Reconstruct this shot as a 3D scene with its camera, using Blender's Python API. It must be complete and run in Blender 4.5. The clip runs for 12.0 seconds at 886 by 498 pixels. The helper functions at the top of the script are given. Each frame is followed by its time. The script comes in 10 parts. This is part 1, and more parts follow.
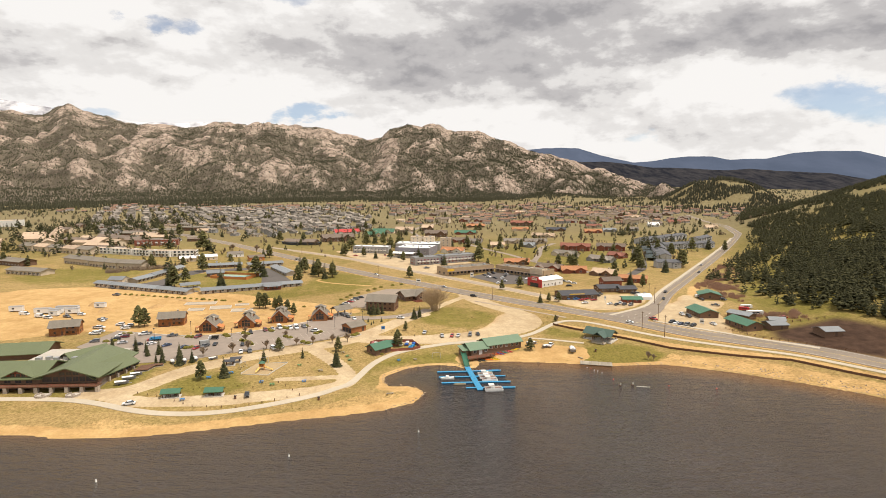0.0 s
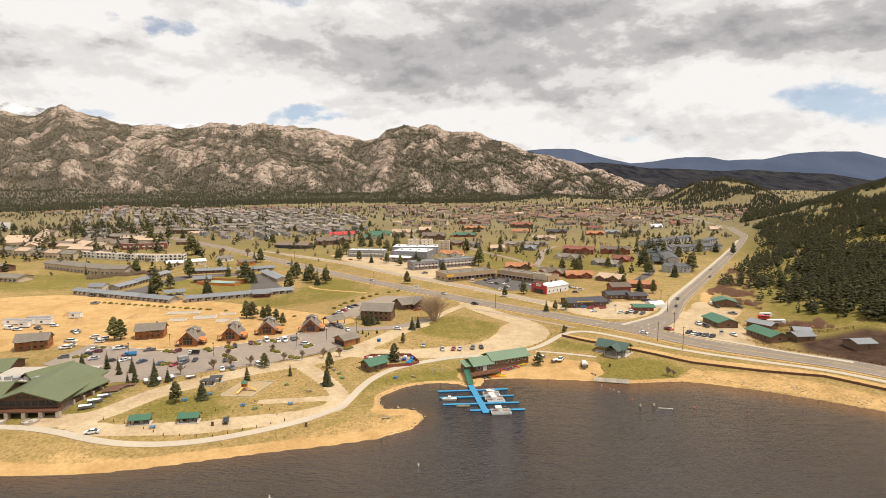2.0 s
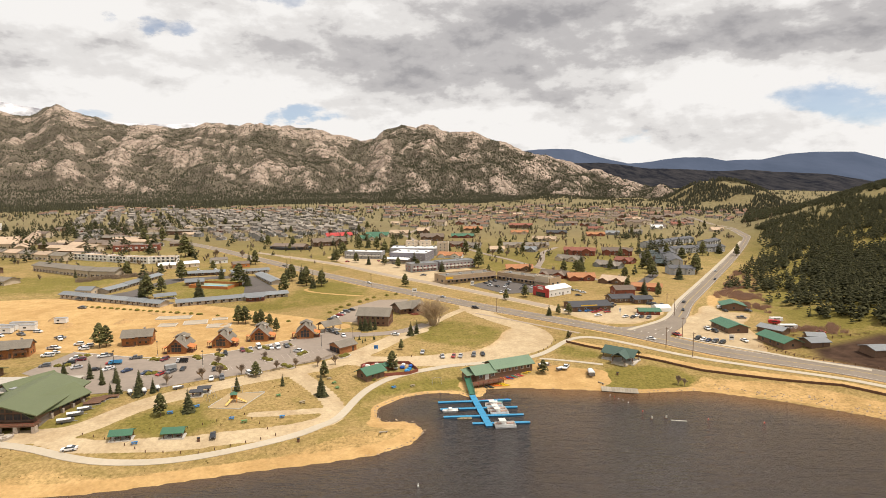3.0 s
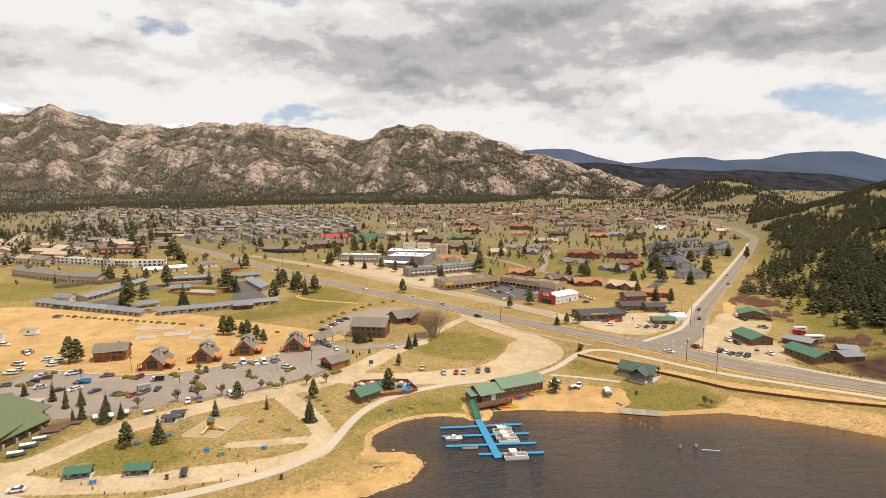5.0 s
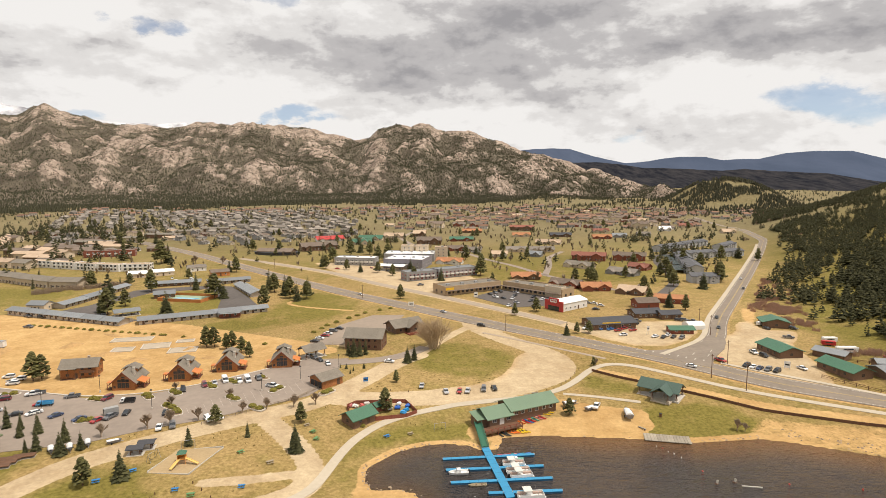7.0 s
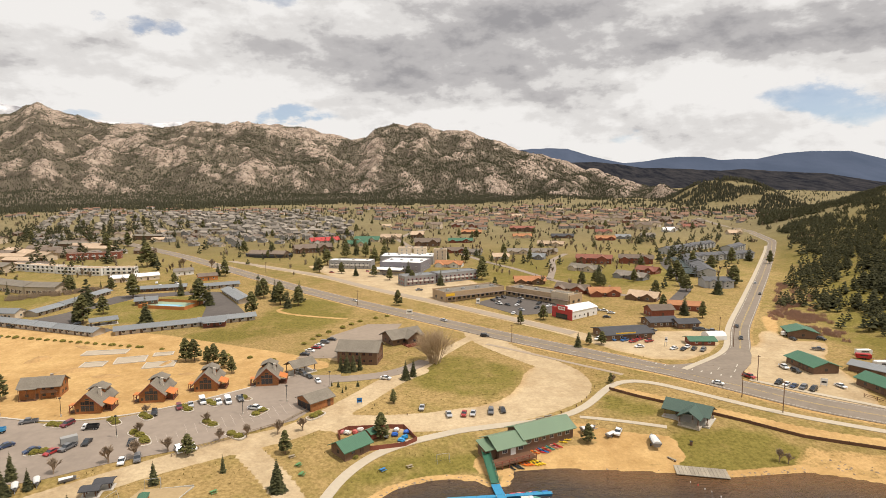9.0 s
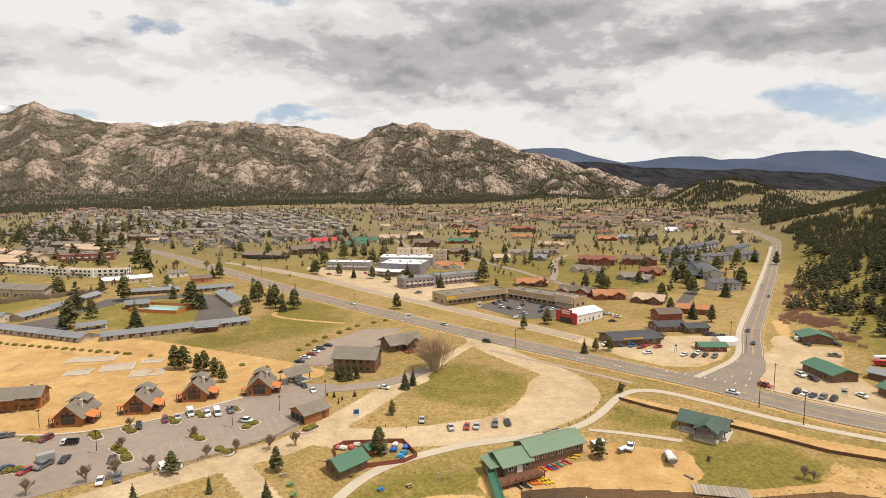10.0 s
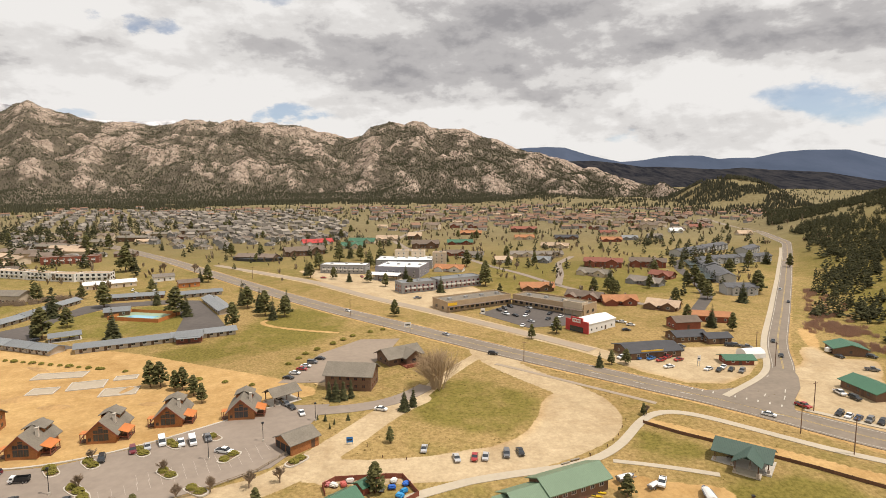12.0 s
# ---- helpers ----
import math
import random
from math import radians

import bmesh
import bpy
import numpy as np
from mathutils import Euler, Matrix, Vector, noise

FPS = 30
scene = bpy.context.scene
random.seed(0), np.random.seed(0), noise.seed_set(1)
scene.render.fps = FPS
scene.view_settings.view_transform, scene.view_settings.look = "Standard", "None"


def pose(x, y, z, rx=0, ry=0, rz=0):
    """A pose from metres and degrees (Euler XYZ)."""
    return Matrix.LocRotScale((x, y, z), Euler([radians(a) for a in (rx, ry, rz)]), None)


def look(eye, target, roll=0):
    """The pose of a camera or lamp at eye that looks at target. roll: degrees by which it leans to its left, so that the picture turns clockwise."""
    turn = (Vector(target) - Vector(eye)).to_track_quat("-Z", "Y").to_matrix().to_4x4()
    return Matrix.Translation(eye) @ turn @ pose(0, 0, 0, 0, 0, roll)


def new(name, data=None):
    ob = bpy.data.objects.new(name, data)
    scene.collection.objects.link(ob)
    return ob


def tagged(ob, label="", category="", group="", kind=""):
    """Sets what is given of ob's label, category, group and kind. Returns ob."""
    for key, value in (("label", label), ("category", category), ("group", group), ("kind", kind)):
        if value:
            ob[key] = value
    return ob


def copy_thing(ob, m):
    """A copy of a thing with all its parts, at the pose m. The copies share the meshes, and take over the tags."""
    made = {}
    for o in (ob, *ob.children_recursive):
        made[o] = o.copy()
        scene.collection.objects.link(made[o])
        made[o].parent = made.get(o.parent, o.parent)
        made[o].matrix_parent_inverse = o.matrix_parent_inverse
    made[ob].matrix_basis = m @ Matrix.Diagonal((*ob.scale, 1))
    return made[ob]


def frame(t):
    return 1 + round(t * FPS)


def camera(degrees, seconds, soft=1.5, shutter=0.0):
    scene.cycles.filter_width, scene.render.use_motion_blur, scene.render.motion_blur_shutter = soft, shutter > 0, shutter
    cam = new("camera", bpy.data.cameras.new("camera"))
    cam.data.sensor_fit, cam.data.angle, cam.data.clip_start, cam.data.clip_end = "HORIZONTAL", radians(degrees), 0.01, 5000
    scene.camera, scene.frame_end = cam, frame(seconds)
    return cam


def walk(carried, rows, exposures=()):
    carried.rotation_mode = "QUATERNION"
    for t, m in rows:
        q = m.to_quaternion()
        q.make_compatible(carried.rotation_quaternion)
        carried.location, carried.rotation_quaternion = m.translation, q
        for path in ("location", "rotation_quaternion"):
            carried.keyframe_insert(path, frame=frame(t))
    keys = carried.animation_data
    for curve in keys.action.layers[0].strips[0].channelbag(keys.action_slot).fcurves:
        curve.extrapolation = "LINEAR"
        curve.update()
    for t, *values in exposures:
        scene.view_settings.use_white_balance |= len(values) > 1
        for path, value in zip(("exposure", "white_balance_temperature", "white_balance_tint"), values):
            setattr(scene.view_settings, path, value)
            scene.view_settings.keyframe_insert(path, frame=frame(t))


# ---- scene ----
cam = camera(75, 12.0, soft=0.7)
PATH = [
    (0, (0.803, -0.108, 79.124), (0.915, 1.876, 78.893), -0.0),
    (0.5, (0.736, 5.187, 79.11), (0.85, 7.171, 78.88), -0.0),
    (1, (0.72, 10.681, 79.04), (0.837, 12.665, 78.811), -0.05),
    (1.5, (0.56, 16.171, 78.96), (0.68, 18.154, 78.733), -0.05),
    (2, (0.42, 21.616, 78.91), (0.543, 23.599, 78.683), -0.08),
    (2.5, (0.3, 27.105, 78.85), (0.427, 29.088, 78.623), -0.1),
    (3, (0.17, 32.597, 78.8), (0.301, 34.58, 78.574), -0.1),
    (5, (0.04, 54.203, 78.956), (0.18, 56.185, 78.73), -0.13),
    (5.5, (0.0, 59.469, 79.02), (0.142, 61.451, 78.794), -0.16),
    (6, (-0.03, 64.75, 79.03), (0.115, 66.732, 78.804), -0.17),
    (6.5, (0.0, 70.252, 78.87), (0.146, 72.234, 78.644), -0.18),
    (7, (0.06, 75.961, 78.68), (0.208, 77.943, 78.454), -0.18),
    (9, (-0.08, 97.886, 78.29), (0.078, 99.867, 78.064), -0.16),
    (9.5, (-0.05, 103.089, 78.26), (0.11, 105.07, 78.034), -0.17),
    (10, (-0.07, 108.251, 78.22), (0.092, 110.232, 77.993), -0.17),
    (10.5, (-0.14, 113.508, 78.16), (0.024, 115.489, 77.933), -0.17),
    (11, (-0.19, 118.82, 78.1), (-0.024, 120.8, 77.872), -0.18),
    (11.5, (-0.23, 124.114, 78.055), (-0.061, 126.093, 77.827), -0.2),
    (12, (-0.304, 129.261, 78.027), (-0.133, 131.24, 77.798), -0.2),
]
walk(cam, [(t, look(eye, target, roll)) for t, eye, target, roll in PATH],
     exposures=((0, 0.02), (5, -0.05), (9, -0.09), (12, -0.12)))

# ---------------- world, sun ----------------
SUN_AZ, SUN_EL = 112.0, 66.0      # degrees: azimuth clockwise from +y, elevation
world = bpy.data.worlds.new("sky")
scene.world = world
world.use_nodes = True
wt = world.node_tree
wt.nodes.clear()


def wnode(kind, **values):
    n = wt.nodes.new(kind)
    for key, value in values.items():
        n.inputs[key].default_value = value
    return n


wout = wnode("ShaderNodeOutputWorld")
sky = wt.nodes.new("ShaderNodeTexSky")
sky.sky_type, sky.sun_disc = "NISHITA", False
sky.sun_elevation, sky.sun_rotation = radians(SUN_EL), radians(SUN_AZ)
sky.altitude, sky.air_density, sky.dust_density = 2300, 1.0, 0.6
sky_bg = wnode("ShaderNodeBackground", Strength=0.11)
wt.links.new(sky.outputs[0], sky_bg.inputs["Color"])
# a broken deck of heaped cloud, with bright tops and grey bellies
geo = wnode("ShaderNodeTexCoord")
sep = wnode("ShaderNodeSeparateXYZ")
wt.links.new(geo.outputs["Generated"], sep.inputs[0])


def wmath(op, a, b=None, clamp=False):
    n = wt.nodes.new("ShaderNodeMath")
    n.operation, n.use_clamp = op, clamp
    for k, v in enumerate((a, b)):
        if v is None:
            continue
        if hasattr(v, "links"):
            wt.links.new(v, n.inputs[k])
        else:
            n.inputs[k].default_value = v
    return n.outputs[0]


def wplace(shift, scale):
    """The direction of view, moved and stretched."""
    m = wnode("ShaderNodeMapping")
    m.inputs["Location"].default_value, m.inputs["Scale"].default_value = shift, scale
    wt.links.new(geo.outputs["Generated"], m.inputs["Vector"])
    return m.outputs[0]


def wnoise(vec, scale, detail, rough, colour=False):
    n = wnode("ShaderNodeTexNoise", Scale=scale, Detail=detail, Roughness=rough)
    wt.links.new(vec, n.inputs["Vector"])
    return n.outputs["Color" if colour else "Fac"]


def wramp(fac, *stops):
    r = wt.nodes.new("ShaderNodeValToRGB")
    r.color_ramp.interpolation = "EASE"
    while len(r.color_ramp.elements) < len(stops):
        r.color_ramp.elements.new(0.5)
    for e, (pos, col) in zip(r.color_ramp.elements, stops):
        e.position, e.color = pos, (*col, 1)
    wt.links.new(fac, r.inputs[0])
    return r.outputs[0]


def heaps(shift):
    """How thick the cloud is: broad noise with rounded puffs on it."""
    vec = wplace(shift, (1.0, 1.0, 2.1))
    warp = wnode("ShaderNodeVectorMath")
    warp.operation = "MULTIPLY_ADD"
    warp.inputs[1].default_value = (0.16, 0.16, 0.16)
    wt.links.new(wnoise(vec, 7.0, 5, 0.6, True), warp.inputs[0]), wt.links.new(vec, warp.inputs[2])
    puff = wnode("ShaderNodeTexVoronoi", Scale=8.5, Detail=3.5, Roughness=0.55, Randomness=1.0)
    puff.feature, puff.normalize = "SMOOTH_F1", True
    puff.inputs["Smoothness"].default_value = 0.45
    wt.links.new(warp.outputs[0], puff.inputs["Vector"])
    broad = wnoise(vec, 3.6, 10, 0.57)
    return wmath("ADD", wmath("MULTIPLY", broad, 0.72), wmath("MULTIPLY", wmath("SUBTRACT", 0.78, puff.outputs["Distance"]), 0.34))


bend = wnode("ShaderNodeSeparateXYZ")
wt.links.new(wnoise(wplace((7.1, 2.3, 0.4), (1, 1, 2)), 6.0, 8, 0.62, True), bend.inputs[0])
bearing = wmath("ADD", wmath("MULTIPLY", wmath("ARCTAN2", sep.outputs["X"], sep.outputs["Y"]), 57.3), wmath("MULTIPLY", wmath("SUBTRACT", bend.outputs[0], 0.5), 16.0))
rising = wmath("ADD", wmath("MULTIPLY", wmath("ARCSINE", sep.outputs["Z"]), 57.3), wmath("MULTIPLY", wmath("SUBTRACT", bend.outputs[1], 0.5), 7.0))


def bank(*spots):
    """Where one kind of cloud gathers: bearing, elevation, half widths, weight."""
    total = None
    for az, el, wa, we, weight in spots:
        a = wmath("DIVIDE", wmath("SUBTRACT", bearing, az), wa)
        e = wmath("DIVIDE", wmath("SUBTRACT", rising, el), we)
        r2 = wmath("ADD", wmath("MULTIPLY", a, a), wmath("MULTIPLY", e, e))
        f = wmath("MULTIPLY", wmath("DIVIDE", 1.0, wmath("ADD", 1.0, wmath("MULTIPLY", r2, r2))), weight)
        total = f if total is None else wmath("ADD", total, f)
    return total


thick = heaps((3.1, 1.4, 0.2))
above = heaps((3.115, 1.385, 0.31))
grey = bank((10.5, 11.8, 13, 3.6, 0.42), (5, 15.5, 14, 3.5, 0.25), (34, 12.2, 10, 2.2, 0.52), (22, 16.5, 12, 2.5, 0.22), (16, 6.2, 10, 1.6, 0.20), (-3, 8.5, 8, 2.2, 0.14), (-38, 10, 9, 4, 0.15))
white = bank((-15.5, 14.0, 4.5, 1.6, 0.35), (28, 7.4, 6.5, 1.7, 0.36), (-21, 9.0, 12, 3.5, 0.20), (21, 3.6, 11, 1.2, 0.30), (3, 6.8, 6, 1.2, 0.2), (25, 10.0, 8, 1.0, 0.25))
gaps = bank((-23.8, 13.4, 1.8, 1.0, 0.28), (-19.4, 13.1, 2.4, 0.7, 0.28), (-11.5, 16.0, 4.0, 0.9, 0.33), (36, 6.9, 4.6, 1.25, 0.30), (40.5, 5.3, 3.5, 1.0, 0.22), (-10.6, 6.2, 3.2, 0.9, 0.36), (-26.5, 5.6, 2.0, 0.8, 0.3), (22.3, 4.3, 2.2, 1.0, 0.25))
cover = wramp(wmath("SUBTRACT", wmath("ADD", thick, wmath("MULTIPLY", white, 0.25)), gaps), (0.20, (0.30, 0.30, 0.30)), (0.40, (1, 1, 1)))
close = heaps((3.104, 1.396, 0.232))
lit = wmath("ADD", wmath("MULTIPLY", wmath("SUBTRACT", thick, above), 1.7), wmath("MULTIPLY", wmath("SUBTRACT", thick, close), 2.2))
tone = wmath("ADD", wmath("ADD", wmath("SUBTRACT", 0.84, wmath("MULTIPLY", grey, 0.78)), wmath("MULTIPLY", white, 0.6)), lit)
billow = wramp(tone, (0.05, (0.42, 0.405, 0.415)), (0.42, (0.62, 0.595, 0.59)), (0.68, (0.89, 0.86, 0.835)), (0.95, (1.06, 1.03, 1.0)))
cloud_bg = wnode("ShaderNodeBackground", Strength=0.885)
wt.links.new(billow, cloud_bg.inputs["Color"])
wmix = wnode("ShaderNodeMixShader")
wt.links.new(cover, wmix.inputs[0]), wt.links.new(sky_bg.outputs[0], wmix.inputs[1]), wt.links.new(cloud_bg.outputs[0], wmix.inputs[2])
wt.links.new(wmix.outputs[0], wout.inputs["Surface"])

sun = new("sun", bpy.data.lights.new("sun", "SUN"))
sun.data.energy, sun.data.angle, sun.data.color = 3.97, radians(0.53), (1.0, 0.907, 0.808)
sd = Vector((math.sin(radians(SUN_AZ)) * math.cos(radians(SUN_EL)), math.cos(radians(SUN_AZ)) * math.cos(radians(SUN_EL)), math.sin(radians(SUN_EL))))
sun.matrix_world = look(sd * 800, (0, 0, 0))

# ---------------- materials ----------------
MATS = {}


def mat(name, colour, rough=0.8, metal=0.0, scale=3.0, vary=0.25, bump=0.15, tint=None, each=0.0, spec=0.4, big=0.12):
    """A painted or natural surface: base colour broken by grain and by stains."""
    if name in MATS:
        return MATS[name]
    m = bpy.data.materials.new(name)
    m.use_nodes = True
    t = m.node_tree
    b = t.nodes["Principled BSDF"]
    b.inputs["Roughness"].default_value, b.inputs["Metallic"].default_value = rough, metal
    b.inputs["Specular IOR Level"].default_value = spec
    co = t.nodes.new("ShaderNodeTexCoord")
    fine, wide = t.nodes.new("ShaderNodeTexNoise"), t.nodes.new("ShaderNodeTexNoise")
    for n, s in ((fine, scale), (wide, scale * big)):
        n.inputs["Scale"].default_value, n.inputs["Detail"].default_value = s, 5
        t.links.new(co.outputs["Object"], n.inputs["Vector"])
    dark = tuple(c * (1 - vary) for c in colour)
    light = tint or tuple(min(1, c * (1 + vary)) for c in colour)
    r = t.nodes.new("ShaderNodeValToRGB")
    r.color_ramp.elements[0].position, r.color_ramp.elements[0].color = 0.3, (*dark, 1)
    r.color_ramp.elements[1].position, r.color_ramp.elements[1].color = 0.7, (*light, 1)
    mixf = t.nodes.new("ShaderNodeMath")
    mixf.operation = "MULTIPLY_ADD"
    mixf.inputs[1].default_value = 0.5
    half = t.nodes.new("ShaderNodeMath")
    half.operation = "MULTIPLY"
    half.inputs[1].default_value = 0.5
    t.links.new(fine.outputs["Fac"], half.inputs[0])
    t.links.new(wide.outputs["Fac"], mixf.inputs[0]), t.links.new(half.outputs[0], mixf.inputs[2])
    t.links.new(mixf.outputs[0], r.inputs[0])
    last = r.outputs[0]
    if each:
        info = t.nodes.new("ShaderNodeObjectInfo")
        ran = t.nodes.new("ShaderNodeMapRange")
        ran.inputs["To Min"].default_value, ran.inputs["To Max"].default_value = 1 - each, 1 + each
        t.links.new(info.outputs["Random"], ran.inputs["Value"])
        hsv = t.nodes.new("ShaderNodeHueSaturation")
        t.links.new(last, hsv.inputs["Color"]), t.links.new(ran.outputs[0], hsv.inputs["Value"])
        last = hsv.outputs[0]
    t.links.new(last, b.inputs["Base Color"])
    if bump:
        bp = t.nodes.new("ShaderNodeBump")
        bp.inputs["Strength"].default_value, bp.inputs["Distance"].default_value = bump, 0.05
        t.links.new(fine.outputs["Fac"], bp.inputs["Height"]), t.links.new(bp.outputs[0], b.inputs["Normal"])
    MATS[name] = m
    return m


def island_mat(name, dark, light, rough=0.85, spec=0.2, trans=0.0):
    """Foliage and other small pieces, each island of its own shade."""
    if name in MATS:
        return MATS[name]
    m = bpy.data.materials.new(name)
    m.use_nodes = True
    t = m.node_tree
    b = t.nodes["Principled BSDF"]
    b.inputs["Roughness"].default_value, b.inputs["Specular IOR Level"].default_value = rough, spec
    g = t.nodes.new("ShaderNodeNewGeometry")
    info = t.nodes.new("ShaderNodeObjectInfo")
    add = t.nodes.new("ShaderNodeMath")
    add.operation = "MULTIPLY_ADD"
    add.inputs[1].default_value = 0.35
    sub = t.nodes.new("ShaderNodeMath")
    sub.operation = "MULTIPLY"
    sub.inputs[1].default_value = 0.65
    t.links.new(g.outputs["Random Per Island"], sub.inputs[0])
    t.links.new(info.outputs["Random"], add.inputs[0]), t.links.new(sub.outputs[0], add.inputs[2])
    r = t.nodes.new("ShaderNodeValToRGB")
    r.color_ramp.elements[0].color, r.color_ramp.elements[1].color = (*dark, 1), (*light, 1)
    t.links.new(add.outputs[0], r.inputs[0]), t.links.new(r.outputs[0], b.inputs["Base Color"])
    MATS[name] = m
    return m


def ribbed_mat(name, colour, pitch, axis=0, rough=0.55, metal=0.0, strength=0.5, vary=0.15, each=0.0, duty=0.06, line=0.55):
    """Standing-seam metal, shingle courses or boards: narrow lines at an even pitch along one axis."""
    m = mat(name, colour, rough, metal, scale=1.5, vary=vary, bump=0, each=each)
    t = m.node_tree
    b = t.nodes["Principled BSDF"]
    co = t.nodes.new("ShaderNodeTexCoord")
    sx = t.nodes.new("ShaderNodeSeparateXYZ")
    t.links.new(co.outputs["Object"], sx.inputs[0])

    def op(kind, a, v):
        n = t.nodes.new("ShaderNodeMath")
        n.operation = kind
        t.links.new(a, n.inputs[0])
        n.inputs[1].default_value = v
        return n.outputs[0]
    frac = op("FRACT", op("DIVIDE", sx.outputs[axis], pitch), 0)
    seam = op("LESS_THAN", frac, duty)
    src = b.inputs["Base Color"].links[0].from_socket
    mx = t.nodes.new("ShaderNodeMix")
    mx.data_type = "RGBA"
    mx.inputs["B"].default_value = (*[c * line for c in colour], 1)
    t.links.new(seam, mx.inputs["Factor"]), t.links.new(src, mx.inputs["A"])
    t.links.new(mx.outputs["Result"], b.inputs["Base Color"])
    bp = t.nodes.new("ShaderNodeBump")
    bp.inputs["Strength"].default_value, bp.inputs["Distance"].default_value = strength, 0.03
    t.links.new(seam, bp.inputs["Height"]), t.links.new(bp.outputs[0], b.inputs["Normal"])
    return m


GLASS = mat("window_glass", (0.035, 0.042, 0.05), 0.08, 0.0, 0.6, 0.5, 0.0, spec=0.7)
TRIM = mat("trim_white", (0.66, 0.64, 0.60), 0.6, scale=4, vary=0.1, bump=0.05)
TRIM_DARK = mat("trim_dark", (0.10, 0.06, 0.04), 0.6, scale=4, vary=0.2, bump=0.05)
CONCRETE = mat("concrete", (0.50, 0.45, 0.38), 0.85, scale=1.2, vary=0.12, bump=0.2)
STONE = mat("field_stone", (0.36, 0.30, 0.24), 0.9, scale=2.2, vary=0.45, bump=0.6)
TIMBER = mat("dark_timber", (0.13, 0.065, 0.035), 0.75, scale=3, vary=0.35, bump=0.3)
STEEL = mat("galvanised_steel", (0.42, 0.42, 0.42), 0.45, 0.6, scale=3, vary=0.15, bump=0.05)
BLACK = mat("black_plastic", (0.02, 0.02, 0.022), 0.5, scale=5, vary=0.2, bump=0.05)

# ---------------- ground plan ----------------
# the lake's edge, clockwise from the far west
LAKE = np.array([(-450, 150), (-330, 165), (-129, 181.5), (-117, 180), (-109, 177.5), (-92, 177), (-76, 179), (-59, 183), (-42, 187), (-24, 190.5),
                 (-9, 194.5), (1, 200.7), (5, 207.5), (5.3, 211), (3, 215), (-1, 217.5), (-5, 217.3), (-8, 218), (-10, 222), (-10.3, 227.5),
                 (-9.3, 231), (-2.7, 238.4), (4.7, 242), (12, 243.4), (19.6, 242), (22.6, 238.6), (27.7, 238.2), (31, 245.7), (43.5, 247), (54.7, 244.7),
                 (66, 243.3), (75, 241.2), (87, 237.6), (97, 238), (109.5, 239), (119, 235.3), (135, 226.5), (152, 215), (167, 203), (175, 195), (300, 60),
                 (600, -300), (-450, -300)], float)


def smooth(a, b, v):
    k = np.clip((np.asarray(v, float) - a) / (b - a), 0, 1)
    return k * k * (3 - 2 * k)


def line_distance(line, x, y, closed=False):
    """Distance of the points x, y from a line of points."""
    line = np.asarray(line, float)
    ends = np.roll(line, -1, 0) if closed else line[1:]
    best = np.full(np.shape(x), 1e9)
    for (x1, y1), (x2, y2) in zip(line, ends):
        dx, dy = x2 - x1, y2 - y1
        k = np.clip(((x - x1) * dx + (y - y1) * dy) / (dx * dx + dy * dy), 0, 1)
        best = np.minimum(best, np.hypot(x - x1 - k * dx, y - y1 - k * dy))
    return best


def within(area, x, y):
    area = np.asarray(area, float)
    inside = np.zeros(np.shape(x), bool)
    for (x1, y1), (x2, y2) in zip(area, np.roll(area, -1, 0)):
        if y1 != y2:
            inside ^= ((y1 > y) != (y2 > y)) & (x < (x2 - x1) * (y - y1) / (y2 - y1) + x1)
    return inside


def signed(area, x, y):
    """Distance from the edge of an area, negative inside."""
    d = line_distance(area, x, y, True)
    return np.where(within(area, x, y), -d, d)


def relief(x, y):
    """Ground height without the shore."""
    d = (x - 225) * 0.894 - (y - 380) * 0.447                  # east of the foot of the wooded hill
    hill = 0.36 * np.maximum(0, d) ** 2 / (np.maximum(0, d) + 30) * (1 - smooth(780, 1260, y))
    hill = hill * smooth(215, 330, y)
    knoll = 58 * np.exp(-(((x - 735) / 72) ** 2 + ((y - 1405) / 110) ** 2)) + 42 * np.exp(-(((x - 815) / 62) ** 2 + ((y - 1350) / 100) ** 2))
    knoll = knoll + 12 * np.exp(-(((x - 560) / 160) ** 2 + ((y - 1500) / 200) ** 2)) + 14 * np.exp(-(((x - 480) / 90) ** 2 + ((y - 1900) / 200) ** 2))
    rise = 0.022 * np.maximum(0, y - 1650) * smooth(350, 800, x)        # the valley floor climbs towards the far hills
    return 0.0125 * np.maximum(0, y - 320) + np.minimum(hill, 95) + knoll + rise


def height(x, y):
    """Height of the ground."""
    x, y = np.asarray(x, float), np.asarray(y, float)
    s = signed(LAKE, x, y)
    shore = 0.15 + 2.6 * smooth(0, 28, s) + 2.3 * smooth(15, 75, s)
    return np.where(s < 0, np.maximum(-2.5, 0.12 * s), shore + relief(x, y))


def hz(x, y):
    return float(height(np.array([x]), np.array([y]))[0])


HIGHWAY = [(420, -40), (260, 148), (200, 221), (175, 249), (139, 275), (123.5, 293), (112, 304.5), (95, 320.5), (84, 331.7), (67, 348), (48, 366.5), (26, 389.5), (0, 417.5),
           (-31, 450.5), (-71, 497), (-125, 565), (-200, 660), (-277, 747), (-350, 827), (-480, 960)]
SIDE_ROAD = [(110, 302), (123.4, 312), (134.7, 319.3), (144, 326), (150.5, 334.3), (156.3, 344.2), (164.5, 358.7), (175.8, 375.1), (193.6, 398.9), (215, 427.6), (241, 463), (274, 507.6), (307, 553), (373.5, 644.6), (412, 700), (436, 755), (468, 830), (490, 900), (500, 960), (540, 1100)]
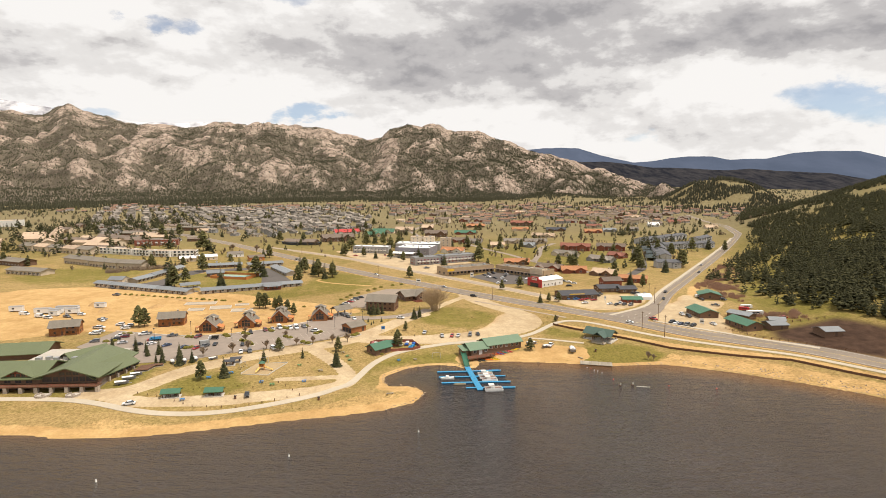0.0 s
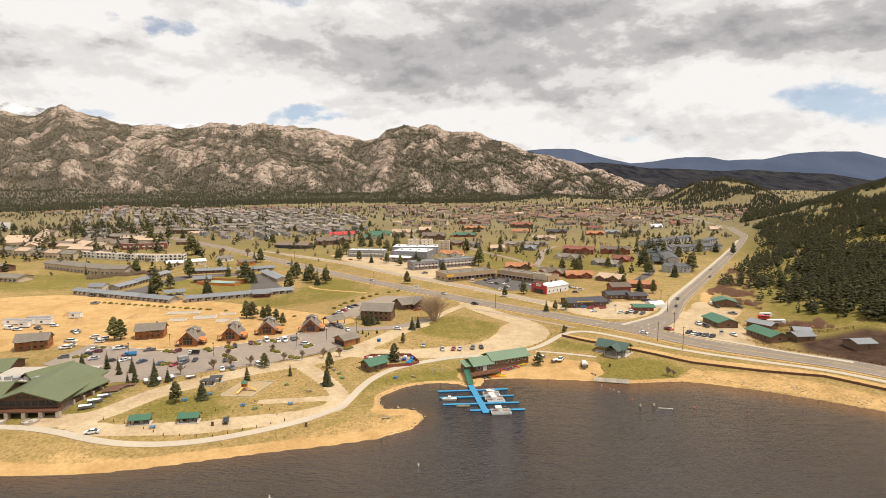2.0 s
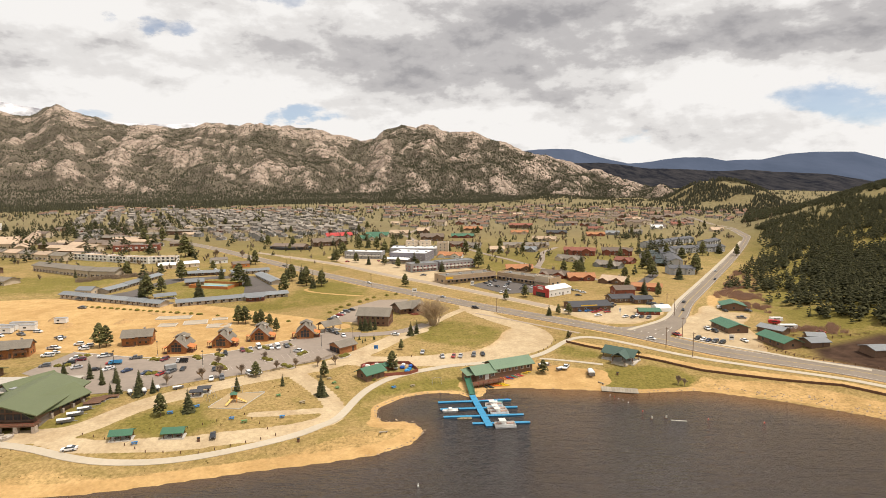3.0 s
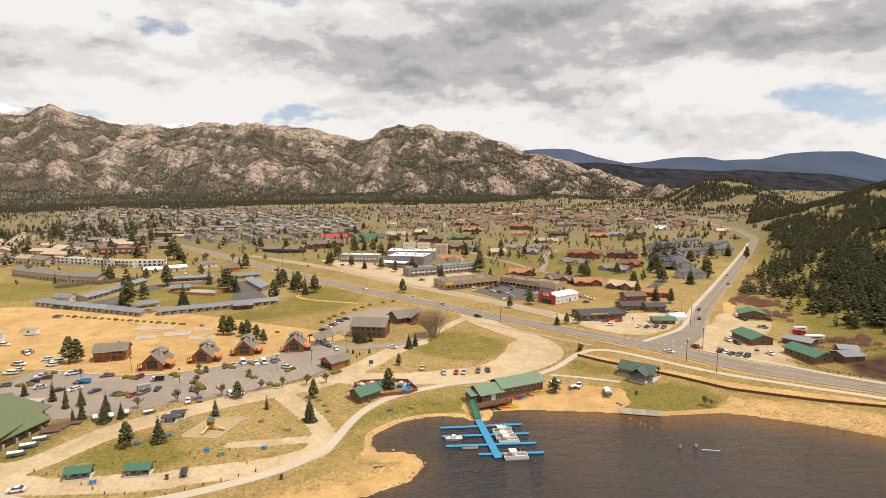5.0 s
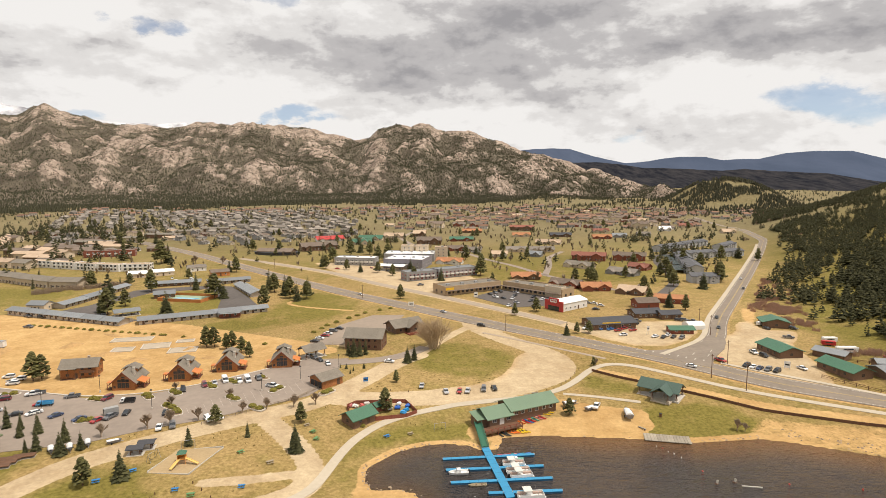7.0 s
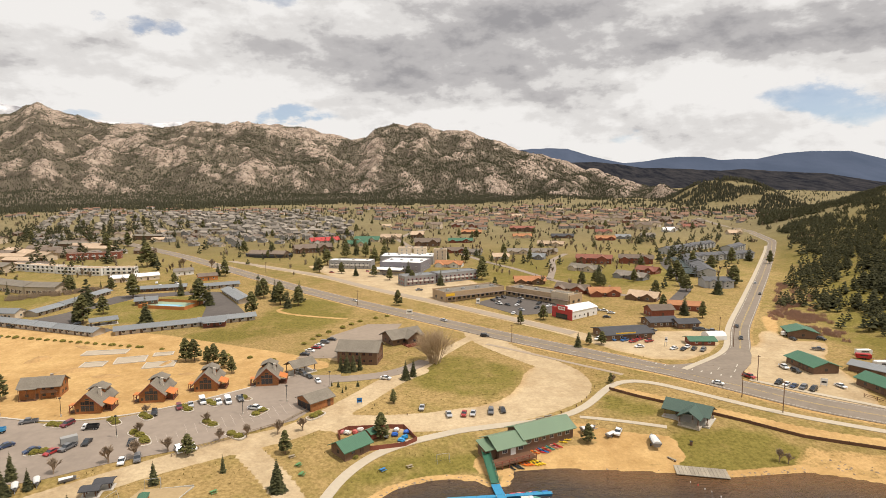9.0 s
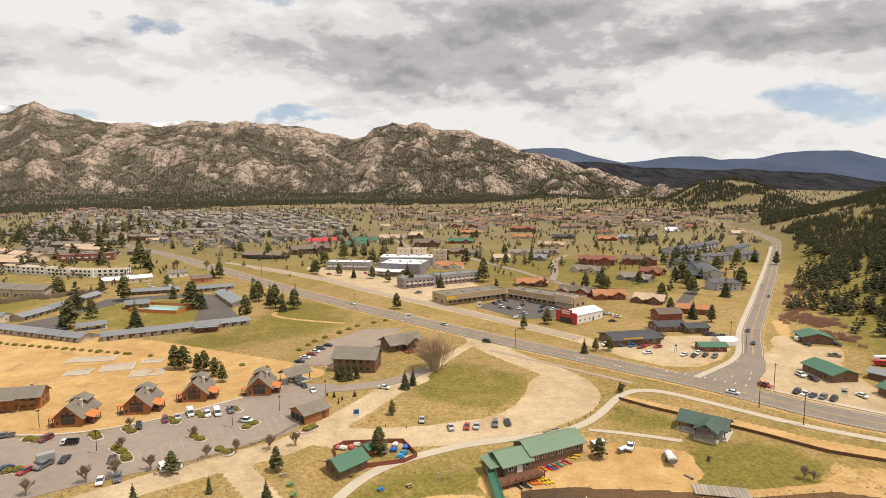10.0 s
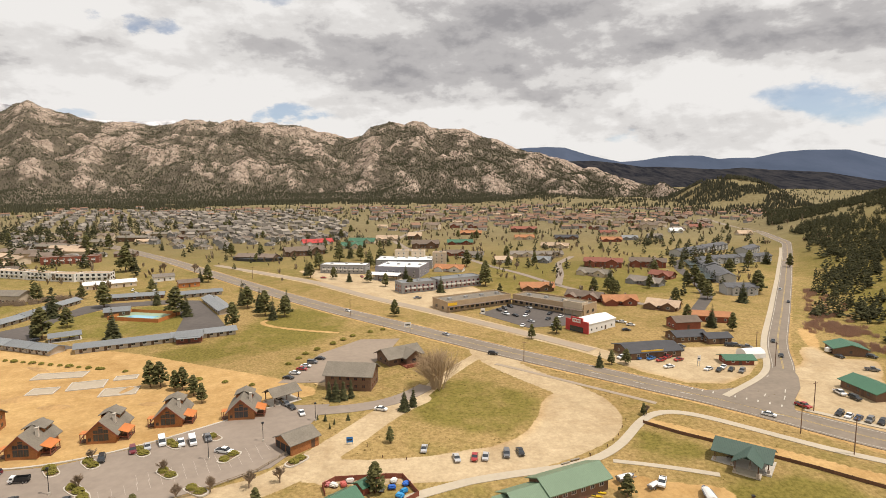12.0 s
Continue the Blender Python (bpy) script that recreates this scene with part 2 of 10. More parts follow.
TRAIL = [(-240, 203), (-145, 205), (-125, 204.6), (-112, 202), (-97, 194.3), (-84, 191), (-73, 191), (-62, 192.8), (-45, 199.8), (-34.6, 204.7), (-25.5, 208.6), (-21.8, 217), (-21, 224.5),
         (-19.4, 234), (-15, 246), (-9, 255), (1.2, 261.5), (13.7, 265.5), (24.5, 269), (38, 270.5), (50, 271.5), (60.4, 277), (68, 285.5), (75.6, 297), (82, 303), (88, 303.5),
         (103, 290), (114, 280), (123.5, 270.3), (150, 252), (169, 239.6), (191.5, 214.3), (260, 133), (400, -40)]
PARKING = [(-150, 262), (-146, 290), (-134, 286), (-109, 277.5), (-89, 279.7), (-71, 289.6), (-52, 305.5), (-39, 316.5), (-22, 316), (-27, 298), (-28, 285),
           (-33, 276), (-48, 266), (-63, 256), (-77, 249.4), (-91, 241.5), (-112, 238)]
# bare ground: lines with half widths, then areas
TRACKS = [
    ([(-118, 207), (-105, 208), (-99, 213), (-94, 222), (-87, 231), (-74, 240), (-60, 251), (-45, 261), (-32, 268), (-21, 281), (-10, 297), (-3, 308), (7, 318)], 4.6),
    ([(-45, 260), (-35, 246), (-27, 234), (-24, 226), (-25, 216), (-32, 209), (-44, 206), (-56, 204), (-65, 201), (-84, 200), (-97, 200), (-108, 206)], 3.6),
    ([(-26, 225), (-38, 220), (-50, 219)], 2.0),
    ([(-21, 275), (-16, 273), (1, 273), (19, 274), (36, 277), (54, 286), (63, 294), (66, 305), (63, 318), (52, 335), (41, 355), (38, 369)], 6.0),
    ([(78, 294), (91, 284), (108, 271.5), (124, 257), (150, 244), (166, 235), (188, 210), (300, 75)], 2.2),
    ([(-115, 596), (-55, 540), (-17, 488), (19, 447), (44, 417), (66, 390), (85, 366), (94, 350)], 5.0),
    ([(7, 318), (13, 330), (26, 352), (38, 368)], 2.4),
    ([(-64, 436), (-70, 428), (-60, 418), (-40, 409), (-28, 405)], 1.2),
    ([(26, 249), (38, 251), (56, 252), (76, 251)], 5.5),
    ([(54, 266), (66, 259), (78, 256)], 4.0),
]
AREAS = [
    ([(-8, 274), (9, 280), (32, 285), (43, 297), (50, 316), (60, 322), (68, 310), (72, 296), (57, 281), (29, 270), (11, 267)], 2),
    ([(-82, 606), (-56, 547), (-17, 494), (25, 443), (50, 458), (59, 518), (25, 532), (-25, 573)], 2),
    ([(91, 362), (121, 367), (157, 366), (141, 335), (112, 318), (89, 344)], 2),
    ([(152, 336), (163, 340), (176, 362), (184, 361), (181, 345), (196, 343), (188, 330), (176, 318), (172, 300), (164, 279), (157, 265), (150, 272), (140, 287), (131, 301), (146, 326)], 2.5),
    ([(-290, 330), (-276, 400), (-222, 412), (-189, 409), (-120, 385), (-68, 356), (-43, 343), (-24, 327), (-40, 320), (-52, 305), (-72, 290), (-90, 281), (-109, 279), (-135, 287), (-160, 292), (-200, 270)], 3),
    ([(-9, 330), (-14, 352), (4, 396), (-24, 380), (-38, 352), (-26, 330)], 1.5),
    ([(178, 356), (186, 360), (204, 390), (197, 393)], 5),
]
MUD = [(180, 272), (219, 279), (232, 256), (205, 226), (188, 240), (176, 260)]
LUSH = [
    ([(2, 317), (21, 340), (40, 327), (50, 315), (40, 297), (26, 289), (10, 299)], 4),
    ([(-64, 462), (-25, 438), (-30, 390), (-54, 379), (-90, 360), (-107, 376), (-78, 399)], 8),
    ([(77, 261), (106, 260), (112, 241), (83, 241), (74, 245)], 4),
    ([(-92, 208), (-86, 222), (-70, 231), (-58, 206)], 4),
    ([(-183, 428), (-150, 404), (-110, 420), (-108, 436), (-128, 476), (-164, 470)], 3),
    ([(80, 262), (110, 262), (118, 246), (104, 238), (80, 240)], 3),
    ([(2, 250), (24, 256), (24, 246), (12, 245), (0, 241)], 2),
    ([(-150, 208), (-116, 211), (-110, 238), (-104, 238), (-100, 222), (-112, 204)], 3),
    ([(72, 290), (80, 284), (92, 274), (80, 272), (68, 279)], 3),
    ([(-172, 405), (-100, 410), (-105, 450), (-160, 466)], 5),
    ([(-18, 234), (2, 246), (22, 250), (10, 257), (-5, 252), (-14, 244)], 4),
    ([(-300, 430), (-215, 425), (-215, 480), (-300, 500)], 10),
    ([(60, 470), (240, 500), (230, 620), (60, 640)], 30),
    ([(-700, 980), (1300, 980), (1500, 1800), (-700, 1900)], 120),
    ([(255, 455), (300, 460), (330, 520), (300, 520)], 12),
    ([(205, 362), (250, 420), (300, 470), (320, 440), (250, 350), (205, 300)], 15),
]


def soft(area, x, y, edge):
    return 1 - smooth(-edge, edge, signed(area, x, y))


def axis(lo, hi, step, out_lo, out_hi, grow):
    mid = list(np.arange(lo, hi + 0.01, step))
    a, s = lo, step
    left = []
    while a > out_lo:
        s *= grow
        a -= s
        left.append(a)
    b, s, right = hi, step, []
    while b < out_hi:
        s *= grow
        b += s
        right.append(b)
    return np.array(left[::-1] + mid + right)


gx, gy = axis(-170, 178, 1.5, -5200, 5200, 1.055), axis(172, 610, 1.6, -700, 5200, 1.045)
GX, GY = np.meshgrid(gx, gy)
near = (GX > -470) & (GX < 620) & (GY < 420)
GZ = relief(GX, GY) + 5.05
GZ[near] = height(GX[near], GY[near])
shore_d = np.full(GX.shape, 200.0)
shore_d[near] = signed(LAKE, GX[near], GY[near])
GZ[(GY < 130) & ((GX < -440) | (GX > 590))] = 4


def grid_mesh(name, xs, ys, Z, masks):
    nx, ny = len(xs), len(ys)
    X, Y = np.meshgrid(xs, ys)
    me = bpy.data.meshes.new(name)
    idx = np.arange(nx * ny).reshape(ny, nx)
    quads = np.stack([idx[:-1, :-1], idx[:-1, 1:], idx[1:, 1:], idx[1:, :-1]], -1).reshape(-1, 4)
    me.from_pydata(np.stack([X, Y, Z], -1).reshape(-1, 3).tolist(), [], quads.tolist())
    for key, values in masks.items():
        at = me.attributes.new(key, "FLOAT", "POINT")
        at.data.foreach_set("value", np.asarray(values, np.float32).reshape(-1))
    me.polygons.foreach_set("use_smooth", [True] * len(me.polygons))
    me.update()
    return me


reach = 1 + 1.9 * smooth(12, -2, GX) * smooth(222, 214, GY) + 0.5 * smooth(28, 34, GX)


def eased(line, closed=False, passes=2):
    """Cuts the corners of a line of points."""
    p = np.asarray(line, float)
    for _ in range(passes):
        q = np.roll(p, -1, 0) if closed else p[1:]
        a = p if closed else p[:-1]
        r = np.stack([0.75 * a + 0.25 * q, 0.25 * a + 0.75 * q], 1).reshape(-1, 2)
        p = r if closed else np.concatenate([p[:1], r, p[-1:]])
    return p


TRACKS = [(eased(line), half) for line, half in TRACKS]
AREAS = [(eased(area, True, 1), edge) for area, edge in AREAS]
LUSH = [(eased(area, True, 1), edge) for area, edge in LUSH]
bare = np.clip(1.15 - smooth(0.6, 3.0, shore_d / reach), 0, 1) * (shore_d < 60) * (1 - 0.6 * smooth(112, 135, GX))
lush, mud = np.zeros(GX.shape), np.zeros(GX.shape)
for line, half in TRACKS:
    bare = np.maximum(bare, 1 - smooth(half - 1.0, half + 1.2, line_distance(line, GX, GY)))
for area, edge in AREAS:
    bare = np.maximum(bare, soft(area, GX, GY, edge))
for area, edge in LUSH:
    lush = np.maximum(lush, soft(area, GX, GY, edge))
lush = np.maximum(lush, 0.62 * smooth(430, 640, GY) * (1 - soft(AREAS[1][0], GX, GY, 10)))
lush = np.maximum(lush, 0.95 * smooth(-12, 25, (GX - 225) * 0.894 - (GY - 380) * 0.447) * smooth(240, 300, GY))
mud = soft(MUD, GX, GY, 4)
gravel = np.zeros(GX.shape)
for line, half in TRACKS[:4] + TRACKS[5:7]:
    gravel = np.maximum(gravel, 1 - smooth(half, half + 6.0, line_distance(line, GX, GY)))
for k in (0, 1, 2, 3, 5):
    gravel = np.maximum(gravel, soft(AREAS[k][0], GX, GY, 4))
bare = np.maximum(bare, 0.62 * (1 - smooth(7, 10.5, line_distance(HIGHWAY, GX, GY))))
bare = np.maximum(bare, 0.5 * (1 - smooth(5, 8, line_distance(SIDE_ROAD, GX, GY))))
# the sand spit and the east beach
bare = np.maximum(bare, 0.50 * soft([(-130, 178), (-100, 192), (-75, 186), (-40, 195), (-12, 212), (2, 216), (6, 208), (-9, 193), (-60, 181)], GX, GY, 4))
bare = np.maximum(bare, 0.55 * soft([(106, 243), (118, 252), (150, 240), (188, 205), (300, 75), (290, 65), (175, 194), (133, 226)], GX, GY, 4))


def link_math(t, op, a, b):
    n = t.nodes.new("ShaderNodeMath")
    n.operation = op
    for k, v in enumerate((a, b)):
        if hasattr(v, "links"):
            t.links.new(v, n.inputs[k])
        else:
            n.inputs[k].default_value = v
    return n.outputs[0]


def tex_noise(t, scale, detail=5, rough=0.55):
    co = t.nodes.new("ShaderNodeNewGeometry")
    n = t.nodes.new("ShaderNodeTexNoise")
    n.inputs["Scale"].default_value, n.inputs["Detail"].default_value, n.inputs["Roughness"].default_value = scale, detail, rough
    t.links.new(co.outputs["Position"], n.inputs["Vector"])
    return n.outputs["Fac"]


def ramp(t, fac, *stops):
    r = t.nodes.new("ShaderNodeValToRGB")
    while len(r.color_ramp.elements) < len(stops):
        r.color_ramp.elements.new(0.5)
    for e, (pos, col) in zip(r.color_ramp.elements, stops):
        e.position, e.color = pos, (*col, 1)
    t.links.new(fac, r.inputs[0])
    return r.outputs[0]


def mix(t, fac, a, b):
    m = t.nodes.new("ShaderNodeMix")
    m.data_type = "RGBA"
    for key, v in (("Factor", fac), ("A", a), ("B", b)):
        if hasattr(v, "links"):
            t.links.new(v, m.inputs[key])
        else:
            m.inputs[key].default_value = v
    return m.outputs["Result"]


def attribute(t, name):
    n = t.nodes.new("ShaderNodeAttribute")
    n.attribute_name = name
    return n.outputs["Fac"]


def ground_material():
    m = bpy.data.materials.new("meadow_and_dirt")
    m.use_nodes = True
    t = m.node_tree
    b = t.nodes["Principled BSDF"]
    b.inputs["Roughness"].default_value, b.inputs["Specular IOR Level"].default_value = 0.95, 0.1
    fine, mid, wide, broad = tex_noise(t, 0.9, 6, 0.65), tex_noise(t, 0.16, 6, 0.6), tex_noise(t, 0.03, 5), tex_noise(t, 0.006, 5)
    straw = ramp(t, fine, (0.30, (0.200, 0.135, 0.050)), (0.68, (0.430, 0.303, 0.130)))
    green = ramp(t, fine, (0.30, (0.110, 0.092, 0.020)), (0.68, (0.240, 0.198, 0.052)))
    sand = ramp(t, mid, (0.32, (0.455, 0.292, 0.120)), (0.68, (0.565, 0.378, 0.172)))
    pale = ramp(t, mid, (0.32, (0.445, 0.345, 0.218)), (0.68, (0.555, 0.442, 0.288)))
    sand = mix(t, attribute(t, "gravel"), sand, pale)
    grit = ramp(t, fine, (0.35, (0.84, 0.83, 0.82)), (0.7, (1.08, 1.08, 1.08)))
    mm = t.nodes.new("ShaderNodeMix")
    mm.data_type, mm.blend_type = "RGBA", "MULTIPLY"
    mm.inputs["Factor"].default_value = 1
    t.links.new(sand, mm.inputs["A"]), t.links.new(grit, mm.inputs["B"])
    sand = mm.outputs["Result"]
    m3 = t.nodes.new("ShaderNodeMix")
    m3.data_type, m3.blend_type = "RGBA", "MULTIPLY"
    m3.inputs["Factor"].default_value = 1
    t.links.new(sand, m3.inputs["A"]), t.links.new(ramp(t, tex_noise(t, 0.055, 7, 0.7), (0.36, (0.86, 0.82, 0.77)), (0.49, (0.99, 0.98, 0.97)), (0.66, (1.06, 1.07, 1.07))), m3.inputs["B"])
    sand = m3.outputs["Result"]
    g0 = link_math(t, "ADD", link_math(t, "MULTIPLY", attribute(t, "lush"), 0.42), link_math(t, "ADD", link_math(t, "MULTIPLY", mid, 1.0), link_math(t, "MULTIPLY", wide, 0.95)))
    gfac = ramp(t, link_math(t, "MULTIPLY", g0, 0.6), (0.53, (0, 0, 0)), (0.84, (1, 1, 1)))
    grass = mix(t, gfac, straw, green)
    # a greyer olive that replaces the grass colour with distance
    sage = ramp(t, mid, (0.32, (0.142, 0.117, 0.064)), (0.68, (0.250, 0.207, 0.117)))
    grass = mix(t, attribute(t, "sage"), grass, sage)
    k = link_math(t, "ADD", attribute(t, "bare"), link_math(t, "MULTIPLY", link_math(t, "SUBTRACT", mid, 0.5), 0.34))
    k = link_math(t, "ADD", k, link_math(t, "MULTIPLY", link_math(t, "SUBTRACT", fine, 0.5), 0.3))
    bfac = ramp(t, k, (0.42, (0, 0, 0)), (0.58, (1, 1, 1)))
    col = mix(t, bfac, grass, sand)
    worn = ramp(t, broad, (0.35, (0.88, 0.86, 0.82)), (0.65, (1.06, 1.06, 1.06)))
    m2 = t.nodes.new("ShaderNodeMix")
    m2.data_type, m2.blend_type = "RGBA", "MULTIPLY"
    m2.inputs["Factor"].default_value = 1
    t.links.new(col, m2.inputs["A"]), t.links.new(worn, m2.inputs["B"])
    dung = ramp(t, mid, (0.3, (0.032, 0.018, 0.012)), (0.7, (0.085, 0.05, 0.032)))
    col = mix(t, attribute(t, "mud"), m2.outputs["Result"], dung)
    t.links.new(col, b.inputs["Base Color"])
    bp = t.nodes.new("ShaderNodeBump")
    bp.inputs["Strength"].default_value, bp.inputs["Distance"].default_value = 0.6, 0.25
    t.links.new(fine, bp.inputs["Height"]), t.links.new(bp.outputs[0], b.inputs["Normal"])
    return m


ground = new("ground", grid_mesh("ground", gx, gy, GZ, {"bare": bare, "lush": lush, "mud": mud, "gravel": gravel, "sage": 0.85 * smooth(480, 900, GY)}))
ground.data.materials.append(ground_material())
tagged(ground, "dry valley meadow with sandy shore, gravel tracks and bare dirt", "ground", kind="structure")


def water_material():
    m = bpy.data.materials.new("lake_water")
    m.use_nodes = True
    t = m.node_tree
    b = t.nodes["Principled BSDF"]
    b.inputs["Roughness"].default_value, b.inputs["IOR"].default_value = 0.12, 1.33
    b.inputs["Specular IOR Level"].default_value = 0.5
    deep = ramp(t, tex_noise(t, 0.02, 4), (0.3, (0.043, 0.037, 0.034)), (0.7, (0.060, 0.051, 0.046)))
    silt = (0.155, 0.078, 0.030, 1)
    col = mix(t, attribute(t, "shallow"), deep, silt)
    t.links.new(col, b.inputs["Base Color"])
    co = t.nodes.new("ShaderNodeNewGeometry")
    mp = t.nodes.new("ShaderNodeMapping")
    mp.inputs["Rotation"].default_value, mp.inputs["Scale"].default_value = (0, 0, radians(24)), (0.6, 1.9, 1)
    t.links.new(co.outputs["Position"], mp.inputs["Vector"])
    n1, n2 = t.nodes.new("ShaderNodeTexNoise"), t.nodes.new("ShaderNodeTexNoise")
    for n, s, d in ((n1, 0.75, 5), (n2, 0.17, 3)):
        n.inputs["Scale"].default_value, n.inputs["Detail"].default_value = s, d
        t.links.new(mp.outputs[0], n.inputs["Vector"])
    hsum = link_math(t, "ADD", n1.outputs["Fac"], link_math(t, "MULTIPLY", n2.outputs["Fac"], 1.5))
    bp = t.nodes.new("ShaderNodeBump")
    bp.inputs["Strength"].default_value, bp.inputs["Distance"].default_value = 1.0, 1.5
    t.links.new(hsum, bp.inputs["Height"]), t.links.new(bp.outputs[0], b.inputs["Normal"])
    return m


wx, wy = axis(-140, 175, 3.0, -460, 610, 1.25), axis(165, 255, 3.0, -310, 256, 1.2)
WX, WY = np.meshgrid(wx, wy)
wd = -signed(LAKE, WX, WY)
water = new("lake_water", grid_mesh("lake_water", wx, wy, np.where(wd < -7, -1.5, 0.0), {"shallow": (1 - smooth(0.3, 9.0 + 9.0 * smooth(30, 60, WX), wd)) * 0.9 * (0.35 + 0.65 * smooth(30, 60, WX))}))
water.data.materials.append(water_material())
tagged(water, "dark rippled brown lake water, reddish in the shallows", "water", kind="structure")


# ---------------- roads, drives, paths ----------------
def dense(line, step):
    out = []
    for (x1, y1), (x2, y2) in zip(line, line[1:]):
        n = max(1, int(math.hypot(x2 - x1, y2 - y1) / step))
        out += [(x1 + (x2 - x1) * k / n, y1 + (y2 - y1) * k / n) for k in range(n)]
    return np.array(out + [line[-1]], float)


def rounded(line, step=3.0, passes=14):
    p = dense(line, step)
    for _ in range(passes):
        p[1:-1] = 0.25 * p[:-2] + 0.5 * p[1:-1] + 0.25 * p[2:]
    return p


def ribbon(name, line, half, lift, material, offset=0.0, step=3.0, thick=0.25, start=0.0, stop=1.0, dash=None):
    """A strip that lies on the ground along a line."""
    p = rounded(line, step)
    p = p[int(start * (len(p) - 1)):int(stop * (len(p) - 1)) + 1]
    d = np.gradient(p, axis=0)
    d /= np.linalg.norm(d, axis=1)[:, None]
    nrm = np.stack([d[:, 1], -d[:, 0]], 1)
    cols = 5 if half > 2 else 2
    bm = bmesh.new()
    rows = []
    for k in np.linspace(-half, half, cols):
        q = p + nrm * (offset + k)
        rows.append((q, height(q[:, 0], q[:, 1]) + lift))
    vs = [[bm.verts.new((q[i, 0], q[i, 1], z[i])) for q, z in rows] for i in range(len(p))]
    low = [(bm.verts.new(r[0].co - Vector((0, 0, thick))), bm.verts.new(r[-1].co - Vector((0, 0, thick)))) for r in vs] if thick else None
    for i in range(len(vs) - 1):
        if dash and (i // dash[0]) % dash[1]:
            continue
        for j in range(cols - 1):
            bm.faces.new((vs[i][j], vs[i + 1][j], vs[i + 1][j + 1], vs[i][j + 1]))
        if thick:
            bm.faces.new((vs[i][0], low[i][0], low[i + 1][0], vs[i + 1][0]))
            bm.faces.new((vs[i][-1], vs[i + 1][-1], low[i + 1][1], low[i][1]))
    bm.normal_update()
    for f in bm.faces:
        if f.normal.z < -0.5:
            f.normal_flip()
    me = bpy.data.meshes.new(name)
    bm.to_mesh(me), bm.free()
    me.materials.append(material)
    return tagged(new(name, me), kind="structure")


def slab(name, area, lift, material, step=4.0, thick=0.25):
    """A paved area that follows the ground: a clipped grid."""
    area = np.array(area, float)
    bm = bmesh.new()
    vs = [bm.verts.new((x, y, 0)) for x, y in area]
    bm.faces.new(vs)
    for ax in (0, 1):
        lo, hi = area[:, ax].min(), area[:, ax].max()
        for c in np.arange(math.ceil(lo / step) * step, hi, step):
            co, no = [0, 0, 0], [0, 0, 0]
            co[ax], no[ax] = c, 1
            bmesh.ops.bisect_plane(bm, geom=bm.verts[:] + bm.edges[:] + bm.faces[:], plane_co=co, plane_no=no, dist=0.001)
    zs = height(np.array([v.co.x for v in bm.verts]), np.array([v.co.y for v in bm.verts])) + lift
    for v, z in zip(bm.verts, zs):
        v.co.z = z
    rim = bmesh.ops.extrude_edge_only(bm, edges=[e for e in bm.edges if e.is_boundary])
    for g in rim["geom"]:
        if isinstance(g, bmesh.types.BMVert):
            g.co.z -= thick
    bmesh.ops.recalc_face_normals(bm, faces=bm.faces[:])
    if sum(f.normal.z * f.calc_area() for f in bm.faces) < 0:
        bmesh.ops.reverse_faces(bm, faces=bm.faces[:])
    me = bpy.data.meshes.new(name)
    bm.to_mesh(me), bm.free()
    me.materials.append(material)
    return tagged(new(name, me), kind="structure")


ASPHALT = mat("worn_asphalt", (0.265, 0.215, 0.172), 0.9, scale=0.5, vary=0.16, bump=0.2, big=0.15)
ASPHALT_NEW = mat("dark_asphalt", (0.105, 0.09, 0.08), 0.9, scale=0.5, vary=0.2, bump=0.2)
ROAD_TOP = mat("highway_asphalt", (0.215, 0.175, 0.135), 0.88, scale=0.6, vary=0.18, bump=0.15, big=0.2)
PATH_TOP = mat("pale_concrete", (0.45, 0.385, 0.29), 0.9, scale=0.8, vary=0.1, bump=0.15)
PAINT = mat("road_paint", (0.50, 0.46, 0.40), 0.7, scale=2, vary=0.15, bump=0.05)
PAINT_Y = mat("road_paint_yellow", (0.42, 0.30, 0.10), 0.7, scale=2, vary=0.15, bump=0.05)
tagged(ribbon("road_highway", HIGHWAY, 6.4, 0.16, ROAD_TOP), "grey asphalt highway with painted lanes", "road")
tagged(ribbon("road_side", SIDE_ROAD, 4.2, 0.15, ROAD_TOP), "grey two-lane road climbing past the wooded hill", "road")
tagged(ribbon("pavement_side", SIDE_ROAD, 1.25, 0.24, PATH_TOP, offset=-5.5, start=0.008, stop=0.5), "pale concrete sidewalk beside the road", "pavement")
tagged(ribbon("pavement_highway", [(185, 243.5), (160, 269.5), (140, 288), (131, 297.5)], 1.0, 0.24, PATH_TOP), "pale concrete sidewalk beside the highway", "pavement")
tagged(ribbon("pavement_trail", TRAIL, 1.4, 0.16, PATH_TOP), "pale concrete lakeside trail", "path")
for off, half, paint, dash in ((0.25, 0.09, PAINT_Y, None), (-0.25, 0.09, PAINT_Y, None), (5.3, 0.09, PAINT, None), (-5.3, 0.09, PAINT, None)):
    tagged(ribbon("trim_lane_line", HIGHWAY, half, 0.175, paint, offset=off, thick=0, dash=dash), "painted lane line on the highway", "road marking")
for off, paint in ((0.2, PAINT_Y), (-0.2, PAINT_Y), (3.6, PAINT), (-3.6, PAINT)):
    tagged(ribbon("trim_lane_line", SIDE_ROAD, 0.08, 0.165, paint, offset=off, thick=0, start=0.04), "painted lane line on the side road", "road marking")
tagged(slab("road_junction", [(100, 317), (112, 304.5), (125, 291.8), (129, 299.5), (134.5, 306.5), (143, 315.5), (150, 326), (153.5, 333.5), (146, 337), (139, 327), (127, 319), (113, 316.5)], 0.185, ROAD_TOP, 5), "asphalt mouth of the side road with worn markings", "road")
bm = bmesh.new()
